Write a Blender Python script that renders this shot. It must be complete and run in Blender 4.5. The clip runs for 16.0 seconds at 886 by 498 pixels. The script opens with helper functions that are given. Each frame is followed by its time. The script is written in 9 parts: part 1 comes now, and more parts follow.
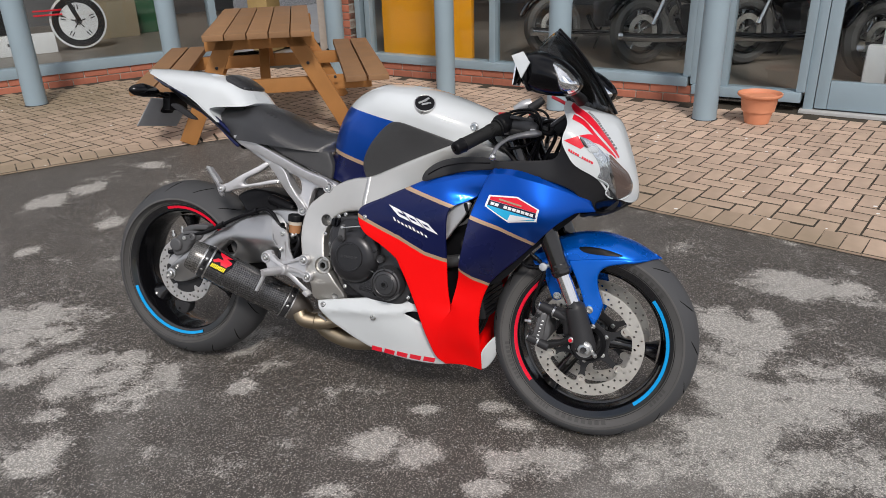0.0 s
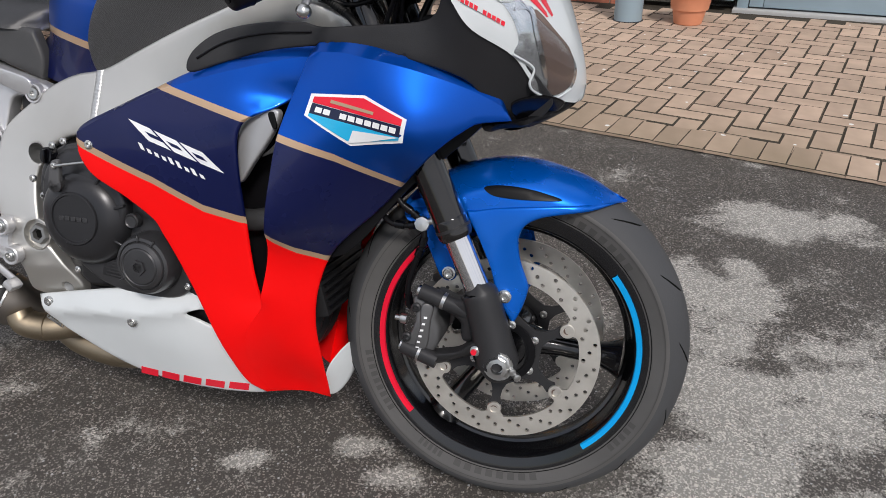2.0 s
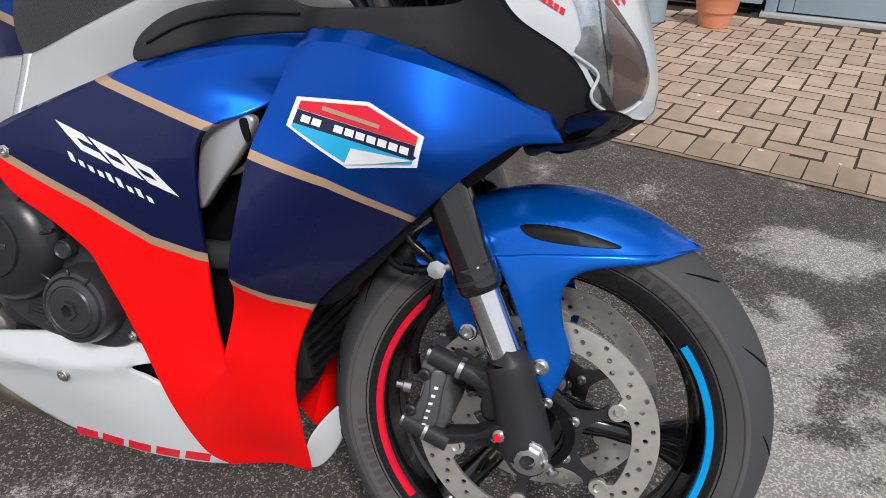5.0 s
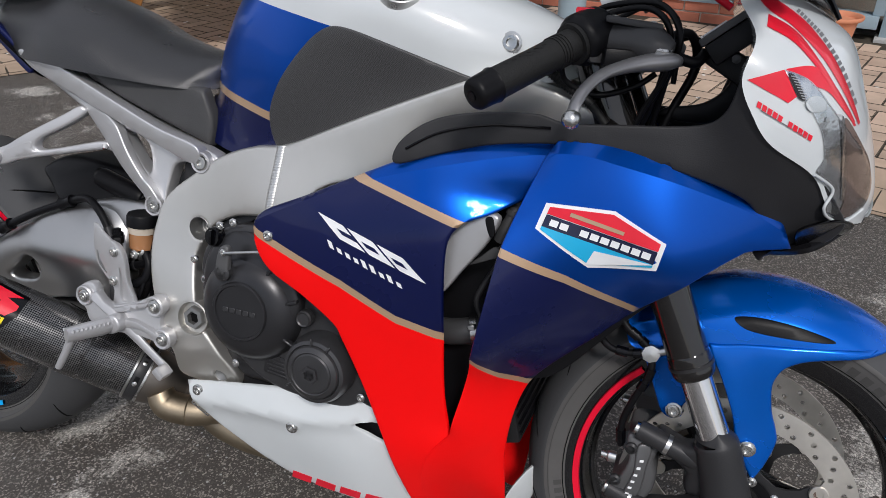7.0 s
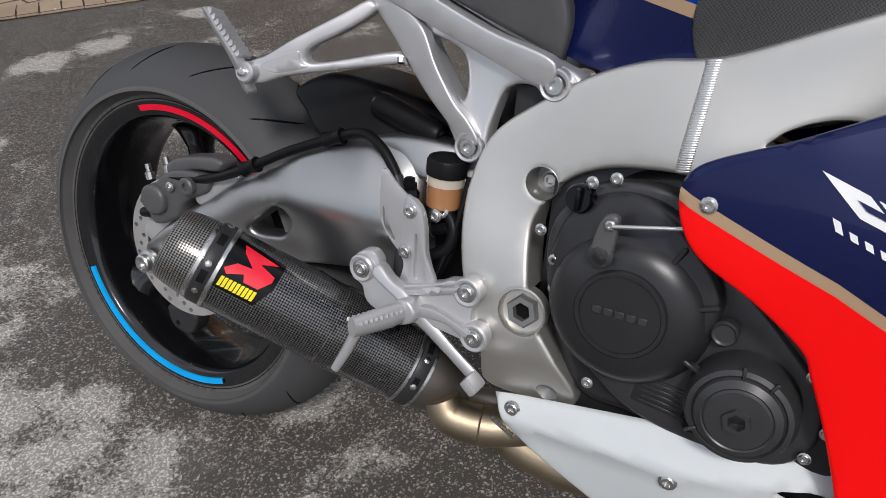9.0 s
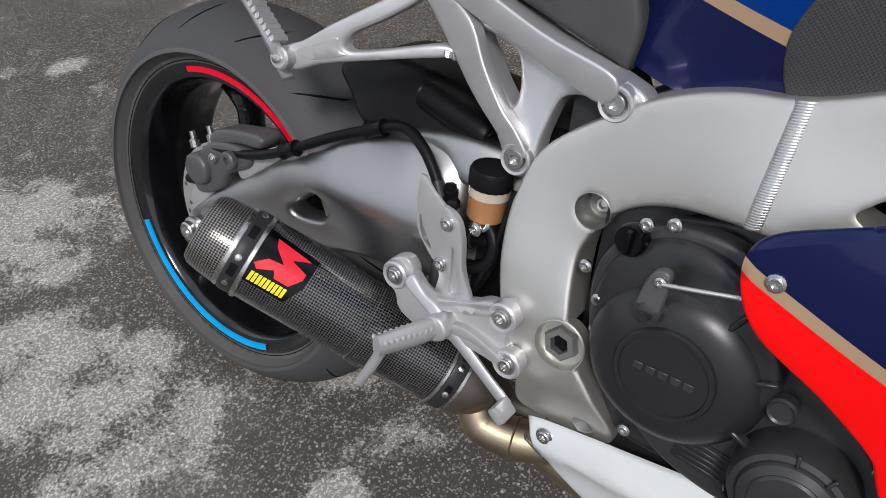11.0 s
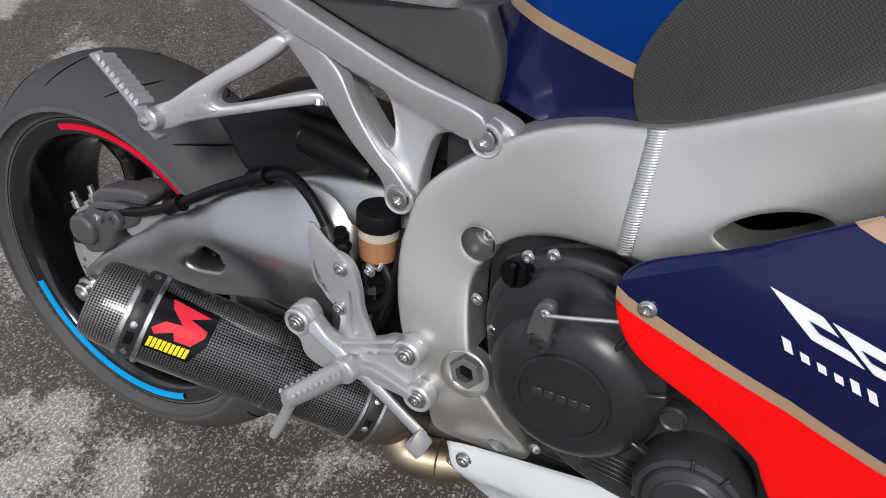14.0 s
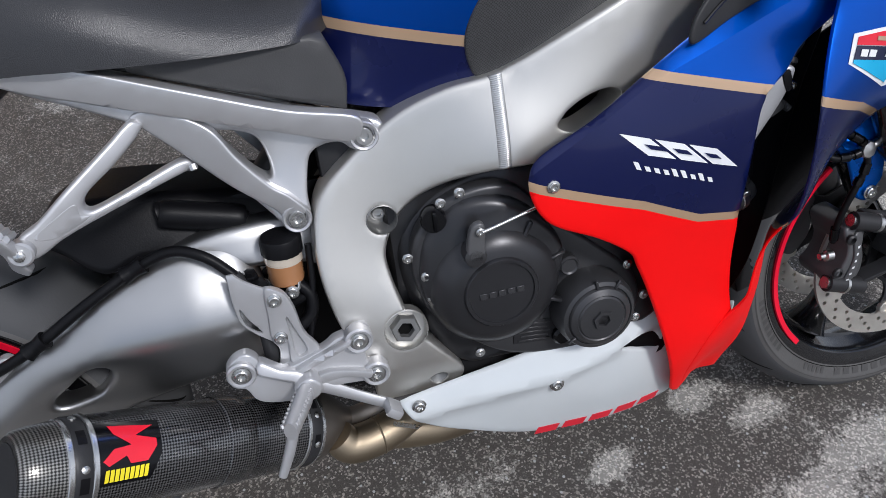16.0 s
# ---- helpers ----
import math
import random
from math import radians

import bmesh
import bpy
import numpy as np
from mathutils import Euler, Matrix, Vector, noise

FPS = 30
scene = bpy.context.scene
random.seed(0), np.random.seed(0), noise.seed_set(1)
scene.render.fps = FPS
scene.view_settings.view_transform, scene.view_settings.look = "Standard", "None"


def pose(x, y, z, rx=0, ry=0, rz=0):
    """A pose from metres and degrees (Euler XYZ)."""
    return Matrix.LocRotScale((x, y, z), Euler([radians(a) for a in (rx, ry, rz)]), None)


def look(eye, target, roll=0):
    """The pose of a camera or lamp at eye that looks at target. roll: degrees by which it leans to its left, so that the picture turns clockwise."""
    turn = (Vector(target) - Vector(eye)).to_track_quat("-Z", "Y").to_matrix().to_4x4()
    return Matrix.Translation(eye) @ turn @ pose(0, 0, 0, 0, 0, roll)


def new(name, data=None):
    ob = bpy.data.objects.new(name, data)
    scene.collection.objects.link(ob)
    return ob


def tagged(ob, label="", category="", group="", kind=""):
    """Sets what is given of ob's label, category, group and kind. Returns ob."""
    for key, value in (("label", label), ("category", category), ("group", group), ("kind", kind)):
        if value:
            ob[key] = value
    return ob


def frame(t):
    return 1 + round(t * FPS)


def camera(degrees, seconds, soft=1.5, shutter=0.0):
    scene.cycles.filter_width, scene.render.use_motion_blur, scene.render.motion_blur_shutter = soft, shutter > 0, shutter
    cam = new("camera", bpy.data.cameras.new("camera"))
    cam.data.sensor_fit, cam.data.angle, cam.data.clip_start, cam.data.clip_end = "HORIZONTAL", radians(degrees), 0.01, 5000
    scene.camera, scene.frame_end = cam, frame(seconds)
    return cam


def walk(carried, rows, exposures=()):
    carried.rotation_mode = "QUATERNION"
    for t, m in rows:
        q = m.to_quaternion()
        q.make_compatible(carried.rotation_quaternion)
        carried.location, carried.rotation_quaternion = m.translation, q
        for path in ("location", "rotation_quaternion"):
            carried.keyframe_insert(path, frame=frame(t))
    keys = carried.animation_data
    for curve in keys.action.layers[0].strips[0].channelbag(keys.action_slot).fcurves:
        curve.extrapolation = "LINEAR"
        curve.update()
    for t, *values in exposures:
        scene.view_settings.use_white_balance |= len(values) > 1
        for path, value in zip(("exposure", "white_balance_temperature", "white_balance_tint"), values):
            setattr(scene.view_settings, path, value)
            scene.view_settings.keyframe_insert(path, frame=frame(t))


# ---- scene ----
cam = camera(62.3, 16.0, soft=0.8)
PATH = [
    (0, (1.707, -1.842, 1.39), (1.016, -0.149, 0.578), -1.8),
    (0.5, (1.715, -1.654, 1.354), (1.052, 0.032, 0.507), -1.9),
    (1, (1.714, -1.466, 1.289), (1.108, 0.218, 0.396), -1.8),
    (1.5, (1.613, -1.231, 1.185), (1.089, 0.453, 0.242), -1.4),
    (2, (1.556, -1.012, 1.039), (1.117, 0.673, 0.055), -0.8),
    (2.5, (1.552, -0.818, 0.846), (1.178, 0.867, -0.165), -0.2),
    (3, (1.523, -0.732, 0.745), (1.179, 0.956, -0.271), 0.3),
    (3.5, (1.516, -0.724, 0.752), (1.173, 0.969, -0.258), 0.7),
    (4, (1.504, -0.741, 0.805), (1.138, 0.955, -0.19), 1.1),
    (4.2, (1.489, -0.751, 0.848), (1.11, 0.943, -0.146), 1.3),
    (6.3, (1.415, -0.785, 1.054), (0.888, 0.867, 0.059), 0.6),
    (6.5, (1.378, -0.797, 1.065), (0.831, 0.851, 0.072), 0.5),
    (7, (1.281, -0.844, 1.096), (0.679, 0.788, 0.109), 0.1),
    (7.5, (1.179, -0.878, 1.115), (0.515, 0.723, 0.117), -0.4),
    (8, (1.07, -0.855, 1.095), (0.346, 0.698, 0.064), -0.9),
    (8.5, (0.955, -0.754, 1.037), (0.173, 0.737, -0.042), -1.7),
    (9, (0.838, -0.677, 0.947), (0.011, 0.757, -0.175), -2.4),
    (9.5, (0.748, -0.632, 0.909), (-0.085, 0.759, -0.261), -2.6),
    (9.7, (0.734, -0.622, 0.908), (-0.096, 0.753, -0.284), -2.5),
    (11.8, (0.87, -0.496, 1.037), (-0.173, 0.545, -0.314), -5.7),
    (12, (0.874, -0.482, 1.035), (-0.194, 0.529, -0.32), -6.3),
    (12.5, (0.88, -0.47, 1.037), (-0.221, 0.499, -0.322), -7.5),
    (13, (0.874, -0.474, 1.039), (-0.203, 0.529, -0.316), -7.7),
    (13.5, (0.867, -0.469, 1.042), (-0.116, 0.629, -0.311), -7.3),
    (14, (0.834, -0.505, 1.036), (0.066, 0.757, -0.312), -6.0),
    (14.5, (0.787, -0.596, 1.012), (0.297, 0.806, -0.327), -4.6),
    (15, (0.755, -0.675, 0.989), (0.553, 0.802, -0.345), -4.0),
    (15.5, (0.678, -0.723, 1.037), (0.753, 0.76, -0.302), -3.9),
    (16, (0.515, -0.689, 1.104), (0.867, 0.751, -0.238), -3.1),
]
walk(cam, [(t, look(eye, target, roll)) for t, eye, target, roll in PATH], exposures=[(t, e, k, 12) for t, e, k in ((0.0, 0.10, 6500), (2.0, 0.08, 6400), (4.0, 0.20, 6380), (7.5, -0.05, 6250), (9.0, 0.02, 6330), (12.0, 0.12, 6300), (14.0, 0.10, 6300), (15.0, -0.10, 6300), (16.0, 0.06, 5950))])

from mathutils import geometry

# ---- light ----
world = bpy.data.worlds.new("sky")
scene.world = world
world.use_nodes = True
wn, wl = world.node_tree.nodes, world.node_tree.links
wn.clear()
SUN_ELEV, SUN_AZ = 46.0, 150.0      # degrees; azimuth from +y clockwise
w_out = wn.new("ShaderNodeOutputWorld")
w_bg = wn.new("ShaderNodeBackground")
w_sky = wn.new("ShaderNodeTexSky")
w_sky.sky_type = "NISHITA"
w_sky.sun_disc = False
w_sky.sun_elevation, w_sky.sun_rotation = radians(SUN_ELEV), radians(SUN_AZ)
w_tc = wn.new("ShaderNodeTexCoord")
w_noise = wn.new("ShaderNodeTexNoise")
w_noise.inputs["Scale"].default_value, w_noise.inputs["Detail"].default_value = 2.2, 6.0
w_ramp = wn.new("ShaderNodeValToRGB")
w_ramp.color_ramp.elements[0].position, w_ramp.color_ramp.elements[1].position = 0.34, 0.56
w_mix = wn.new("ShaderNodeMix")
w_mix.data_type = "RGBA"
w_mix.inputs[7].default_value = (9.5, 9.7, 10.2, 1)     # cloud
wl.new(w_tc.outputs["Generated"], w_noise.inputs["Vector"])
wl.new(w_noise.outputs["Fac"], w_ramp.inputs["Fac"])
wl.new(w_ramp.outputs["Color"], w_mix.inputs[0])
wl.new(w_sky.outputs["Color"], w_mix.inputs[6])
wl.new(w_mix.outputs[2], w_bg.inputs["Color"])
w_bg.inputs["Strength"].default_value = 0.088
wl.new(w_bg.outputs["Background"], w_out.inputs["Surface"])
sun = new("sun", bpy.data.lights.new("sun", "SUN"))
sun.data.energy, sun.data.angle, sun.data.color = 2.25, radians(10), (1.0, 0.95, 0.88)
_az, _el = radians(SUN_AZ), radians(SUN_ELEV)
sun.matrix_world = look((8 * math.sin(_az) * math.cos(_el), 8 * math.cos(_az) * math.cos(_el), 8 * math.sin(_el)), (0, 0, 0))


# ---- materials ----
def mat(name, base, rough=0.5, metal=0.0, coat=0.0, var=0.12, scale=25.0, fine=260.0, bump=0.05, spec=0.28, rvar=0.1, coat_rough=0.03):
    """Painted, plastic, metal or rubber surface with two scales of variation and a fine relief."""
    m = bpy.data.materials.new(name)
    m.use_nodes = True
    nt = m.node_tree
    b = nt.nodes["Principled BSDF"]
    tc = nt.nodes.new("ShaderNodeTexCoord")
    n1 = nt.nodes.new("ShaderNodeTexNoise")
    n1.inputs["Scale"].default_value, n1.inputs["Detail"].default_value = scale, 5
    n2 = nt.nodes.new("ShaderNodeTexNoise")
    n2.inputs["Scale"].default_value, n2.inputs["Detail"].default_value = fine, 3
    for n in (n1, n2):
        nt.links.new(tc.outputs["Object"], n.inputs["Vector"])
    mx = nt.nodes.new("ShaderNodeMix")
    mx.data_type = "RGBA"
    mx.inputs[6].default_value = (*[c * (1 - var) for c in base], 1)
    mx.inputs[7].default_value = (*[min(1, c * (1 + var)) for c in base], 1)
    nt.links.new(n1.outputs["Fac"], mx.inputs[0])
    nt.links.new(mx.outputs[2], b.inputs["Base Color"])
    mr = nt.nodes.new("ShaderNodeMapRange")
    mr.inputs["To Min"].default_value, mr.inputs["To Max"].default_value = max(0.01, rough - rvar), min(1, rough + rvar)
    nt.links.new(n1.outputs["Fac"], mr.inputs["Value"])
    nt.links.new(mr.outputs["Result"], b.inputs["Roughness"])
    b.inputs["Metallic"].default_value = metal
    b.inputs["Coat Weight"].default_value = coat
    b.inputs["Coat Roughness"].default_value = coat_rough
    b.inputs["Specular IOR Level"].default_value = spec
    if bump > 0:
        bp = nt.nodes.new("ShaderNodeBump")
        bp.inputs["Strength"].default_value, bp.inputs["Distance"].default_value = bump, 0.002
        nt.links.new(n2.outputs["Fac"], bp.inputs["Height"])
        nt.links.new(bp.outputs["Normal"], b.inputs["Normal"])
    return m


def nodes_of(m):
    return m.node_tree.nodes, m.node_tree.links, m.node_tree.nodes["Principled BSDF"]


def per_object(m, amount=0.25, island=False):
    """Varies a material's brightness from piece to piece."""
    n, l, b = nodes_of(m)
    src = b.inputs["Base Color"].links[0].from_socket
    info = n.new("ShaderNodeNewGeometry" if island else "ShaderNodeObjectInfo")
    mr = n.new("ShaderNodeMapRange")
    mr.inputs["To Min"].default_value, mr.inputs["To Max"].default_value = 1 - amount, 1 + amount
    l.new(info.outputs["Random Per Island" if island else "Random"], mr.inputs["Value"])
    hs = n.new("ShaderNodeHueSaturation")
    l.new(src, hs.inputs["Color"])
    l.new(mr.outputs["Result"], hs.inputs["Value"])
    l.new(hs.outputs["Color"], b.inputs["Base Color"])
    return m


def paint(name, base, metal=0.0, rough=0.3, coat=1.0):
    return mat(name, base, rough, metal, coat, 0.04, 14, 900, 0.012, rvar=0.04)


def checkered(m, scale, lo, hi, bump=0.4, out="Object"):
    """Woven or dimpled skin: fine checks that shift tone and relief."""
    n, l, b = nodes_of(m)
    tc = n.new("ShaderNodeTexCoord")
    ck = n.new("ShaderNodeTexChecker")
    ck.inputs["Scale"].default_value = scale
    ck.inputs["Color1"].default_value, ck.inputs["Color2"].default_value = (*lo, 1), (*hi, 1)
    l.new(tc.outputs["UV" if out == "UV" else "Object"], ck.inputs["Vector"])
    l.new(ck.outputs["Color"], b.inputs["Base Color"])
    bp = n.new("ShaderNodeBump")
    bp.inputs["Strength"].default_value, bp.inputs["Distance"].default_value = bump, 0.001
    l.new(ck.outputs["Fac"], bp.inputs["Height"])
    l.new(bp.outputs["Normal"], b.inputs["Normal"])
    return m


def brushed(name, base, rough, stretch=(6, 400, 400), metal=0.72):
    """Brushed bare alloy."""
    m = mat(name, base, rough, metal, 0, 0.1, 9, 500, 0.0, rvar=0.06)
    n, l, b = nodes_of(m)
    tc, mp = n.new("ShaderNodeTexCoord"), n.new("ShaderNodeMapping")
    mp.inputs["Scale"].default_value = stretch
    ns = n.new("ShaderNodeTexNoise")
    ns.inputs["Scale"].default_value, ns.inputs["Detail"].default_value = 1.0, 4
    bp = n.new("ShaderNodeBump")
    bp.inputs["Strength"].default_value, bp.inputs["Distance"].default_value = 0.035, 0.001
    l.new(tc.outputs["Object"], mp.inputs["Vector"])
    l.new(mp.outputs["Vector"], ns.inputs["Vector"])
    l.new(ns.outputs["Fac"], bp.inputs["Height"])
    l.new(bp.outputs["Normal"], b.inputs["Normal"])
    return m


M = dict(
    white=paint("white_paint", (0.60, 0.63, 0.64)),
    blue=paint("metallic_blue_paint", (0.0, 0.073, 0.44), 0.78, 0.32, 0.25),
    navy=paint("navy_paint", (0.004, 0.008, 0.064), 0.25, 0.28, 0.35),
    gold=paint("gold_stripe", (0.46, 0.31, 0.19), 0.2, 0.35),
    red=paint("red_paint", (0.92, 0.001, 0.001), 0.0, 0.5, 0.03),
    fender=paint("fender_blue_paint", (0.0, 0.125, 0.62), 0.6, 0.27, 0.25),
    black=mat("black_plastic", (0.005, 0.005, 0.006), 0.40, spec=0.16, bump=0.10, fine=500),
    cowl=mat("matt_charcoal_plastic", (0.022, 0.022, 0.024), 0.48, spec=0.3, bump=0.15, fine=700),
    caliper=mat("grey_caliper_paint", (0.105, 0.105, 0.108), 0.42, 0.35, bump=0.10, fine=600),
    gloss=mat("gloss_black_paint", (0.002, 0.002, 0.003), 0.20, coat=0.15, spec=0.2, bump=0.0, rvar=0.04),
    rimblack=mat("gloss_black_wheel_paint", (0.004, 0.004, 0.005), 0.2, coat=0.6, spec=0.5, bump=0.0, rvar=0.05, coat_rough=0.05),
    satin=mat("satin_black_metal", (0.036, 0.036, 0.038), 0.42, 0.3, spec=0.2, bump=0.12, fine=600),
    engine=mat("engine_casing_paint", (0.032, 0.032, 0.035), 0.32, 0.45, spec=0.5, bump=0.035, fine=700),
    case=mat("grey_casing_paint", (0.050, 0.050, 0.053), 0.36, 0.45, spec=0.5, bump=0.05, fine=500),
    treadband=mat("worn_tread_rubber", (0.062, 0.063, 0.066), 0.60, spec=0.2, var=0.12, scale=9, fine=260, bump=0.12),
    rubber=mat("tyre_rubber", (0.084, 0.082, 0.080), 0.56, spec=0.28, var=0.30, scale=12, fine=220, bump=0.15),
    mould=mat("moulded_rubber", (0.060, 0.058, 0.057), 0.6, bump=0.1),
    # near-black: the shade in grooves, gaps and holes put into the colour
    tread=mat("tyre_groove", (0.006, 0.006, 0.006), 0.85, spec=0.1, bump=0.0),
    grip=mat("grip_rubber", (0.012, 0.012, 0.012), 0.55, bump=0.3, fine=400),
    seat=mat("black_vinyl", (0.022, 0.022, 0.024), 0.31, spec=0.6, bump=0.25, fine=900),
    castalloy=mat("bare_cast_alloy", (0.58, 0.58, 0.59), 0.34, 0.7, bump=0.05, fine=900, var=0.06),
    # brown of the ground mirrored in the headlight, as base colour; also the bobbin bores
    brownglass=mat("smoked_reflector", (0.19, 0.135, 0.115), 0.22, 0.35, bump=0.0),
    perch=mat("dark_grey_casting", (0.052, 0.052, 0.054), 0.45, 0.3, bump=0.1, fine=600),
    sidecover=mat("charcoal_plastic", (0.052, 0.052, 0.053), 0.44, bump=0.12, fine=600),
    alloy=mat("cast_alloy_paint", (0.49, 0.49, 0.50), 0.36, 0.55, bump=0.07, fine=900, var=0.05),
    framealloy=brushed("frame_alloy", (0.625, 0.612, 0.58), 0.41, (300, 300, 12), 0.88),
    # dull steel of the pivot nut; in the frame recesses it paints their shade
    pivot=mat("nut_steel_and_recess_shade", (0.27, 0.27, 0.265), 0.42, 0.75, bump=0.08, fine=700),
    swing=brushed("swingarm_alloy", (0.43, 0.43, 0.43), 0.37, metal=1.0),
    weld=mat("weld_bead", (0.62, 0.62, 0.61), 0.35, 0.9, bump=0.1),
    steel=mat("zinc_steel", (0.55, 0.55, 0.54), 0.28, 1.0, bump=0.06, fine=800),
    disc=mat("ground_steel_disc", (0.66, 0.63, 0.575), 0.37, 0.80, var=0.25, scale=30, bump=0.05, fine=600),
    rear_disc=mat("ground_steel_rear_disc", (0.60, 0.585, 0.57), 0.42, 0.8, var=0.15, scale=30, bump=0.05, fine=600),
    chrome=mat("chrome_tube", (0.72, 0.72, 0.73), 0.06, 1.0, bump=0.0, rvar=0.02),
    fork=mat("fork_tube_black", (0.012, 0.011, 0.011), 0.14, 0.3, coat=0.9, bump=0.0),
    gold_pipe=mat("heat_tinted_steel", (0.34, 0.28, 0.20), 0.46, 1.0, var=0.35, scale=14, bump=0.08),
    redtape=mat("red_rim_tape", (0.75, 0.004, 0.03), 0.45, bump=0.0),
    bluetape=mat("blue_rim_tape", (0.0, 0.32, 0.72), 0.45, bump=0.0),
    amber=mat("amber_fluid", (0.42, 0.20, 0.09), 0.25, coat=0.6, bump=0.0),
    clearplastic=mat("milky_plastic", (0.5, 0.44, 0.36), 0.25, coat=0.5, bump=0.0),
    reflector=mat("silvered_reflector", (0.82, 0.83, 0.84), 0.13, 0.95, scale=60, var=0.2, bump=0.75, fine=45),
    cyan=mat("cyan_decal", (0.02, 0.42, 0.72), 0.3, coat=0.6, bump=0.0),
    decalwhite=mat("white_decal", (0.82, 0.83, 0.84), 0.32, coat=0.4, bump=0.0),
    decalred=mat("red_decal", (0.72, 0.01, 0.03), 0.32, coat=0.4, bump=0.0),
    decalnavy=mat("navy_decal", (0.012, 0.016, 0.05), 0.32, coat=0.4, bump=0.0),
    decalyellow=mat("yellow_decal", (0.80, 0.66, 0.02), 0.35, bump=0.0),
    faint=mat("grey_print", (0.16, 0.16, 0.17), 0.5, bump=0.0),
    plate=mat("number_plate_back", (0.42, 0.425, 0.44), 0.45, bump=0.04),
    radiator=mat("radiator_core", (0.010, 0.010, 0.011), 0.6, bump=0.0),
    leverm=mat("grey_anodised", (0.24, 0.24, 0.25), 0.32, 0.7, bump=0.05),
    steelcone=mat("titanium_cone", (0.22, 0.20, 0.18), 0.46, 0.9, bump=0.05),
    chain=mat("chain_steel", (0.10, 0.095, 0.085), 0.5, 0.8, bump=0.3),
    steelblue=mat("blue_grey_powder_coat", (0.27, 0.35, 0.40), 0.45, var=0.10, scale=3, fine=300, bump=0.05),
    wood=mat("stained_timber", (0.36, 0.165, 0.052), 0.62, var=0.25, scale=7, fine=120, bump=0.3),
    woodtop=mat("weathered_timber_top", (0.27, 0.15, 0.075), 0.68, var=0.25, scale=6, fine=120, bump=0.3),
    terracotta=mat("terracotta_plastic", (0.66, 0.27, 0.15), 0.55, var=0.10, scale=9, bump=0.08),
    orange=mat("orange_panel", (0.85, 0.36, 0.012), 0.55, var=0.05, scale=4, bump=0.02),
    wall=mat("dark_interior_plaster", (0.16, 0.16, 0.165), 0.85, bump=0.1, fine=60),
    shopfloor=mat("grey_shop_floor", (0.20, 0.175, 0.15), 0.35, var=0.2, scale=3, bump=0.05),
    render_wall=mat("pale_soffit", (0.45, 0.45, 0.44), 0.8, bump=0.1, fine=80),
    mortar=mat("mortar", (0.42, 0.37, 0.32), 0.9, bump=0.4, fine=200),
    bed=mat("joint_dirt", (0.055, 0.046, 0.034), 0.95, var=0.5, scale=9, bump=0.4, fine=300),
    cream=mat("cream_plaster_post", (0.42, 0.30, 0.13), 0.8, bump=0.1, fine=90),
    board=mat("white_board", (0.75, 0.76, 0.77), 0.5, bump=0.02),
    green=mat("green_plastic_bin", (0.02, 0.10, 0.05), 0.6, bump=0.05),
    beige=mat("beige_carton", (0.30, 0.25, 0.17), 0.8, bump=0.1),
)
nodes_of(M["red"])[2].inputs["Specular IOR Level"].default_value = 0.22
M["carbon"] = checkered(mat("carbon_weave", (0.03, 0.03, 0.03), 0.26, 0.5, coat=0.7, bump=0.0), 430, (0.004, 0.004, 0.005), (0.115, 0.114, 0.115), 0.3, "UV")
M["silverweave"] = checkered(mat("silver_weave", (0.2, 0.2, 0.2), 0.30, 0.6, coat=0.5, bump=0.0), 430, (0.020, 0.019, 0.018), (0.24, 0.232, 0.218), 0.35, "UV")
M["knee"] = checkered(mat("dimpled_rubber_pad", (0.03, 0.03, 0.03), 0.38, spec=0.4, bump=0.0), 620, (0.036, 0.036, 0.037), (0.070, 0.070, 0.072), 0.7)
M["brick"] = per_object(mat("red_brick", (0.42, 0.150, 0.095), 0.8, var=0.2, scale=18, bump=0.35, fine=160), 0.2)
M["paver"] = per_object(mat("paver_block", (0.52, 0.385, 0.295), 0.85, var=0.30, scale=9, bump=0.45, fine=200), 0.16)
M["paverfar"] = per_object(mat("paver_block_far", (0.52, 0.385, 0.295), 0.85, var=0.30, scale=9, bump=0.45, fine=200), 0.16, island=True)


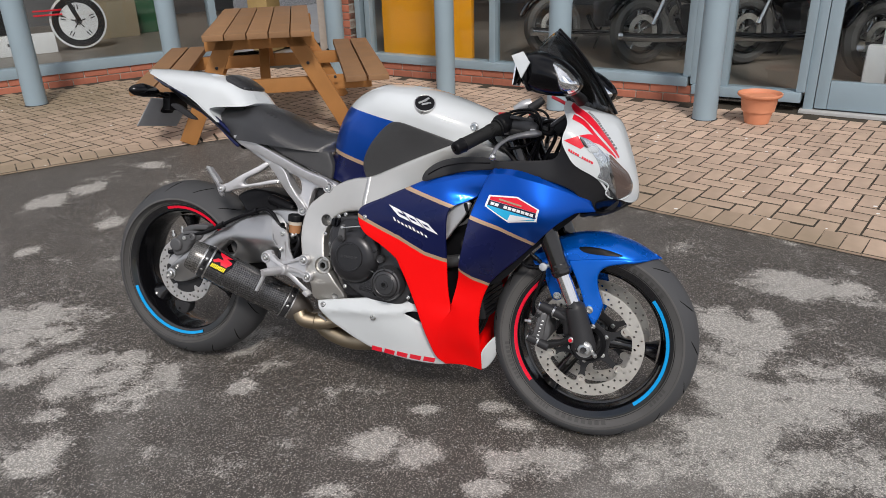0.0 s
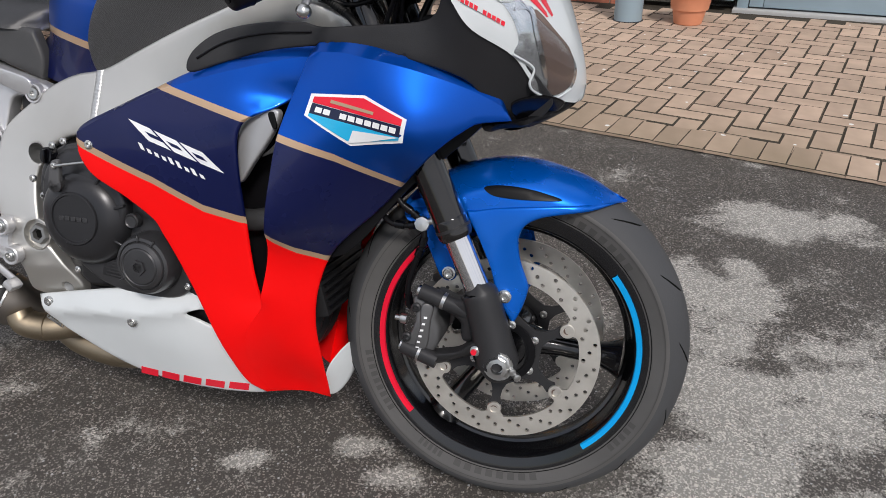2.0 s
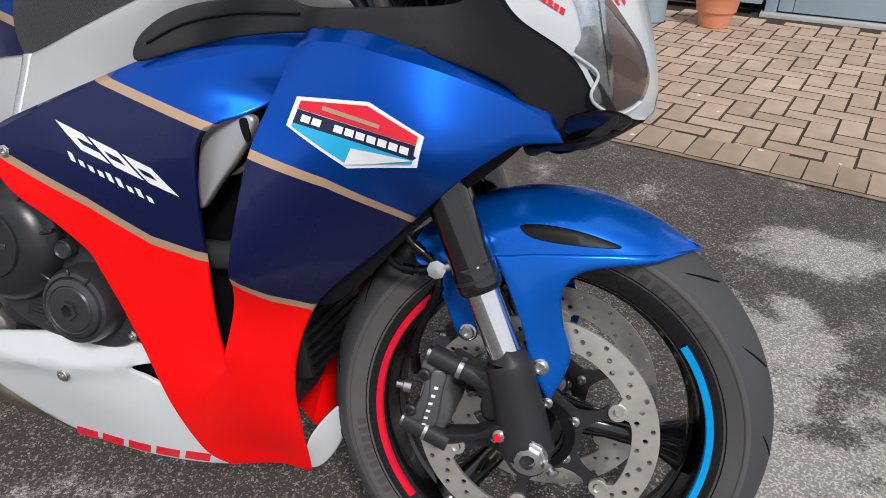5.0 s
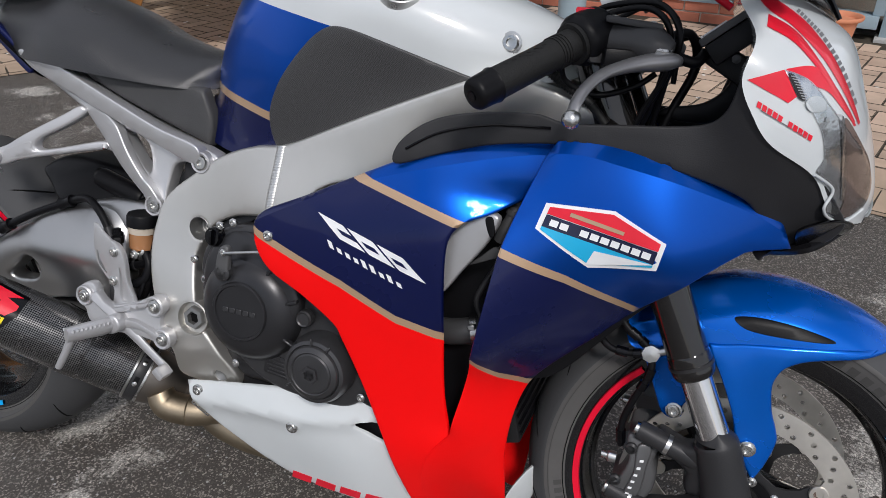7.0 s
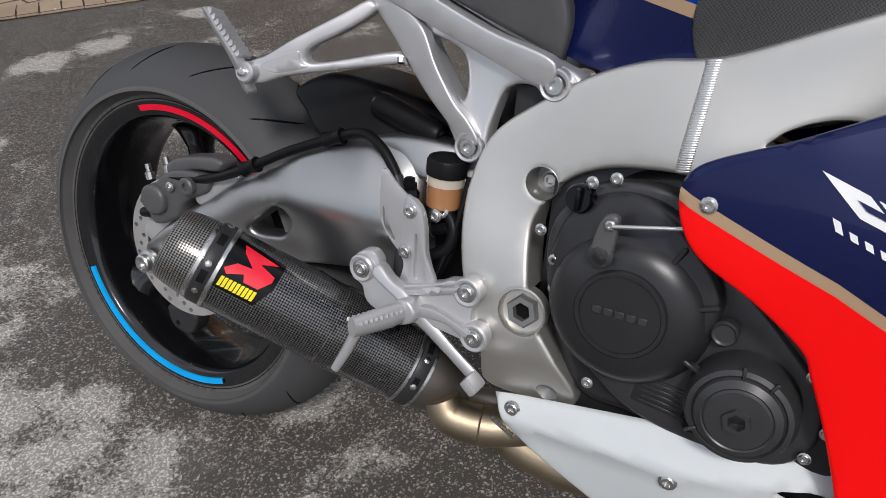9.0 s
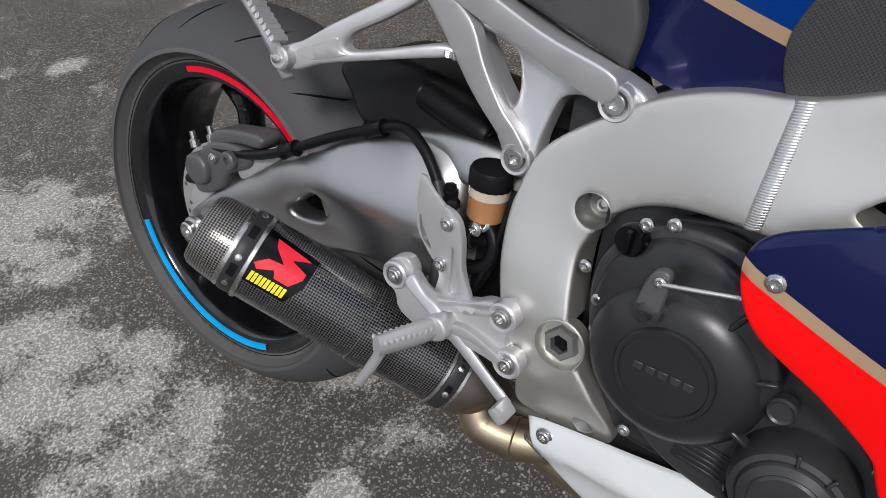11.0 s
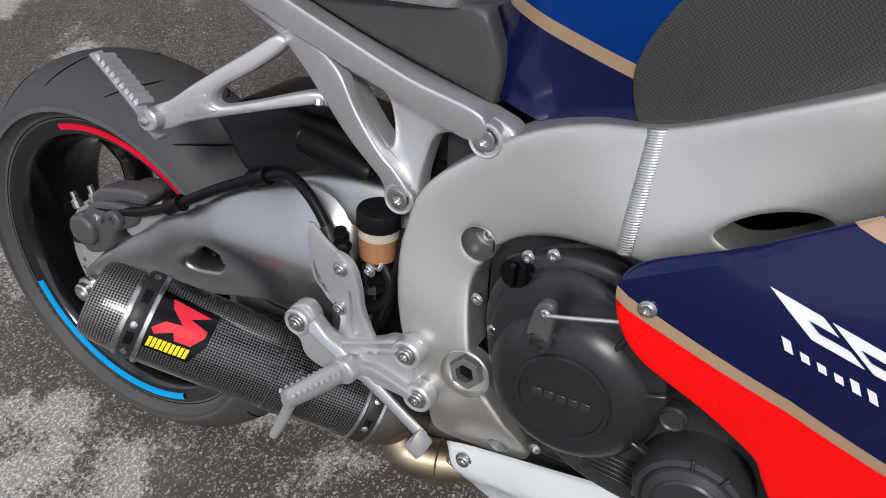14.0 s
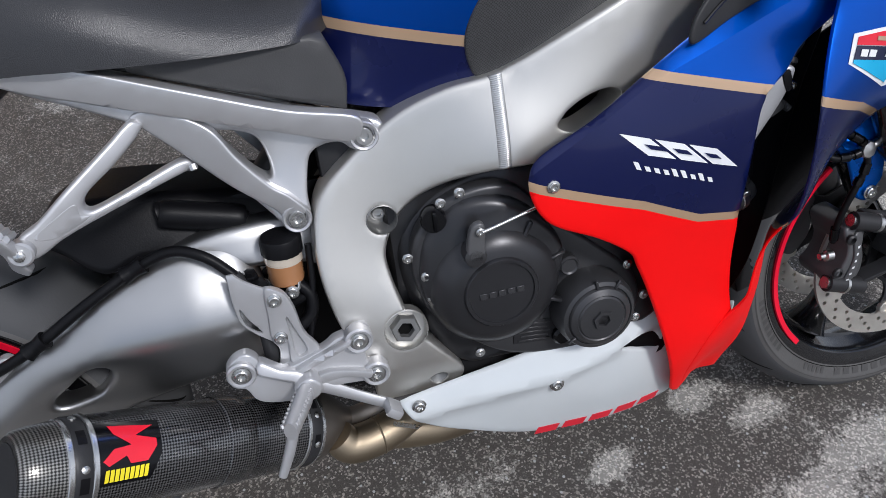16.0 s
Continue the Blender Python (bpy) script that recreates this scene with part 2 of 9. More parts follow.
def weathered(m):
    """Olive moss in broad drifts and small pale droppings over the paving."""
    n, l, b = nodes_of(m)
    src = b.inputs["Base Color"].links[0].from_socket
    geo = n.new("ShaderNodeNewGeometry")
    ns, rp, mx = n.new("ShaderNodeTexNoise"), n.new("ShaderNodeMapRange"), n.new("ShaderNodeMix")
    ns.inputs["Scale"].default_value, ns.inputs["Detail"].default_value = 0.55, 7
    rp.inputs["From Min"].default_value, rp.inputs["From Max"].default_value = 0.36, 0.62
    rp.inputs["To Max"].default_value = 0.72
    mx.data_type = "RGBA"
    mx.inputs[7].default_value = (0.20, 0.165, 0.10, 1)
    l.new(geo.outputs["Position"], ns.inputs["Vector"])
    l.new(ns.outputs["Fac"], rp.inputs["Value"])
    # the moss colour fades out towards the shop front
    dt, fd, ml = n.new("ShaderNodeVectorMath"), n.new("ShaderNodeMapRange"), n.new("ShaderNodeMath")
    dt.operation, ml.operation = "DOT_PRODUCT", "MULTIPLY"
    dt.inputs[1].default_value = (0.291, 0.957, 0.0)
    fd.inputs["From Min"].default_value, fd.inputs["From Max"].default_value = 2.7, 3.7
    fd.inputs["To Min"].default_value, fd.inputs["To Max"].default_value = 1.0, 0.1
    l.new(geo.outputs["Position"], dt.inputs[0])
    l.new(dt.outputs["Value"], fd.inputs["Value"])
    l.new(rp.outputs["Result"], ml.inputs[0])
    l.new(fd.outputs["Result"], ml.inputs[1])
    l.new(ml.outputs[0], mx.inputs[0])
    l.new(src, mx.inputs[6])
    vo, sp = n.new("ShaderNodeTexVoronoi"), n.new("ShaderNodeSeparateColor")
    vo.inputs["Scale"].default_value = 16
    l.new(geo.outputs["Position"], vo.inputs["Vector"])
    l.new(vo.outputs["Color"], sp.inputs["Color"])
    g1, g2, g3, m2 = n.new("ShaderNodeMath"), n.new("ShaderNodeMath"), n.new("ShaderNodeMath"), n.new("ShaderNodeMix")
    g1.operation, g2.operation, g3.operation = "GREATER_THAN", "LESS_THAN", "MULTIPLY"
    g1.inputs[1].default_value, g2.inputs[1].default_value = 0.90, 0.17
    l.new(sp.outputs["Red"], g1.inputs[0])
    l.new(vo.outputs["Distance"], g2.inputs[0])
    l.new(g1.outputs[0], g3.inputs[0])
    l.new(g2.outputs[0], g3.inputs[1])
    m2.data_type = "RGBA"
    m2.inputs[7].default_value = (0.78, 0.77, 0.74, 1)
    l.new(g3.outputs[0], m2.inputs[0])
    l.new(mx.outputs[2], m2.inputs[6])
    l.new(m2.outputs[2], b.inputs["Base Color"])


weathered(M["paver"])
weathered(M["paverfar"])
M["plank"] = per_object(M["wood"], 0.14)
M["planktop"] = per_object(M["woodtop"], 0.12)


def wood_grain(m, axis):
    n, l, b = nodes_of(m)
    tc, mp, ns = n.new("ShaderNodeTexCoord"), n.new("ShaderNodeMapping"), n.new("ShaderNodeTexNoise")
    mp.inputs["Scale"].default_value = axis
    ns.inputs["Scale"].default_value, ns.inputs["Detail"].default_value = 1.0, 5
    bp = n.new("ShaderNodeBump")
    bp.inputs["Strength"].default_value, bp.inputs["Distance"].default_value = 0.35, 0.002
    l.new(tc.outputs["Object"], mp.inputs["Vector"])
    l.new(mp.outputs["Vector"], ns.inputs["Vector"])
    l.new(ns.outputs["Fac"], bp.inputs["Height"])
    l.new(bp.outputs["Normal"], b.inputs["Normal"])


wood_grain(M["wood"], (5, 70, 70))
wood_grain(M["woodtop"], (5, 70, 70))


def see_through(name, tint, rough, base_gloss=0.04):
    """Clear or smoked sheet: what lies behind it, under a gloss that grows at grazing angles."""
    m = bpy.data.materials.new(name)
    m.use_nodes = True
    n, l = m.node_tree.nodes, m.node_tree.links
    n.clear()
    out, mx = n.new("ShaderNodeOutputMaterial"), n.new("ShaderNodeMixShader")
    tr, gl, fr = n.new("ShaderNodeBsdfTransparent"), n.new("ShaderNodeBsdfGlossy"), n.new("ShaderNodeLayerWeight")
    pw, ma = n.new("ShaderNodeMath"), n.new("ShaderNodeMath")
    pw.operation, ma.operation = "POWER", "MULTIPLY_ADD"
    pw.inputs[1].default_value, ma.inputs[1].default_value, ma.inputs[2].default_value = 4.5, 0.9, base_gloss
    fr.inputs["Blend"].default_value = 0.5
    tr.inputs["Color"].default_value = (*tint, 1)
    gl.inputs["Roughness"].default_value = rough
    l.new(fr.outputs["Facing"], pw.inputs[0])
    l.new(pw.outputs[0], ma.inputs[0])
    l.new(ma.outputs[0], mx.inputs["Fac"])
    l.new(tr.outputs["BSDF"], mx.inputs[1])
    l.new(gl.outputs["BSDF"], mx.inputs[2])
    l.new(mx.outputs["Shader"], out.inputs["Surface"])
    return m


M["glass"] = see_through("shop_glass", (0.93, 0.95, 0.95), 0.01)
M["smoke"] = see_through("smoked_screen", (0.42, 0.42, 0.43), 0.03)
M["lens"] = see_through("clear_lens", (0.93, 0.94, 0.95), 0.02)
mirror_m = mat("mirror_glass", (0.85, 0.86, 0.87), 0.02, 1.0, bump=0.0, rvar=0.0)


def asphalt():
    """Dark damp tarmac with stone chips and pale patches that have dried out."""
    m = mat("asphalt", (0.05, 0.05, 0.05), 0.7, bump=0.0)
    n, l, b = nodes_of(m)
    geo = n.new("ShaderNodeNewGeometry")
    pos = geo.outputs["Position"]

    def noise_tex(scale, detail=6, rough=0.6):
        t = n.new("ShaderNodeTexNoise")
        t.inputs["Scale"].default_value, t.inputs["Detail"].default_value, t.inputs["Roughness"].default_value = scale, detail, rough
        l.new(pos, t.inputs["Vector"])
        return t.outputs["Fac"]

    def math_node(op, a, c, clamp=False):
        t = n.new("ShaderNodeMath")
        t.operation, t.use_clamp = op, clamp
        for k, v in enumerate((a, c)):
            if isinstance(v, (int, float)):
                t.inputs[k].default_value = v
            else:
                l.new(v, t.inputs[k])
        return t.outputs[0]

    # dried patches: soft ellipses (x, y, half length, half width, turn) torn by noise
    total = None
    for x, y, rx, ry, a in DRY_AHEAD + DRY_BESIDE + DRY_BEHIND + DRY_FAR:
        mp = n.new("ShaderNodeMapping")
        mp.vector_type = "TEXTURE"
        mp.inputs["Location"].default_value = (x, y, 0)
        mp.inputs["Rotation"].default_value = (0, 0, radians(a))
        mp.inputs["Scale"].default_value = (rx, ry, 1)
        l.new(pos, mp.inputs["Vector"])
        ln = n.new("ShaderNodeVectorMath")
        ln.operation = "LENGTH"
        l.new(mp.outputs["Vector"], ln.inputs[0])
        f = math_node("SUBTRACT", 1.46, ln.outputs["Value"], True)
        total = f if total is None else math_node("MAXIMUM", total, f)
    torn = math_node("ADD", total, math_node("MULTIPLY", math_node("SUBTRACT", noise_tex(4.6, 15, 0.76), 0.5), 5.6))
    far = math_node("MULTIPLY", math_node("SUBTRACT", noise_tex(0.9, 4), 0.595), 3.0, True)
    torn = math_node("ADD", torn, math_node("MULTIPLY", math_node("SUBTRACT", noise_tex(130, 4, 0.7), 0.5), 2.6))
    ramp = n.new("ShaderNodeMapRange")
    ramp.inputs["From Min"].default_value, ramp.inputs["From Max"].default_value = 0.40, 0.78
    l.new(torn, ramp.inputs["Value"])
    dry = math_node("MAXIMUM", ramp.outputs["Result"], far)
    # chips
    vo = n.new("ShaderNodeTexVoronoi")
    vo.inputs["Scale"].default_value = 320
    l.new(pos, vo.inputs["Vector"])
    sep = n.new("ShaderNodeSeparateColor")
    l.new(vo.outputs["Color"], sep.inputs["Color"])
    chip = n.new("ShaderNodeMapRange")
    chip.inputs["From Min"].default_value, chip.inputs["From Max"].default_value = 0.55, 0.90
    l.new(sep.outputs["Red"], chip.inputs["Value"])
    grain = math_node("ADD", math_node("MULTIPLY", noise_tex(420, 3, 0.7), 0.60), math_node("MULTIPLY", chip.outputs["Result"], 0.85))
    speck_n = n.new("ShaderNodeTexVoronoi")
    speck_n.inputs["Scale"].default_value = 120
    l.new(pos, speck_n.inputs["Vector"])
    sp2 = n.new("ShaderNodeSeparateColor")
    l.new(speck_n.outputs["Color"], sp2.inputs["Color"])
    speck = math_node("MULTIPLY", math_node("GREATER_THAN", sp2.outputs["Green"], 0.93), math_node("LESS_THAN", speck_n.outputs["Distance"], 0.30))

    def mixc(f, c0, c1):
        t = n.new("ShaderNodeMix")
        t.data_type = "RGBA"
        for k, v in ((0, f), (6, c0), (7, c1)):
            if isinstance(v, tuple):
                t.inputs[k].default_value = (*v, 1)
            else:
                l.new(v, t.inputs[k])
        return t.outputs[2]
    sparse = n.new("ShaderNodeMapRange")
    sparse.inputs["From Min"].default_value, sparse.inputs["From Max"].default_value = 0.72, 0.98
    l.new(sep.outputs["Green"], sparse.inputs["Value"])
    damp = math_node("ADD", math_node("MULTIPLY", noise_tex(420, 3, 0.7), 0.34), math_node("MULTIPLY", sparse.outputs["Result"], 0.85))
    wet = mixc(damp, (0.014, 0.0122, 0.0104), (0.40, 0.365, 0.33))
    dried = mixc(grain, (0.18, 0.172, 0.158), (0.70, 0.668, 0.618))
    col = mixc(dry, wet, dried)
    col = mixc(speck, col, (0.50, 0.50, 0.50))
    l.new(col, b.inputs["Base Color"])
    rr = n.new("ShaderNodeMapRange")
    rr.inputs["To Min"].default_value, rr.inputs["To Max"].default_value = 0.42, 0.9
    l.new(dry, rr.inputs["Value"])
    l.new(rr.outputs["Result"], b.inputs["Roughness"])
    bp = n.new("ShaderNodeBump")
    bp.inputs["Strength"].default_value, bp.inputs["Distance"].default_value = 1.0, 0.005
    l.new(grain, bp.inputs["Height"])
    l.new(bp.outputs["Normal"], b.inputs["Normal"])
    return m


# dried patches: centre, half length and half width in metres, turn in degrees
DRY_AHEAD = [
    (1.95, 0.2, 0.2, 0.12, 18), (2.05, -0.02, 0.13, 0.1, 18), (1.85, -0.08, 0.15, 0.09, 18), (1.78, 0.55, 0.12, 0.1, 18),
    (1.73, 0.74, 0.12, 0.13, 19), (1.89, 0.66, 0.16, 0.1, 19), (1.8, 0.3, 0.14, 0.16, 17), (1.75, 0.05, 0.12, 0.12, 16), (1.66, -0.12, 0.15, 0.1, 20),
    (2.1, 0.54, 0.2, 0.09, 19), (2.1, 0.38, 0.15, 0.09, 19), (2.16, 0.06, 0.08, 0.13, 20), (1.94, -0.12, 0.12, 0.05, 20), (1.59, -0.21, 0.09, 0.06, 19),
    (2.02, 1.15, 0.2, 0.13, 17), (2.25, 1.15, 0.12, 0.11, 19), (1.92, 0.82, 0.05, 0.09, 13), (1.86, 0.52, 0.06, 0.12, 13), (1.86, 0.1, 0.09, 0.1, 12),
]
DRY_BESIDE = [
    (0.85, -0.31, 0.10, 0.07, 19), (0.93, -0.11, 0.05, 0.02, 30), (1.12, -0.03, 0.06, 0.035, 30), (0.98, -0.31, 0.07, 0.07, 19), (1.32, -0.24, 0.13, 0.06, 20),
    (0.85, -0.53, 0.08, 0.04, 20), (1.2, -0.38, 0.06, 0.04, 20), (1.22, -0.09, 0.05, 0.03, 14), (0.14, 0.07, 0.09, 0.11, 19),
    (0.3, -0.2, 0.05, 0.04, 19),
]
DRY_BEHIND = [
    (-0.36, -0.28, 0.18, 0.1, 38), (-0.02, -0.3, 0.12, 0.12, 38), (-0.7, -0.2, 0.2, 0.08, 38),
    (-0.8, -0.08, 0.22, 0.13, 28), (-0.96, -0.19, 0.13, 0.12, 37), (-0.57, -0.17, 0.09, 0.06, 38), (-0.61, -0.3, 0.11, 0.06, 38), (-0.47, -0.4, 0.1, 0.07, 39),
    (-0.26, -0.38, 0.11, 0.08, 39), (-0.13, -0.31, 0.14, 0.12, 35), (-0.2, -0.18, 0.07, 0.06, 38), (-0.03, -0.21, 0.07, 0.06, 39), (-0.06, -0.42, 0.08, 0.06, 40),
    (-0.19, -0.54, 0.06, 0.04, 40), (-0.08, -0.69, 0.09, 0.12, 19),
]
DRY_FAR = [
    (-1.91, 1.0, 0.1, 0.12, 17), (-1.83, 1.23, 0.1, 0.1, 17), (-1.27, 0.82, 0.08, 0.09, 17), (-1.79, 1.74, 0.12, 0.08, 16), (-1.7, 0.1, 0.13, 0.17, 34),
    (-1.39, 0.42, 0.06, 0.06, 33),
]


# ---- building helpers ----
def mesh_part(name, verts, faces, mats, parent=None, midx=None, label="", angle=40, smooth=True):
    """One mesh object under a thing or a part."""
    me = bpy.data.meshes.new(name)
    me.from_pydata([tuple(float(c) for c in v) for v in verts], [], [tuple(int(i) for i in f) for f in faces])
    if not isinstance(mats, (list, tuple)):
        mats = [mats]
    for m in mats:
        me.materials.append(m)
    if midx is not None:
        me.polygons.foreach_set("material_index", np.array(midx, dtype=np.int32))
    if smooth:
        me.polygons.foreach_set("use_smooth", np.ones(len(me.polygons), dtype=bool))
        me.set_sharp_from_angle(angle=radians(angle))
    me.update()
    ob = new(name, me)
    if parent is not None:
        ob.parent = parent
    if label:
        tagged(ob, label=label)
    return ob


def part(name, bm, material, parent, label=""):
    """Links a bmesh as one mesh object under a thing or a part."""
    bmesh.ops.recalc_face_normals(bm, faces=bm.faces)
    vs = [v.co[:] for v in bm.verts]
    bm.verts.index_update()
    fs = [[v.index for v in f.verts] for f in bm.faces]
    bm.free()
    return mesh_part(name, vs, fs, material, parent, None, label)


def empty(name, m=None, **tags):
    ob = new(name)
    ob.empty_display_size = 0.1
    if m is not None:
        ob.matrix_basis = m
    return tagged(ob, **tags)


def curve(pts, n=6, closed=True):
    """A smooth line through points; a third value of 1 makes a corner."""
    out, k = [], len(pts)
    for i in range(k if closed else k - 1):
        p1, p2 = pts[i], pts[(i + 1) % k]
        p0 = pts[i - 1] if (closed or i > 0) else p1
        p3 = pts[(i + 2) % k] if (closed or i + 2 < k) else p2
        a, b = np.array(p1[:2], float), np.array(p2[:2], float)
        t1 = (b - np.array(p0[:2])) * 0.5
        t2 = (np.array(p3[:2]) - a) * 0.5
        if len(p1) > 2:
            t1 = b - a
        if len(p2) > 2:
            t2 = b - a
        if len(p1) > 2 and len(p2) > 2:
            out.append(a)
            continue
        lim = np.linalg.norm(b - a) * 1.2
        for t in (t1, t2):
            q = np.linalg.norm(t)
            if q > lim:
                t *= lim / q
        for j in range(n):
            s = j / n
            out.append((2 * s**3 - 3 * s**2 + 1) * a + (s**3 - 2 * s**2 + s) * t1 + (-2 * s**3 + 3 * s**2) * b + (s**3 - s**2) * t2)
    if not closed:
        out.append(np.array(pts[-1][:2], float))
    return np.array(out)


def resample(line, step, closed=True):
    line = np.array(line)
    nxt = np.roll(line, -1, 0) if closed else line[1:]
    cur = line if closed else line[:-1]
    out = []
    for a, b in zip(cur, nxt):
        m = max(1, int(np.linalg.norm(b - a) / step + 0.6))
        for j in range(m):
            out.append(a + (b - a) * j / m)
    if not closed:
        out.append(line[-1])
    return np.array(out)


def seg_dist(pts, line, closed):
    """Distance of each point to a polyline."""
    pts, line = np.atleast_2d(pts), np.array(line)
    a = line if closed else line[:-1]
    b = np.roll(line, -1, 0) if closed else line[1:]
    d = b - a
    L2 = np.maximum((d * d).sum(1), 1e-12)
    best = np.full(len(pts), 9.0)
    for i in range(len(a)):
        t = np.clip(((pts - a[i]) @ d[i]) / L2[i], 0, 1)
        q = a[i] + t[:, None] * d[i]
        best = np.minimum(best, np.hypot(*(pts - q).T))
    return best


def inside(pts, poly):
    pts, poly = np.atleast_2d(pts), np.array(poly)
    x, y = pts[:, 0], pts[:, 1]
    res = np.zeros(len(pts), bool)
    j = len(poly) - 1
    for i in range(len(poly)):
        xi, yi, xj, yj = *poly[i], *poly[j]
        cond = ((yi > y) != (yj > y)) & (x < (xj - xi) * (y - yi) / ((yj - yi) or 1e-12) + xi)
        res ^= cond
        j = i
    return res


def fill(outline, res, holes=(), cuts=(), rings=(0.0015, 0.004, 0.009)):
    """Triangles over an outline with holes; cuts are lines that must become edges."""
    loops = [resample(outline, res)] + [resample(h, min(res * 0.8, 0.006)) for h in holes]
    pts, edges = [], []
    for lp in loops:
        k = len(pts)
        pts += [tuple(p) for p in lp]
        edges += [(k + i, k + (i + 1) % len(lp)) for i in range(len(lp))]
    for c in cuts:
        lp = resample(c, res, False)
        k = len(pts)
        pts += [tuple(p) for p in lp]
        edges += [(k + i, k + i + 1) for i in range(len(lp) - 1)]
    lo, hi = loops[0].min(0), loops[0].max(0)
    gx, gz = np.arange(lo[0], hi[0], res), np.arange(lo[1], hi[1], res * 0.866)
    grid = np.array([(x + (res / 2 if j % 2 else 0), z) for j, z in enumerate(gz) for x in gx])
    extra = []
    o = loops[0]
    tang = np.roll(o, -1, 0) - np.roll(o, 1, 0)
    nrm = np.stack([-tang[:, 1], tang[:, 0]], 1)
    nrm /= np.maximum(np.linalg.norm(nrm, axis=1, keepdims=True), 1e-9)
    area = 0.5 * np.sum(o[:, 0] * np.roll(o[:, 1], -1) - np.roll(o[:, 0], -1) * o[:, 1])
    if area < 0:
        nrm = -nrm
    for r in rings:
        extra.append(np.c_[o + nrm * r, np.full(len(o), r * 0.85), np.full(len(o), res * 0.3)])
    for h in loops[1:]:
        if len(h) < 10 or not rings:
            continue
        th = np.roll(h, -1, 0) - np.roll(h, 1, 0)
        nh = np.stack([th[:, 1], -th[:, 0]], 1)
        nh /= np.maximum(np.linalg.norm(nh, axis=1, keepdims=True), 1e-9)
        if 0.5 * np.sum(h[:, 0] * np.roll(h[:, 1], -1) - np.roll(h[:, 0], -1) * h[:, 1]) < 0:
            nh = -nh
        for r in rings:
            extra.append(np.c_[h + nh * r, np.full(len(h), res * 0.3), np.full(len(h), r * 0.85)])
    far_ok = max(res * 0.45, (rings[-1] if rings else 0) + res * 0.35)
    cand = np.vstack([np.c_[grid, np.full(len(grid), far_ok), np.full(len(grid), far_ok if rings else res * 0.3)]] + extra)
    ok = inside(cand[:, :2], o)
    d = seg_dist(cand[:, :2], o, True)
    for h in loops[1:]:
        ok &= ~inside(cand[:, :2], h)
        ok &= seg_dist(cand[:, :2], h, True) >= cand[:, 3]
    ok &= d >= cand[:, 2]
    for c in cuts:
        ok &= seg_dist(cand[:, :2], c, False) > res * 0.25
    pts += [tuple(p) for p in cand[ok][:, :2]]
    vs, _, tris, _, _, _ = geometry.delaunay_2d_cdt([Vector(p) for p in pts], edges, [], 0, 1e-6)
    V = np.array([v[:] for v in vs])
    T = np.array([t for t in tris if len(t) == 3])
    c = V[T].mean(1)
    keep = inside(c, o)
    for h in loops[1:]:
        keep &= ~inside(c, h)
    T = T[keep]
    A = V[T]
    cr = (A[:, 1, 0] - A[:, 0, 0]) * (A[:, 2, 1] - A[:, 0, 1]) - (A[:, 1, 1] - A[:, 0, 1]) * (A[:, 2, 0] - A[:, 0, 0])
    T[cr < 0] = T[cr < 0][:, ::-1]
    return V, T, o, loops[1:]


def borders(T):
    seen = {}
    for t in T:
        for a, b in ((t[0], t[1]), (t[1], t[2]), (t[2], t[0])):
            seen[(a, b)] = 1
    return [(a, b) for a, b in seen if (b, a) not in seen]


def surf(ctrl):
    """A smooth surface through a few control values (x, z, y)."""
    c = np.array(ctrl, float)
    n = len(c)

    def phi(r):
        return np.where(r > 0, r * r * np.log(r + 1e-9), 0)
    A = np.zeros((n + 3, n + 3))
    A[:n, :n] = phi(np.hypot(c[:, None, 0] - c[None, :, 0], c[:, None, 1] - c[None, :, 1])) + np.eye(n) * 1e-4
    A[:n, n], A[:n, n + 1:] = 1, c[:, :2]
    A[n:, :n] = A[:n, n:].T
    w = np.linalg.solve(A, np.r_[c[:, 2], 0, 0, 0])

    def f(x, z):
        x, z = np.atleast_1d(x), np.atleast_1d(z)
        return phi(np.hypot(x[:, None] - c[:, 0], z[:, None] - c[:, 1])) @ w[:n] + w[n] + w[n + 1] * x + w[n + 2] * z
    return f


def flat(y):
    return lambda x, z: np.full(len(np.atleast_1d(x)), float(y))


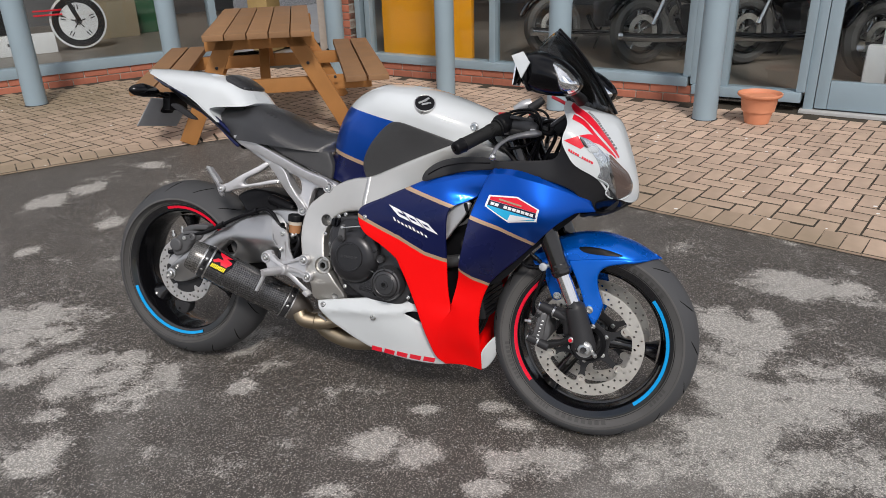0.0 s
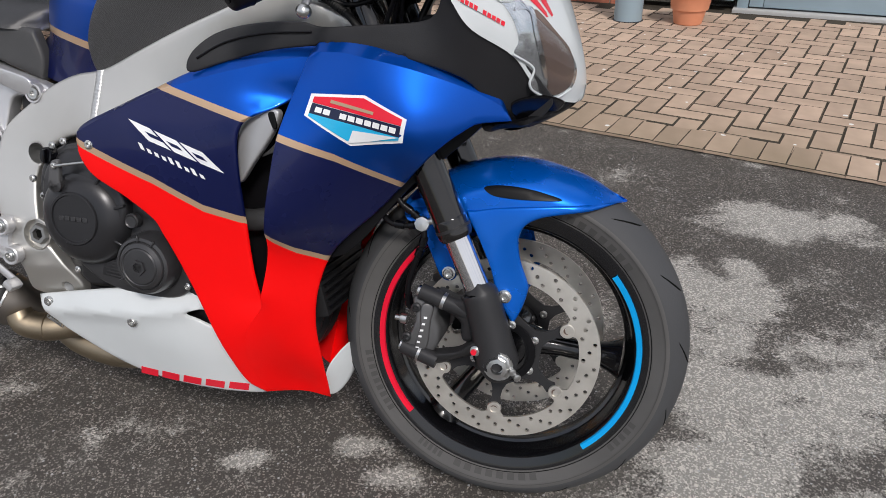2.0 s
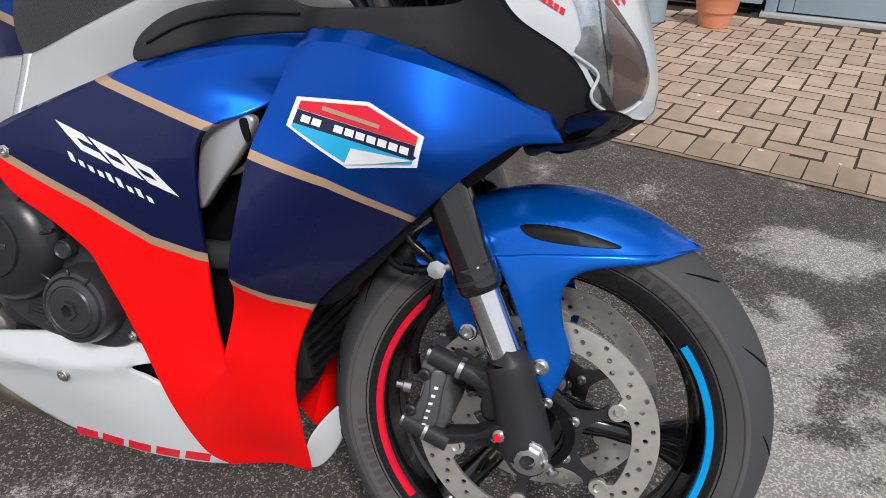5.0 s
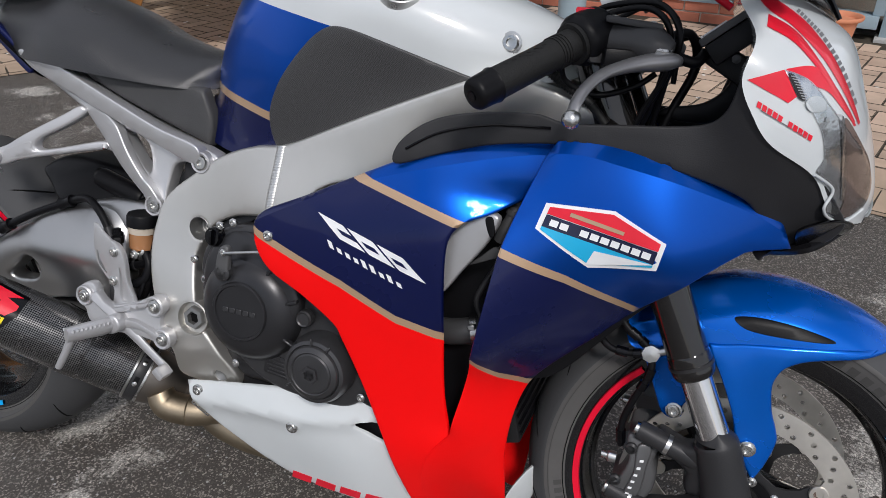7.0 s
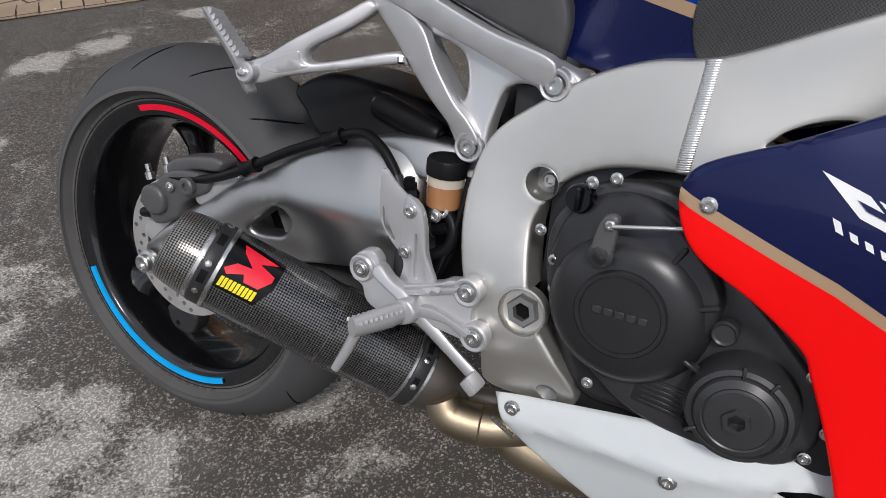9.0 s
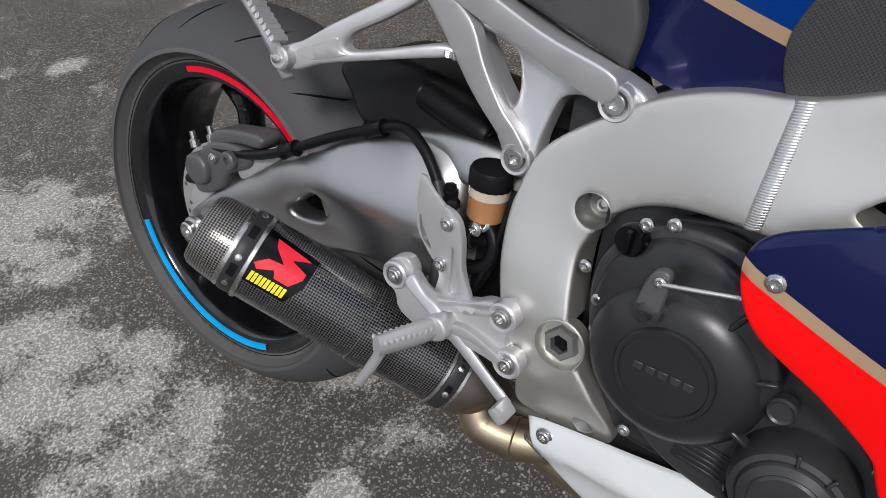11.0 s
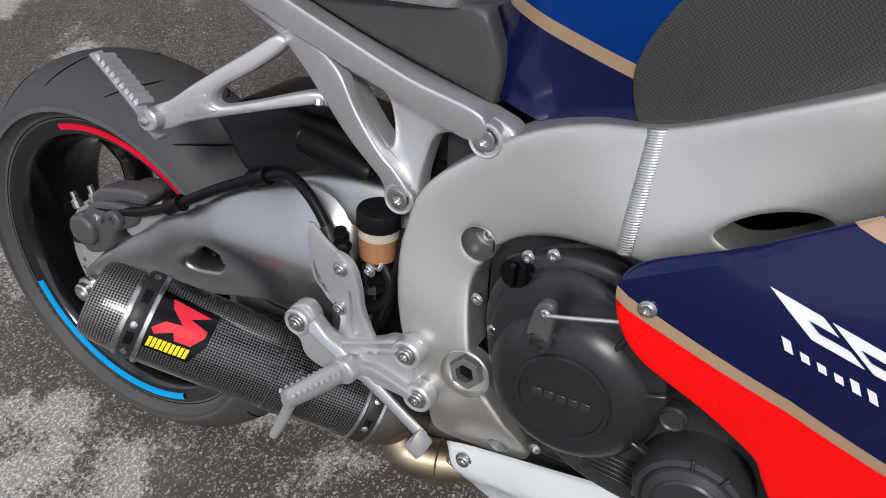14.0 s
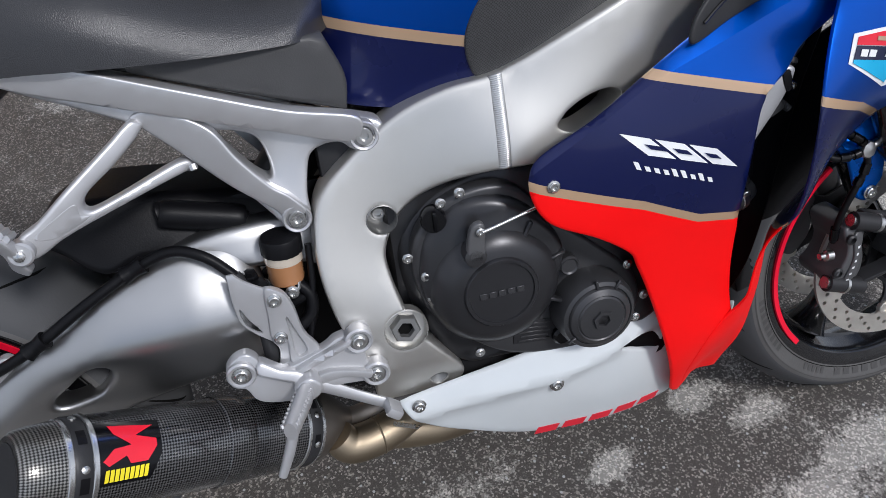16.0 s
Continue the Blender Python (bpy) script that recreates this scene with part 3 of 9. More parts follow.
def panel(name, outline, yf, thick, mats, parent, rnd=0.004, res=0.014, holes=(), cuts=(), matf=None, label="", mirror=False, smooth_line=True, n=6, rings=None, angle=40, hrnd=None):
    """A shaped plate in the side plane, its outer face at y = yf(x, z), its edges rolled over."""
    o = curve(outline, n) if smooth_line else np.array([p[:2] for p in outline], float)
    hs = [curve(h, n) if smooth_line else np.array([p[:2] for p in h], float) for h in holes]
    if rings is None:
        rings = tuple(r for r in (rnd * 0.15, rnd * 0.5, rnd) if r > 0.0004)
    V, T, ol, hl = fill(o, res, hs, cuts, rings)
    hrnd = rnd if hrnd is None else hrnd
    drop = np.zeros(len(V))
    for line, r in [(ol, rnd)] + [(h, hrnd) for h in hl]:
        q = np.clip(1 - seg_dist(V, line, True) / max(r, 1e-6), 0, 1)
        drop = np.maximum(drop, r * (1 - np.sqrt(np.clip(1 - q * q, 0, 1))))
    y = yf(V[:, 0], V[:, 1]) + drop
    k = len(V)
    yi = yf(V[:, 0], V[:, 1]) + thick
    s = -1.0 if mirror else 1.0
    verts = np.vstack([np.c_[V[:, 0], y * s, V[:, 1]], np.c_[V[:, 0], np.maximum(yi, y + 0.0003) * s, V[:, 1]]])
    faces, mi = [], []
    cen = V[T].mean(1)
    m_of = np.zeros(len(T), int) if matf is None else np.array([matf(x, z) for x, z in cen])
    for t, m in zip(T, m_of):
        faces.append(tuple(t))
        mi.append(m)
    for t, m in zip(T, m_of):
        faces.append(tuple(t[::-1] + k))
        mi.append(m)
    tri_of = {}
    for t, m in zip(T, m_of):
        for a, b in ((t[0], t[1]), (t[1], t[2]), (t[2], t[0])):
            tri_of[(a, b)] = m
    for a, b in borders(T):
        faces.append((b, a, a + k, b + k))
        mi.append(tri_of[(a, b)])
    if mirror:
        faces = [f[::-1] for f in faces]
    return mesh_part(name, verts, faces, mats, parent, mi, label, angle)


def score(ob, line):
    """Makes the edges that lie along a line of the side plane sharp."""
    me = ob.data
    xs, zs = [p[0] for p in line], [p[1] for p in line]
    on = [xs[0] <= v.co.x <= xs[-1] and abs(v.co.z - float(np.interp(v.co.x, xs, zs))) < 2e-4 for v in me.vertices]
    for e in me.edges:
        if on[e.vertices[0]] and on[e.vertices[1]]:
            e.use_edge_sharp = True


def hull(name, outline, wf, rline, r, mats, parent, yc=0.0, p=2.2, res=0.012, cuts=(), matf=None, label="", n=6):
    """A closed body, alike on both sides of y = yc: half width wf(x, z), rolled to nothing along rline."""
    o = curve(outline, n)
    V, T, ol, _ = fill(o, res, (), cuts, (0.0012, 0.0035, 0.008, 0.014))
    rl = ol if rline is None else curve(rline, n, False)
    d = seg_dist(V, rl, rline is None)
    q = np.clip(1 - d / r, 0, 1)
    w = np.maximum(wf(V[:, 0], V[:, 1]), 0.002) * np.clip(1 - q**p, 0, 1) ** (1 / p)
    w = np.maximum(w, 0.0004)
    k = len(V)
    verts = np.vstack([np.c_[V[:, 0], yc - w, V[:, 1]], np.c_[V[:, 0], yc + w, V[:, 1]]])
    cen = V[T].mean(1)
    m_of = [0] * len(T) if matf is None else [matf(x, z) for x, z in cen]
    faces = [tuple(t) for t in T] + [tuple(t[::-1] + k) for t in T]
    mi = list(m_of) + list(m_of)
    tri_of = {}
    for t, m in zip(T, m_of):
        for a, b in ((t[0], t[1]), (t[1], t[2]), (t[2], t[0])):
            tri_of[(a, b)] = m
    for a, b in borders(T):
        faces.append((b, a, a + k, b + k))
        mi.append(tri_of[(a, b)])
    ob = mesh_part(name, verts, faces, mats, parent, mi, label, angle=60)

    def skin(x, z):
        x, z = np.atleast_1d(x), np.atleast_1d(z)
        dd = seg_dist(np.c_[x, z], rl, rline is None)
        qq = np.clip(1 - dd / r, 0, 1)
        return yc - np.maximum(wf(x, z), 0.002) * np.clip(1 - qq**p, 0, 1) ** (1 / p)
    return ob, skin


def line3(pts, n=6):
    P = [np.array(p, float) for p in pts]
    if len(P) < 3:
        return np.array(P)
    out = []
    for i in range(len(P) - 1):
        p0, p1, p2, p3 = P[max(i - 1, 0)], P[i], P[i + 1], P[min(i + 2, len(P) - 1)]
        for j in range(n):
            s = j / n
            t1, t2 = (p2 - p0) / 2, (p3 - p1) / 2
            out.append((2 * s**3 - 3 * s**2 + 1) * p1 + (s**3 - 2 * s**2 + s) * t1 + (-2 * s**3 + 3 * s**2) * p2 + (s**3 - s**2) * t2)
    out.append(P[-1])
    return np.array(out)


def tube_geo(path, rad, sides=10, squash=None):
    path = np.array(path)
    k = len(path)
    rad = np.interp(np.linspace(0, 1, k), np.linspace(0, 1, len(np.atleast_1d(rad))), np.atleast_1d(rad))
    tang = np.gradient(path, axis=0)
    tang /= np.maximum(np.linalg.norm(tang, axis=1, keepdims=True), 1e-9)
    up = np.array((0.0, 1.0, 0.0)) if abs(tang[0][1]) < 0.9 else np.array((0.0, 0.0, 1.0))
    verts, faces = [], []
    for i in range(k):
        u = up - tang[i] * (up @ tang[i])
        u /= np.linalg.norm(u)
        up = u
        v = np.cross(tang[i], u)
        for j in range(sides):
            a = 2 * math.pi * j / sides
            su, sv = (1, 1) if squash is None else squash
            verts.append(path[i] + rad[i] * (math.cos(a) * u * su + math.sin(a) * v * sv))
    for i in range(k - 1):
        for j in range(sides):
            a, b = i * sides + j, i * sides + (j + 1) % sides
            faces.append((a, b, b + sides, a + sides))
    faces.append(tuple(range(sides))[::-1])
    faces.append(tuple(range((k - 1) * sides, k * sides)))
    return verts, faces


def tube(name, pts, rad, m, parent, sides=10, n=6, label="", squash=None):
    v, f = tube_geo(line3(pts, n), rad, sides, squash)
    return mesh_part(name, v, f, m, parent, None, label, angle=50)


def lathe_geo(profile, origin, way, sides=24):
    """Turns (radius, height) round the axis from origin along way."""
    w = Vector(way).normalized()
    u = w.orthogonal().normalized()
    v = w.cross(u)
    o = Vector(origin)
    verts, faces = [], []
    for r, h in profile:
        for j in range(sides):
            a = 2 * math.pi * j / sides
            verts.append(o + w * h + (u * math.cos(a) + v * math.sin(a)) * max(r, 1e-5))
    for i in range(len(profile) - 1):
        for j in range(sides):
            a, b = i * sides + j, i * sides + (j + 1) % sides
            faces.append((a, b, b + sides, a + sides))
    faces.append(tuple(range(sides))[::-1])
    k = (len(profile) - 1) * sides
    faces.append(tuple(range(k, k + sides)))
    return verts, faces


def lathe(name, profile, origin, way, m, parent, sides=24, label="", angle=35):
    v, f = lathe_geo(profile, origin, way, sides)
    return mesh_part(name, v, f, m, parent, None, label, angle=angle)


def bolt(x, y, z, r, parent, m=None, way=(0, -1, 0), name="bolt", label=""):
    prof = [(r * 1.0, -0.004), (r * 1.3, 0.0), (r * 1.3, 0.0015), (r, 0.002), (r, r * 0.6), (r * 0.85, r * 0.72), (r * 0.52, r * 0.72), (r * 0.46, r * 0.25), (0.0002, r * 0.22)]
    return lathe(name, prof, (x, y, z), way, m or M["steel"], parent, 12, label)


def ring_geo(profile, cx, cz, sides=72):
    """A closed ring round the y axis at (cx, cz): profile of (radius, y), itself closed."""
    verts, faces, k = [], [], len(profile)
    for j in range(sides):
        a = 2 * math.pi * j / sides
        for r, y in profile:
            verts.append((cx + r * math.cos(a), y, cz + r * math.sin(a)))
    for j in range(sides):
        for i in range(k):
            a, b = j * k + i, j * k + (i + 1) % k
            c, d = ((j + 1) % sides) * k + (i + 1) % k, ((j + 1) % sides) * k + i
            faces.append((a, d, c, b))
    return verts, faces


def ring(name, profile, cx, cz, m, parent, sides=72, label="", angle=35):
    v, f = ring_geo(profile, cx, cz, sides)
    return mesh_part(name, v, f, m, parent, None, label, angle=angle)


def box_geo(sx, sy, sz, bevel=0.0, seg=2):
    bm = bmesh.new()
    bmesh.ops.create_cube(bm, size=1)
    bmesh.ops.scale(bm, vec=(sx, sy, sz), verts=bm.verts)
    if bevel:
        bmesh.ops.bevel(bm, geom=list(bm.edges), offset=bevel, segments=seg, affect="EDGES", profile=0.6)
    return bm


def box(name, size, m4, material, parent, bevel=0.003, label="", seg=2):
    bm = box_geo(*size, bevel, seg)
    bmesh.ops.transform(bm, matrix=m4, verts=bm.verts)
    return part(name, bm, material, parent, label)


def decal(name, outline, yf, m, parent, off=0.0012, label="", smooth_line=False, n=4):
    return panel(name, outline, lambda x, z: yf(x, z) - off, 0.0008, m, parent, rnd=0.0002, res=0.02, label=label, smooth_line=smooth_line, n=n, rings=())


# ---- ground and building ----
AXIS = radians(-16.9)


def quad_sheet(name, pts, z, material, label, category):
    ob = mesh_part(name, [(x, y, z) for x, y in pts], [tuple(range(len(pts)))], material, None, smooth=False)
    return tagged(ob, label=label, category=category, kind="structure")


quad_sheet("ground", [(-250, -250), (250, -250), (250, 250), (-250, 250)], 0.0, asphalt(), "dark damp tarmac with pale dried patches", "tarmac")
BAY = [(-7.0, -4.66), (-2.59, 1.26), (-1.89, 2.20), (-1.60, 2.52), (-1.30, 2.64), (1.31, 1.85), (2.40, 1.52), (6.5, 0.28)]
quad_sheet("paver_bed", BAY + [(9.0, 3.2), (9.0, 4.9), (2.6, 4.3), (-3.3, 5.4), (-9.0, -1.6)], 0.0132, M["bed"], "dark sanded bed under the paving blocks", "paving")


def facade_line(p, q):
    """A frame on the ground from p to q: x along, y into the building."""
    p, q = Vector((*p, 0)), Vector((*q, 0))
    a = math.atan2(q.y - p.y, q.x - p.x)
    return Matrix.Translation(p) @ Matrix.Rotation(a, 4, "Z"), (q - p).length


BRICK_ME = {}


def brick_wall(parent, m4, x0, x1, z0, z1, depth, taper=0.0, piece="brick"):
    """Courses of single bricks with recessed mortar behind."""
    L, H, J = 0.215, 0.065, 0.010
    rows = max(1, int(round((z1 - z0 + J) / (H + J))))
    box("mortar", (x1 - x0, depth - 0.012, rows * (H + J) - J), m4 @ Matrix.Translation(((x0 + x1) / 2, depth / 2 + 0.006, z0 + (rows * (H + J) - J) / 2)), M["mortar"], parent, 0)
    for r in range(rows):
        x = x0 - (0.5 * (L + J) if r % 2 else 0)
        while x < x1 - 0.02:
            a, b = max(x, x0), min(x + L, x1)
            if b - a > 0.03:
                key = round(b - a, 3)
                if key not in BRICK_ME:
                    bm = box_geo(b - a, depth, H, 0.004, 1)
                    me = bpy.data.meshes.new("brick")
                    bm.to_mesh(me)
                    bm.free()
                    me.materials.append(M["brick"])
                    BRICK_ME[key] = me
                ob = new(piece, BRICK_ME[key])
                ob.matrix_basis = m4 @ Matrix.Translation(((a + b) / 2, depth / 2 + random.uniform(-0.002, 0.002), z0 + r * (H + J) + H / 2))
                ob.parent = parent
            x += L + J


def glazing(name, m4, x0, x1, z0, z1, parent_label, w=0.06, d=0.10, mulls=()):
    """A metal window: frame bars, mullions, panes."""
    win = empty(name, m4, label=parent_label, category="window", kind="structure")
    I = Matrix.Identity(4)

    def bar(n, xa, xb, za, zb, dd=d, y=0.0):
        box(n, (xb - xa, dd, zb - za), Matrix.Translation(((xa + xb) / 2, y, (za + zb) / 2)), M["steelblue"], win, 0.004)
    bar("window_sill", x0 - 0.01, x1 + 0.01, z0 - 0.015, z0 + w, d * 1.5)
    bar("window_head", x0, x1, z1 - w, z1)
    edges = [x0, *mulls, x1]
    for i, x in enumerate(edges):
        bar("window_frame", x - w / 2, x + w / 2, z0 + w + 0.001, z1 - w - 0.001)
    for a, b in zip(edges[:-1], edges[1:]):
        ob = box("pane", (b - a - w - 0.004, 0.008, z1 - z0 - 2 * w - 0.004), Matrix.Translation(((a + b) / 2, 0.01, (z0 + z1) / 2)), M["glass"], win, 0)
        ob.visible_shadow = False
    return win


# front facing wing: from the inner corner to the doors
MR, LR = facade_line((-2.30, 5.00), (3.40, 3.98))
ML, LL = facade_line((-5.60, 1.98), (-3.62, 4.92))
ZT = 5.6
plinth_r = empty("wall_plinth_front", MR, label="low red brick plinth under the shop windows", category="brick wall", kind="structure")
brick_wall(plinth_r, Matrix.Identity(4), 0.36, 3.90, 0.004, 0.15, 0.10)
plinth_l = empty("wall_plinth_side", ML, label="low red brick plinth under the side shop window", category="brick wall", kind="structure")
brick_wall(plinth_l, Matrix.Identity(4), 0.0, LL, 0.004, 0.15, 0.10)
pier = empty("wall_pier", MR, label="red brick pier at the inner corner of the shop", category="brick wall", kind="structure")
brick_wall(pier, Matrix.Identity(4), -0.12, 0.30, 0.004, 2.6, 0.22)
glazing("window_1", MR @ Matrix.Translation((0, 0.06, 0)), 0.40, 3.68, 0.155, ZT, "blue-grey metal shop window over a brick plinth", mulls=(0.52, 1.92,))
glazing("window_2", MR @ Matrix.Translation((0, 0.06, 0)), 3.74, 4.52, 0.10, ZT, "narrow blue-grey metal shop window beside the door", mulls=(3.96,))
glazing("window_3", ML @ Matrix.Translation((0, 0.06, 0)), 0.02, LL - 0.02, 0.155, ZT, "wide blue-grey metal side shop window", w=0.08)
door = empty("door_1", MR @ Matrix.Translation((4.60, 0.08, 0)), label="closed glazed blue-grey metal shop door", category="door", kind="structure")
for n_, a_, b_, c_, d_ in (("door_frame", -0.05, 0.02, 0.02, ZT), ("stile", 0.025, 0.11, 0.045, 2.3), ("stile", 1.06, 1.145, 0.045, 2.3), ("bottom_rail", 0.112, 1.058, 0.045, 0.25), ("door_frame", 1.15, 1.22, 0.02, ZT)):
    box(n_, (b_ - a_, 0.07, d_ - c_), Matrix.Translation(((a_ + b_) / 2, 0, (c_ + d_) / 2)), M["steelblue"], door, 0.006)
ob = box("pane", (0.944, 0.008, 2.04), Matrix.Translation((0.585, 0, 1.275)), M["glass"], door, 0)
ob.visible_shadow = False
box("threshold", (1.3, 0.16, 0.03), Matrix.Translation((0.58, -0.02, 0.02)), M["render_wall"], door, 0.006)

# shop room behind the glass, closed all round
shop = tagged(mesh_part("floor_shop", [MR @ Vector(p) for p in ((-0.2, 0.24, 0.09), (6.2, 0.24, 0.09), (6.2, 6, 0.09), (-4.5, 6, 0.09), (-4.0, 0.3, 0.09))], [(0, 1, 2, 3, 4)], M["shopfloor"], None, smooth=False), label="dark grey shop floor behind the glass", category="floor", kind="structure")
tagged(mesh_part("floor_side_shop", [ML @ Vector(p) for p in ((-0.5, 0.14, 0.12), (LL + 2.0, 0.14, 0.12), (LL + 2.0, 5, 0.12), (-0.5, 5, 0.12))], [(3, 2, 1, 0)][::1], M["shopfloor"], None, smooth=False), label="dull brown shop floor behind the side window", category="floor", kind="structure")
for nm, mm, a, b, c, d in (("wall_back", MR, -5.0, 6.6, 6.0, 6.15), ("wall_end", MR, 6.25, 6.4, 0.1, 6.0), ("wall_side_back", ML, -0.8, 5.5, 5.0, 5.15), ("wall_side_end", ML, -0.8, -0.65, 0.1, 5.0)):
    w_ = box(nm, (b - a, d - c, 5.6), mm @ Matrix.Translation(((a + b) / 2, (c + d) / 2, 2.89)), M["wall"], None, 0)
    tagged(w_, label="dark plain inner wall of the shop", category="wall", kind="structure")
tagged(mesh_part("ceiling", [(-9, 1.0, 5.7), (-3.9, 3.9, 5.7), (-2.0, 4.15, 5.7), (6.0, 2.9, 5.7), (9, 9, 5.7), (2, 13, 5.7), (-9, 11, 5.7), (-9, 1.0, 6.0), (-3.9, 3.9, 6.0), (-2.0, 4.15, 6.0), (6.0, 2.9, 6.0), (9, 9, 6.0), (2, 13, 6.0), (-9, 11, 6.0)],
                 [(6, 5, 4, 3, 2, 1, 0), (7, 8, 9, 10, 11, 12, 13)] + [(i, (i + 1) % 7, 7 + (i + 1) % 7, 7 + i) for i in range(7)], M["render_wall"], None, smooth=False), label="pale canopy soffit and shop ceiling", category="ceiling", kind="structure")
tagged(box("wall_upper", (9.0, 0.3, 2.6), MR @ Matrix.Translation((2.6, 0.2, 7.32)), M["render_wall"], None, 0), label="plain pale wall above the canopy", category="wall", kind="structure")


def column(x, y, r):
    c = empty("steel_column", Matrix.Translation((x, y, 0.008)), label="round blue-grey painted steel column on the paving", category="column", group="canopy columns")
    lathe("shaft", [(r, 0.012), (r, 5.68)], (0, 0, 0), (0, 0, 1), M["steelblue"], c, 32)
    lathe("foot_plate", [(r * 1.1, 0.0), (r * 1.1, 0.008), (r, 0.012)], (0, 0, 0), (0, 0, 1), M["satin"], c, 32)
    return c


for x_, y_, r_ in ((-4.10, 2.88, 0.092), (-3.22, 3.72, 0.085), (-1.98, 4.60, 0.085), (-0.67, 4.17, 0.082), (0.40, 3.86, 0.086), (1.51, 3.83, 0.086)):
    column(x_, y_, r_)

# plant pot
pot = empty("plant_pot", Matrix.Translation((1.868, 3.80, 0.017)) @ Matrix.Diagonal((0.79, 0.79, 0.74, 1)), label="empty round terracotta plant pot on the paving", category="plant pot")
lathe("pot_body", [(0.098, 0.0), (0.104, 0.004), (0.137, 0.165), (0.146, 0.172), (0.148, 0.185), (0.140, 0.192), (0.158, 0.255)], (0, 0, 0), (0, 0, 1), M["terracotta"], pot, 48)
ring_v, ring_f = lathe_geo([(0.165, 0.25), (0.185, 0.262), (0.192, 0.275), (0.190, 0.288), (0.180, 0.290), (0.160, 0.27), (0.140, 0.12), (0.0, 0.11)], (0, 0, 0), (0, 0, 1), 48)
mesh_part("rim", ring_v, ring_f, M["terracotta"], pot)


# picnic table
def picnic_table():
    T = empty("picnic_table", Matrix.Translation((-1.71, 3.04, 0.016)) @ Matrix.Rotation(radians(122), 4, "Z"), label="stained timber picnic table with joined benches on the paving", category="picnic table")
    Lh = 0.92
    for i in range(5):
        y = -0.284 + i * 0.142
        box("table_plank", (1.76, 0.135, 0.04), Matrix.Translation((0.02, y, 0.735)), M["planktop"], T, 0.006)
    for s in (-1, 1):
        for k in (0, 1):
            box("bench_plank", (2 * Lh, 0.142, 0.04), Matrix.Translation((0, s * (0.62 + k * 0.155), 0.43)), M["planktop"], T, 0.006)
        x = s * 0.62
        box("top_batten", (0.045, 0.74, 0.09), Matrix.Translation((x, 0, 0.668)), M["plank"], T, 0.005)
        box("bench_bearer", (0.045, 1.50, 0.10), Matrix.Translation((x - s * 0.048, 0, 0.355)), M["plank"], T, 0.005)
        for q in (-1, 1):
            a = math.atan2(0.34, 0.66)
            box("leg", (0.045, 0.115, 0.80), Matrix.Translation((x, q * 0.40, 0.352)) @ Matrix.Rotation(q * a, 4, "X") , M["plank"], T, 0.005)
            for b in (0.14, 0.50):
                lathe("bolt_head", [(0.011, 0), (0.011, 0.005), (0.006, 0.008)], (x + s * 0.024, q * (0.56 - b * 0.5), 0.36 + b * 0.3), (s, 0, 0), M["satin"], T, 10)
        box("brace", (0.60, 0.07, 0.045), Matrix.Translation((s * 0.32, 0, 0.50)) @ Matrix.Rotation(s * 0.62, 4, "Y"), M["plank"], T, 0.004)
    box("centre_batten", (0.045, 0.70, 0.07), Matrix.Translation((0, 0, 0.678)), M["plank"], T, 0.004)
    return T


picnic_table()


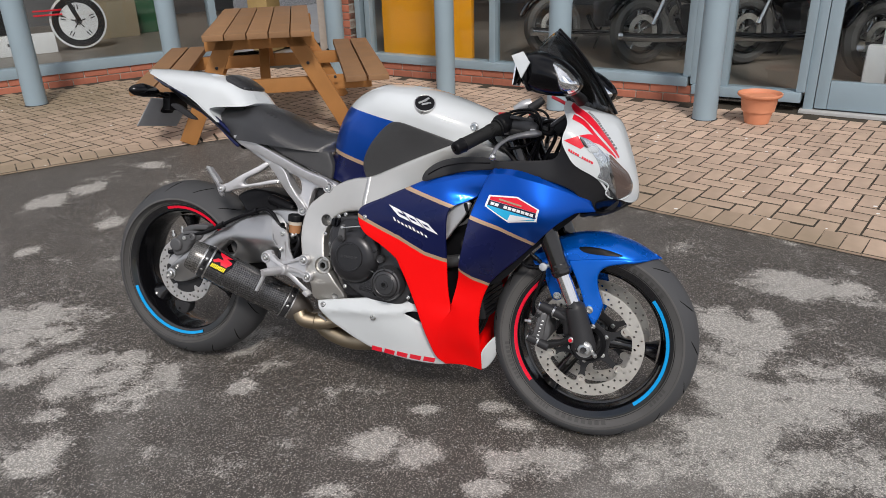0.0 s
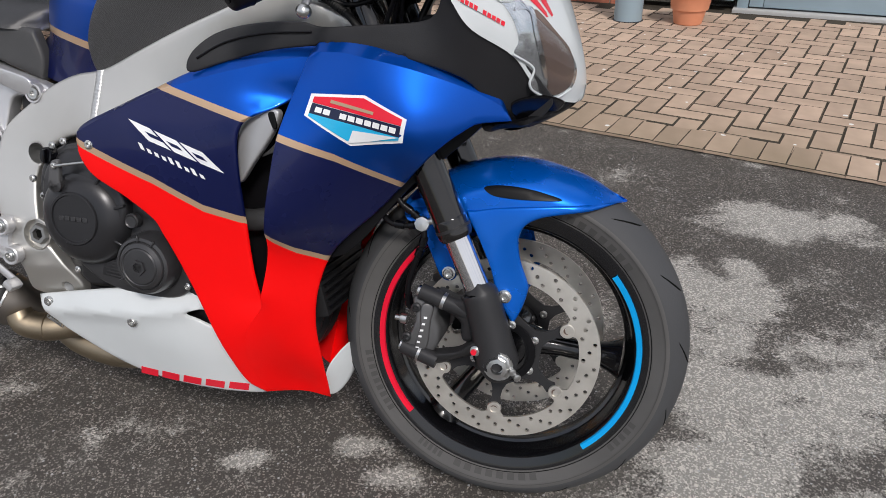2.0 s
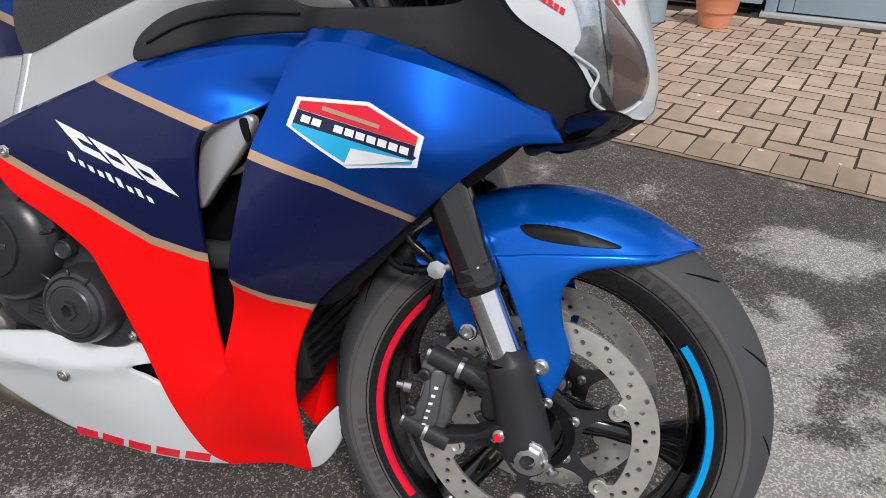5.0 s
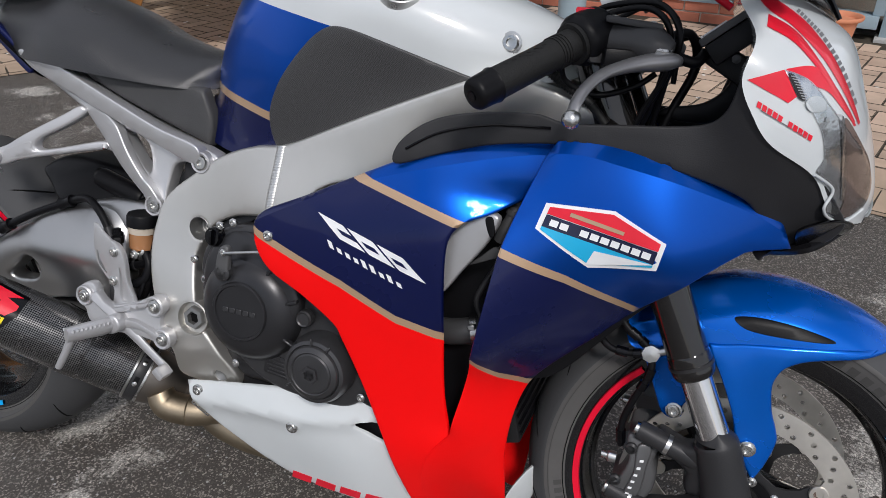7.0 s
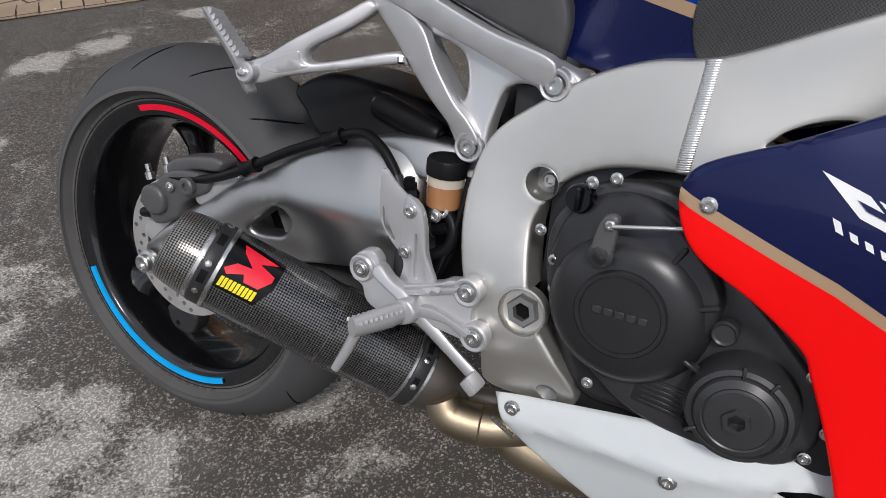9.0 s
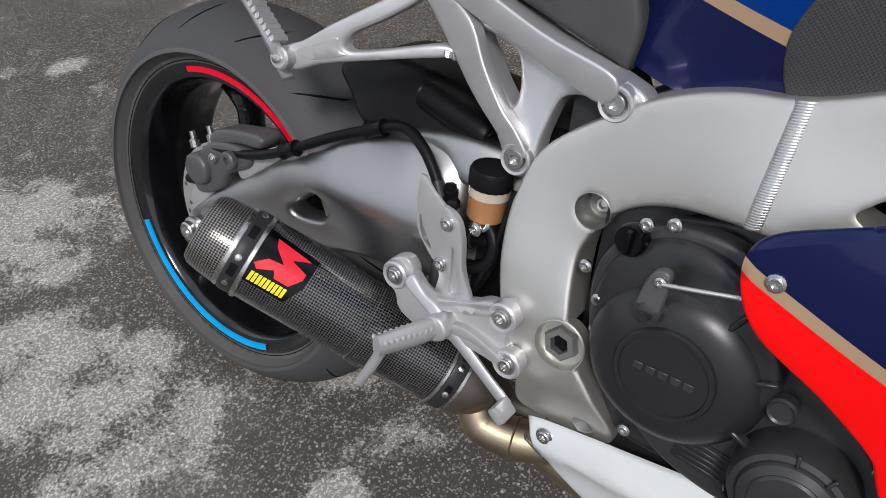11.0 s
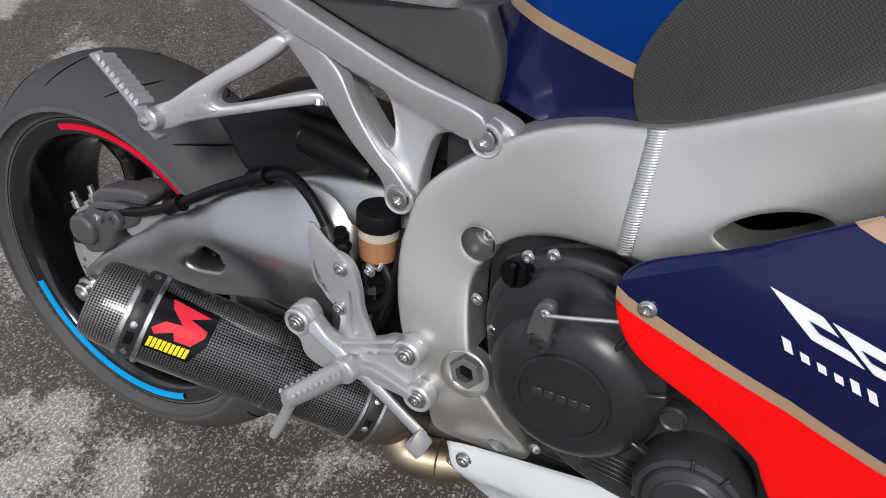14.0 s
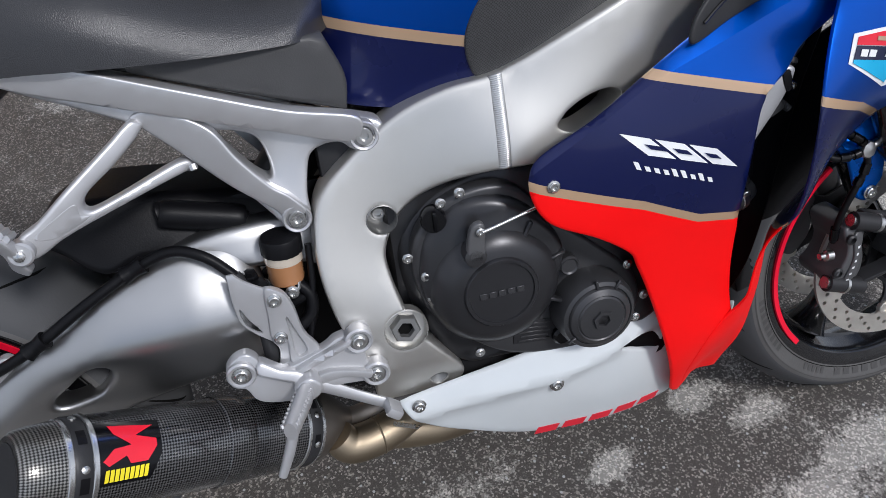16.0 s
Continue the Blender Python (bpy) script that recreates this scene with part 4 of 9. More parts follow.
# motorcycles in the showroom
def showroom_bike(x, y, heading, floor, label):
    B = empty("parked_motorcycle", Matrix.Translation((x, y, floor)) @ Matrix.Rotation(radians(heading), 4, "Z") @ Matrix.Rotation(radians(-7), 4, "X"), label=label, category="motorcycle", group="showroom motorcycles")
    for cx in (0.0, 1.46):
        w = ring("wheel", [(0.19 + 0.0, -0.03), (0.20, -0.045), (0.215, -0.045), (0.22, 0.0), (0.215, 0.045), (0.20, 0.045), (0.19, 0.03)], cx, 0.31, M["satin"], B, 40)
        ring("tyre", [(0.215, -0.055), (0.25, -0.068), (0.29, -0.055), (0.31, 0.0), (0.29, 0.055), (0.25, 0.068), (0.215, 0.055)], cx, 0.31, M["rubber"], w, 40)
        for k in range(5):
            a = 2 * math.pi * k / 5 + 0.4
            tube("spoke", [(cx, 0, 0.31), (cx + 0.2 * math.cos(a), 0, 0.31 + 0.2 * math.sin(a))], 0.014, M["steel"], w, 8)
        ring("brake_disc", [(0.10, -0.062), (0.15, -0.062), (0.15, -0.058), (0.10, -0.058)], cx, 0.31, M["disc"], w, 36)
    for s in (-1, 1):
        tube("fork_leg", [(1.46, s * 0.10, 0.31), (1.18, s * 0.10, 0.98)], 0.024, M["chrome"], B, 10)
        tube("shock_absorber", [(0.06, s * 0.13, 0.36), (0.24, s * 0.12, 0.68)], 0.028, M["chrome"], B, 10)
    tube("frame_tube", [(1.16, 0, 0.86), (0.72, 0, 0.80), (0.30, 0, 0.68), (0.02, 0, 0.42)], 0.026, M["black"], B, 10)
    tube("frame_tube", [(1.16, 0, 0.80), (1.02, 0, 0.34), (0.55, 0, 0.22), (0.40, 0, 0.40)], 0.022, M["black"], B, 10)
    box("engine", (0.40, 0.26, 0.26), Matrix.Translation((0.72, 0, 0.40)), M["engine"], B, 0.03)
    for k in range(2):
        box("cylinder", (0.15, 0.20, 0.24), Matrix.Translation((0.68 + k * 0.16, 0, 0.60)) @ Matrix.Rotation((k - 0.5) * 0.5, 4, "Y"), M["case"], B, 0.02)
    lathe("engine_cover", [(0.11, 0), (0.10, 0.03), (0.03, 0.045)], (0.70, -0.13, 0.40), (0, -1, 0), M["steel"], B, 24)
    tube("exhaust_pipe", [(0.88, -0.12, 0.56), (1.0, -0.15, 0.36), (0.72, -0.17, 0.22), (0.1, -0.17, 0.24), (-0.3, -0.17, 0.28)], [0.02, 0.02, 0.024, 0.04, 0.045], M["chrome"], B, 12)
    hull("fuel_tank", [(0.62, 0.80), (0.66, 0.93), (0.85, 1.0), (1.08, 0.96), (1.14, 0.84), (0.85, 0.78)], flat(0.13), None, 0.12, M["gloss"], B, res=0.03)
    hull("seat", [(-0.10, 0.80), (0.10, 0.80), (0.35, 0.76), (0.62, 0.82), (0.58, 0.74), (0.30, 0.69), (0.0, 0.72)], flat(0.13), None, 0.06, M["seat"], B, res=0.03)
    hull("mudguard", [(-0.34, 0.42), (-0.24, 0.58), (0.0, 0.67), (0.24, 0.58), (0.2, 0.56), (0.0, 0.63), (-0.2, 0.54)], flat(0.075), None, 0.02, M["gloss"], B, res=0.03)
    tube("handlebar", [(1.04, -0.38, 1.06), (1.12, -0.16, 1.06), (1.14, 0, 1.0), (1.12, 0.16, 1.06), (1.04, 0.38, 1.06)], 0.014, M["chrome"], B, 10)
    lathe("headlight", [(0.03, -0.14), (0.085, -0.05), (0.09, 0.0), (0.08, 0.01)], (1.30, 0, 0.92), (1, 0, 0), M["chrome"], B, 20)
    tube("side_stand", [(0.62, 0.10, 0.30), (0.58, 0.22, 0.045)], 0.012, M["satin"], B, 8)
    return B


for x_, y_, h_, f_ in ((-0.10, 5.75, 38, 0.09), (0.80, 5.55, 38, 0.09), (1.72, 5.75, 38, 0.09), (2.75, 5.30, 38, 0.09)):
    showroom_bike(x_, y_, h_, f_, "dark cruiser motorcycle with chrome parts on the shop floor")

# orange panel inside the front window
tagged(box("orange_partition", (1.02, 0.05, 2.3), MR @ Matrix.Translation((1.14, 0.14, 1.34)), M["orange"], None, 0.004), label="tall plain orange display panel behind the glass", category="panel")
# door stand sign
stand = empty("sign_stand", MR @ Matrix.Translation((4.95, 0.87, 0.09)), label="white plastic sign stand on the shop floor", category="sign stand")
box("base", (0.17, 0.13, 0.32), Matrix.Translation((0, 0, 0.16)), M["board"], stand, 0.03)
box("pole", (0.05, 0.03, 1.1), Matrix.Translation((0.04, 0, 0.865)), M["board"], stand, 0.008)

# flat cut-out display in the side window
disp = empty("display_board", ML @ Matrix.Translation((1.70, 1.80, 0.12)), label="flat white cut-out display of a motorcycle wheel in the window", category="display board")
box("base_board", (2.2, 0.03, 0.23), Matrix.Translation((-0.62, 0.0, 0.117)), M["board"], disp, 0.004)
box("backing", (1.3, 0.02, 0.5), Matrix.Translation((-0.42, 0.012, 0.49)), M["satin"], disp, 0.003)
WX, WZ = 0.77, 0.325
ring("outer_edge", [(0.290, -0.012), (0.312, -0.012), (0.312, 0.012), (0.290, 0.012)], WX, WZ, M["board"], disp, 64)
ring("tyre", [(0.215, -0.014), (0.290, -0.014), (0.290, 0.010), (0.215, 0.010)], WX, WZ, M["satin"], disp, 64)
ring("rim_face", [(0.04, -0.013), (0.215, -0.013), (0.215, 0.009), (0.04, 0.009)], WX, WZ, M["board"], disp, 64)
for k_ in range(5):
    a_ = 2 * math.pi * k_ / 5 + 0.3
    for o_ in (-0.016, 0.016):
        box("spoke_print", (0.055, 0.004, 0.010), Matrix.Translation((WX + 0.165 * math.cos(a_) - o_ * math.sin(a_), -0.017, WZ + 0.165 * math.sin(a_) + o_ * math.cos(a_))) @ Matrix.Rotation(-a_, 4, "Y"), M["satin"], disp, 0.001)
    box("hub_print", (0.075, 0.004, 0.012), Matrix.Translation((WX + 0.045 * math.cos(a_), -0.0175, WZ + 0.045 * math.sin(a_))) @ Matrix.Rotation(-a_, 4, "Y"), M["satin"], disp, 0.001)
box("red_stripe", (0.31, 0.012, 0.020), Matrix.Translation((0.455, -0.03, 0.475)), M["decalred"], disp, 0.003)
box("red_stripe", (0.31, 0.012, 0.020), Matrix.Translation((0.455, -0.03, 0.425)), M["decalred"], disp, 0.003)
box("fork_print", (0.05, 0.006, 0.42), Matrix.Translation((WX - 0.06, -0.022, WZ + 0.20)) @ Matrix.Rotation(-0.35, 4, "Y"), M["satin"], disp, 0.002)
for k_ in range(6):
    box("letter_bar", (0.022, 0.003, 0.035), Matrix.Translation((-0.02 + k_ * 0.030, -0.017, 0.13)), M["faint"], disp, 0.001)
tagged(box("storage_bin", (0.34, 0.34, 0.42), ML @ Matrix.Translation((3.55, 3.0, 0.33)), M["green"], None, 0.02), label="dark green plastic bin on the shop floor", category="bin")
tagged(box("carton", (0.62, 0.4, 0.46), ML @ Matrix.Translation((3.02, 2.8, 0.35)), M["beige"], None, 0.008), label="plain beige carton on the shop floor", category="box")
tagged(box("inner_post", (0.26, 0.26, 2.9), Matrix.Translation((-3.42, 5.55, 1.55)), M["cream"], None, 0.01), label="cream plastered post inside the shop", category="post", kind="structure")


# ---- the motorcycle ----
LEAN_A = 14.0
bike = empty("sport_motorcycle", pose(0, -0.068, 0, -LEAN_A, 0, 0), label="blue, red and white faired sport motorcycle leaning on its side stand", category="motorcycle")
FW, RW = (1.408, 0.300), (0.012, 0.316)


def arc_strip(name, r0, r1, y, cx, cz, a0, a1, m, parent, label, dy=0.0015):
    k = 40
    verts, faces = [], []
    for i in range(k + 1):
        a = radians(a0 + (a1 - a0) * i / k)
        for r, yy in ((r0, y + 0.004), (r0 + 0.001, y), (r1 - 0.001, y - dy), (r1, y + 0.003)):
            verts.append((cx + r * math.cos(a), yy, cz + r * math.sin(a)))
    for i in range(k):
        for j in range(3):
            q = i * 4 + j
            faces.append((q, q + 4, q + 5, q + 1))
    return mesh_part(name, verts, faces, m, parent, None, label)


def tyre_profile(R, half, bead_r, bead_y):
    """Section of a motorcycle tyre, closed."""
    out = []
    for i in range(17):
        s = -1 + i / 8
        a = s * radians(62)
        cr = half / math.sin(radians(62)) * 1.0
        out.append((R - cr * 0.98 + cr * 0.98 * math.cos(a), cr * math.sin(a)))
    lo = out[0][0]
    left = [(bead_r, -bead_y), (bead_r + 0.006, -bead_y - 0.004), (bead_r + 0.016, -bead_y - 0.006), ((bead_r + lo) / 2 + 0.01, -half * 1.0), (lo - 0.006, -half * 1.01)]
    right = [(r, -y) for r, y in left[::-1]]
    inner = [(bead_r + 0.004, bead_y - 0.01), (bead_r + 0.004, -bead_y + 0.01)]
    return left + out + right + inner


def wheel(name, c, R, half, lip_y, spokes, spoke_a, label):
    cx, cz = c
    ly = lip_y
    near = [(0.2200, -ly + 0.0005), (0.2080, -ly + 0.0035), (0.2050, -ly + 0.0070), (0.2022, -ly + 0.0150), (0.2000, -ly + 0.0260), (0.1965, -ly + 0.0380), (0.1915, -ly * 0.2)]
    rim = ring(name, [(0.2245, -ly - 0.0006), (0.229, -ly - 0.001), (0.231, -ly + 0.004), (0.226, -ly + 0.012), (0.219, -ly + 0.03), (0.219, ly - 0.03), (0.226, ly - 0.012), (0.231, ly - 0.004), (0.229, ly + 0.001), (0.2245, ly + 0.0006)] + [(r, -y) for r, y in near] + [(0.190, 0.0)] + near[::-1], cx, cz, M["rimblack"], bike, 96, label)
    v, f = ring_geo(tyre_profile(R, half, 0.222, ly - 0.004), cx, cz, 120)
    lo_r = tyre_profile(R, half, 0.222, ly - 0.004)[5][0]
    on_tread = [1 if min(math.hypot(v[i][0] - cx, v[i][2] - cz) for i in q) > lo_r - 0.0005 else 0 for q in f]
    tyre = mesh_part("tyre", v, f, [M["rubber"], M["treadband"]], rim, on_tread, "worn black road tyre", angle=50)
    lathe("hub", [(0.030, -0.058), (0.050, -0.055), (0.046, -0.02), (0.034, 0.0), (0.040, 0.02), (0.042, 0.055), (0.030, 0.058)], (cx, 0, cz), (0, 1, 0), M["rimblack"], rim, 28)
    for k in range(spokes):
        a = radians(spoke_a + 360 * k / spokes)
        d = np.array((math.cos(a), 0, math.sin(a)))
        pts = [np.array((cx, 0, cz)) + d * r for r in (0.03, 0.09, 0.15, 0.186)]
        tube("spoke", pts, [0.034, 0.022, 0.024, 0.046], M["rimblack"], rim, 14, squash=(0.9, 0.8))
    # grooves of the tread
    rng = random.Random(5)
    cr = half / math.sin(radians(62))
    for k in range(15):
        for s in (-1, 1):
            a0 = 2 * math.pi * (k + (0.5 if s > 0 else 0)) / 15
            path = []
            for j in range(6):
                u = 0.18 + 0.13 * j
                ang = radians(62) * u * s
                rr = R - cr * 0.98 + (cr * 0.98 - 0.0012) * math.cos(ang)
                aa = a0 + 0.20 * (j / 5) ** 1.4
                path.append((cx + rr * math.cos(aa), (cr - 0.0012) * math.sin(ang), cz + rr * math.sin(aa)))
            tube("tread_groove", path, [0.0010, 0.0021, 0.0022, 0.0020, 0.0016, 0.0008], M["tread"], tyre, 6, n=3)
    # moulded marks and rings on the side wall
    prof = tyre_profile(R, half, 0.222, ly - 0.004)[:6]
    pr, py = [p[0] for p in prof], [p[1] for p in prof]

    def wall_strip(nm, r0, r1, a0, a1, k, out, m):
        vs, fs = [], []
        for i in range(k + 1):
            a = radians(a0 + (a1 - a0) * i / k)
            for r in (r0, r1):
                vs.append((cx + r * math.cos(a), float(np.interp(r, pr, py)) - out, cz + r * math.sin(a)))
        for i in range(k):
            fs.append((2 * i, 2 * i + 2, 2 * i + 3, 2 * i + 1))
        mesh_part(nm, vs, fs, m, tyre)
    top = pr[4]
    # black strip paints the shade of the gap between tyre and rim
    wall_strip("bead_line", 0.2318, 0.2332, 0, 360, 96, 0.0008, M["tread"])
    wall_strip("wall_line", top - 0.001, top + 0.0002, 0, 360, 96, 0.0009, M["mould"])
    for base_a, count, step in ((-108, 8, 4.6), (-40, 5, 3.2), (40, 8, 4.6), (120, 6, 3.2), (190, 9, 3.2), (235, 5, 2.4)):
        for k in range(count):
            wall_strip("moulded_mark", top - 0.019, top - 0.008, base_a + k * step, base_a + k * step + step * 0.62, 3, 0.0007, M["mould"])
    return rim, tyre


def drilled_disc(name, c, r0, r1, y, thick, lugs, lug_a, rows, parent, label, hole=0.0036, m="disc"):
    cx, cz = c
    k = 120
    o = [(cx + r1 * math.cos(2 * math.pi * i / k), cz + r1 * math.sin(2 * math.pi * i / k)) for i in range(k)]
    inner = []
    for i in range(k):
        a = 2 * math.pi * i / k
        d = min(abs((math.degrees(a) - lug_a - 360 / lugs * j + 180) % 360 - 180) for j in range(lugs))
        r = r0 - 0.016 * max(0.0, 1 - (d / 7.5) ** 2)
        inner.append((cx + r * math.cos(a), cz + r * math.sin(a)))
    holes = [inner]
    per = rows[1]
    for j in range(per):
        for i, rr in enumerate(rows[0]):
            a = 2 * math.pi * (j + (0.0, 0.36, 0.68)[i % 3]) / per
            hx, hz = cx + rr * math.cos(a), cz + rr * math.sin(a)
            holes.append([(hx + hole * math.cos(2 * math.pi * q / 8), hz + hole * math.sin(2 * math.pi * q / 8)) for q in range(8)])
    return panel(name, o, flat(y), thick, M[m], parent, rnd=0.0003, res=0.012, holes=holes, smooth_line=False, label=label, rings=())


# front wheel
front, front_tyre = wheel("front_wheel", FW, 0.293, 0.057, 0.050, 3, -4, "gloss black three-spoke front wheel")
arc_strip("rim_tape_blue", 0.2085, 0.2185, -0.0510, *FW, -49, 41, M["bluetape"], front, "bright blue rim tape")
arc_strip("rim_tape_red", 0.2085, 0.2185, -0.0510, *FW, 132, 223, M["redtape"], front, "bright red rim tape")
for y_ in (-0.066, 0.061):
    d_ = drilled_disc("brake_disc", FW, 0.121, 0.1545, y_, 0.005, 6, 25, ((0.128, 0.137, 0.1465), 22), front, "worn drilled steel brake disc")
    way_ = -1 if y_ < 0 else 1
    for k_ in range(6):
        a_ = radians(25 + 60 * k_)
        bx, bz = FW[0] + 0.1085 * math.cos(a_), FW[1] + 0.1085 * math.sin(a_)
        bob = lathe("disc_bobbin", [(0.0118, 0.0), (0.0118, 0.0070), (0.0110, 0.0080), (0.0065, 0.0080), (0.0060, 0.0040), (0.0001, 0.0040)], (bx, y_ + 0.006 if y_ < 0 else y_ - 0.001, bz), (0, way_, 0), M["disc"], d_, 20)
        lathe("bobbin_bore", [(0.0060, 0.0), (0.0060, 0.0008)], (bx, y_ + 0.0018 if y_ < 0 else y_ + 0.0030, bz), (0, way_, 0), M["brownglass"], bob, 14)
    yo = y_ + (0.002 if y_ < 0 else 0.0)
    car = []
    for k_ in range(6):
        for q_, r_ in ((-13, 0.062), (-6.5, 0.074), (-4.5, 0.088), (-6.0, 0.099), (-3.5, 0.1045), (3.5, 0.1045), (6.0, 0.099), (4.5, 0.088), (6.5, 0.074), (13, 0.062), (30, 0.0585)):
            a_ = radians(25 + 60 * k_ + q_)
            car.append((FW[0] + r_ * math.cos(a_), FW[1] + r_ * math.sin(a_)))
    hole = [(FW[0] + 0.035 * math.cos(2 * math.pi * q / 24), FW[1] + 0.035 * math.sin(2 * math.pi * q / 24)) for q in range(24)]
    panel("disc_carrier", car, flat(yo), 0.005, M["satin"], d_, rnd=0.0008, res=0.02, holes=[hole], smooth_line=False, rings=())
    for k_ in range(6):
        a_ = radians(25 + 60 * k_)
        bolt(FW[0] + 0.0535 * math.cos(a_), yo - 0.001, FW[1] + 0.0535 * math.sin(a_), 0.0052, d_, name="carrier_bolt")
ring("sensor_ring", [(0.040, -0.0735), (0.052, -0.0735), (0.052, -0.0700), (0.040, -0.0700)], *FW, M["black"], front, 48)

# rear wheel
rear, rear_tyre = wheel("rear_wheel", RW, 0.306, 0.093, 0.074, 3, 97, "gloss black three-spoke rear wheel")
arc_strip("rim_tape_red", 0.2145, 0.2245, -0.0752, *RW, 44, 106, M["redtape"], rear, "bright red rim tape")
arc_strip("rim_tape_blue", 0.2145, 0.2245, -0.0752, *RW, 202, 293, M["bluetape"], rear, "bright blue rim tape")
rd = drilled_disc("brake_disc", RW, 0.079, 0.112, -0.062, 0.005, 5, 20, ((0.088, 0.0965, 0.105), 14), rear, "drilled steel rear brake disc", 0.0040, "rear_disc")
lathe("disc_hub", [(0.081, 0.0), (0.078, 0.008), (0.055, 0.012), (0.05, 0.03)], (RW[0], -0.060, RW[1]), (0, 1, 0), M["satin"], rd, 32)
ring("sprocket", [(0.06, 0.098), (0.088, 0.098), (0.088, 0.104), (0.06, 0.104)], *RW, M["chain"], rear, 48)
panel("damper_lug", [(-0.043, 0.196), (-0.042, 0.172), (-0.030, 0.158), (-0.004, 0.154), (0.012, 0.166), (0.016, 0.196)], flat(-0.050), 0.03, M["satin"], rear, rnd=0.005, res=0.012)
lathe("lug_hole", [(0.0042, 0.0), (0.0042, 0.0012), (0.0001, 0.0012)], (-0.023, -0.0495, 0.170), (0, -1, 0), M["tread"], rear, 12)

# ---- swingarm and rear brake ----
SW_X = [-0.06, 0.0, 0.12, 0.20, 0.28, 0.38, 0.44, 0.56]
SW_Y = [-0.120, -0.124, -0.130, -0.139, -0.148, -0.151, -0.146, -0.125]
SW_CREASE = [0.318, 0.340, 0.398, 0.440, 0.474, 0.480, 0.478, 0.470]


def SW_skin(x, z):
    """Flat outer face under a crease, a rounded shoulder over it, the front end rolled inwards."""
    x, z = np.atleast_1d(x), np.atleast_1d(z)
    d = z - np.interp(x, SW_X, SW_CREASE)
    over = 0.5 * (d + np.sqrt(d * d + 0.008 ** 2))
    under = over - d
    return np.interp(x, SW_X, SW_Y) + 0.22 * over + 4.2 * over ** 2 + 0.42 * under + 9.0 * np.clip(x - 0.415, 0, 1) ** 2 + 0.010 * np.exp(-((x - 0.250) / 0.075) ** 2 - ((z - 0.424) / 0.034) ** 2)


swing_outline = [(-0.003, 0.338), (0.012, 0.352), (0.06, 0.395), (0.12, 0.437), (0.21, 0.494), (0.295, 0.538), (0.36, 0.560), (0.405, 0.566), (0.440, 0.556), (0.457, 0.520), (0.457, 0.455), (0.444, 0.412), (0.40, 0.405), (0.335, 0.392), (0.28, 0.378), (0.20, 0.355), (0.12, 0.325), (0.05, 0.290), (0.015, 0.280), (-0.006, 0.284), (-0.011, 0.305), (-0.010, 0.325)]
swing_hole = [(0.200, 0.418), (0.226, 0.439), (0.245, 0.455), (0.260, 0.461), (0.271, 0.456), (0.272, 0.444), (0.263, 0.428), (0.249, 0.413), (0.228, 0.408), (0.207, 0.408)]
swingarm = panel("swingarm", swing_outline, SW_skin, 0.034, M["swing"], bike, rnd=0.008, holes=[swing_hole], res=0.012, label="brushed alloy gull-arm swingarm")
panel("swingarm_left", swing_outline, SW_skin, 0.045, M["swing"], swingarm, rnd=0.016, res=0.02, mirror=True)
panel("swingarm_arch", [(0.32, 0.545), (0.37, 0.565), (0.43, 0.576), (0.50, 0.572), (0.555, 0.552), (0.555, 0.500), (0.50, 0.520), (0.43, 0.530), (0.36, 0.525)], surf([(0.32, 0.55, -0.104), (0.43, 0.57, -0.100), (0.55, 0.55, -0.085), (0.45, 0.55, -0.106)]), 0.04, M["swing"], swingarm, rnd=0.008, res=0.014)
box("swingarm_bridge", (0.10, 0.20, 0.09), Matrix.Translation((0.42, 0, 0.48)), M["swing"], swingarm, 0.015)
lathe("axle_nut", [(0.016, -0.01), (0.016, 0.0), (0.0135, 0.001), (0.0135, 0.009), (0.0115, 0.011), (0.0088, 0.011), (0.0080, 0.006), (0.0001, 0.006)], (0.011, -0.132, 0.316), (0, -1, 0), M["steel"], swingarm, 24)
lathe("axle_washer", [(0.018, 0.0), (0.018, 0.004), (0.015, 0.005)], (0.011, -0.127, 0.316), (0, -1, 0), M["steel"], swingarm, 24)
rcal = panel("rear_caliper", [(0.012, 0.400), (0.024, 0.433), (0.055, 0.462), (0.095, 0.472), (0.132, 0.468), (0.128, 0.448), (0.088, 0.425), (0.070, 0.397), (0.027, 0.378)], flat(-0.126), 0.085, M["caliper"], bike, rnd=0.006, res=0.011, label="grey rear brake caliper with steel bolts")
lathe("piston_cap", [(0.0125, 0), (0.0125, 0.007), (0.010, 0.009), (0.0055, 0.009), (0.005, 0.005), (0.0001, 0.005)], (0.100, -0.127, 0.452), (0, -1, 0), M["caliper"], rcal, 20)
panel("caliper_ridge", [(0.050, 0.468), (0.076, 0.486), (0.138, 0.498), (0.156, 0.494), (0.148, 0.480), (0.105, 0.474), (0.056, 0.456)], flat(-0.124), 0.03, M["caliper"], rcal, rnd=0.005, res=0.010)
panel("caliper_lobe", [(0.010, 0.412), (0.016, 0.434), (0.038, 0.440), (0.054, 0.428), (0.052, 0.404), (0.028, 0.396)], flat(-0.136), 0.03, M["caliper"], rcal, rnd=0.006, res=0.010)
tube("slider_pin", [(-0.012, -0.112, 0.384), (0.006, -0.113, 0.388), (0.030, -0.114, 0.392)], [0.0072, 0.0080, 0.0062], M["black"], rcal, 12)
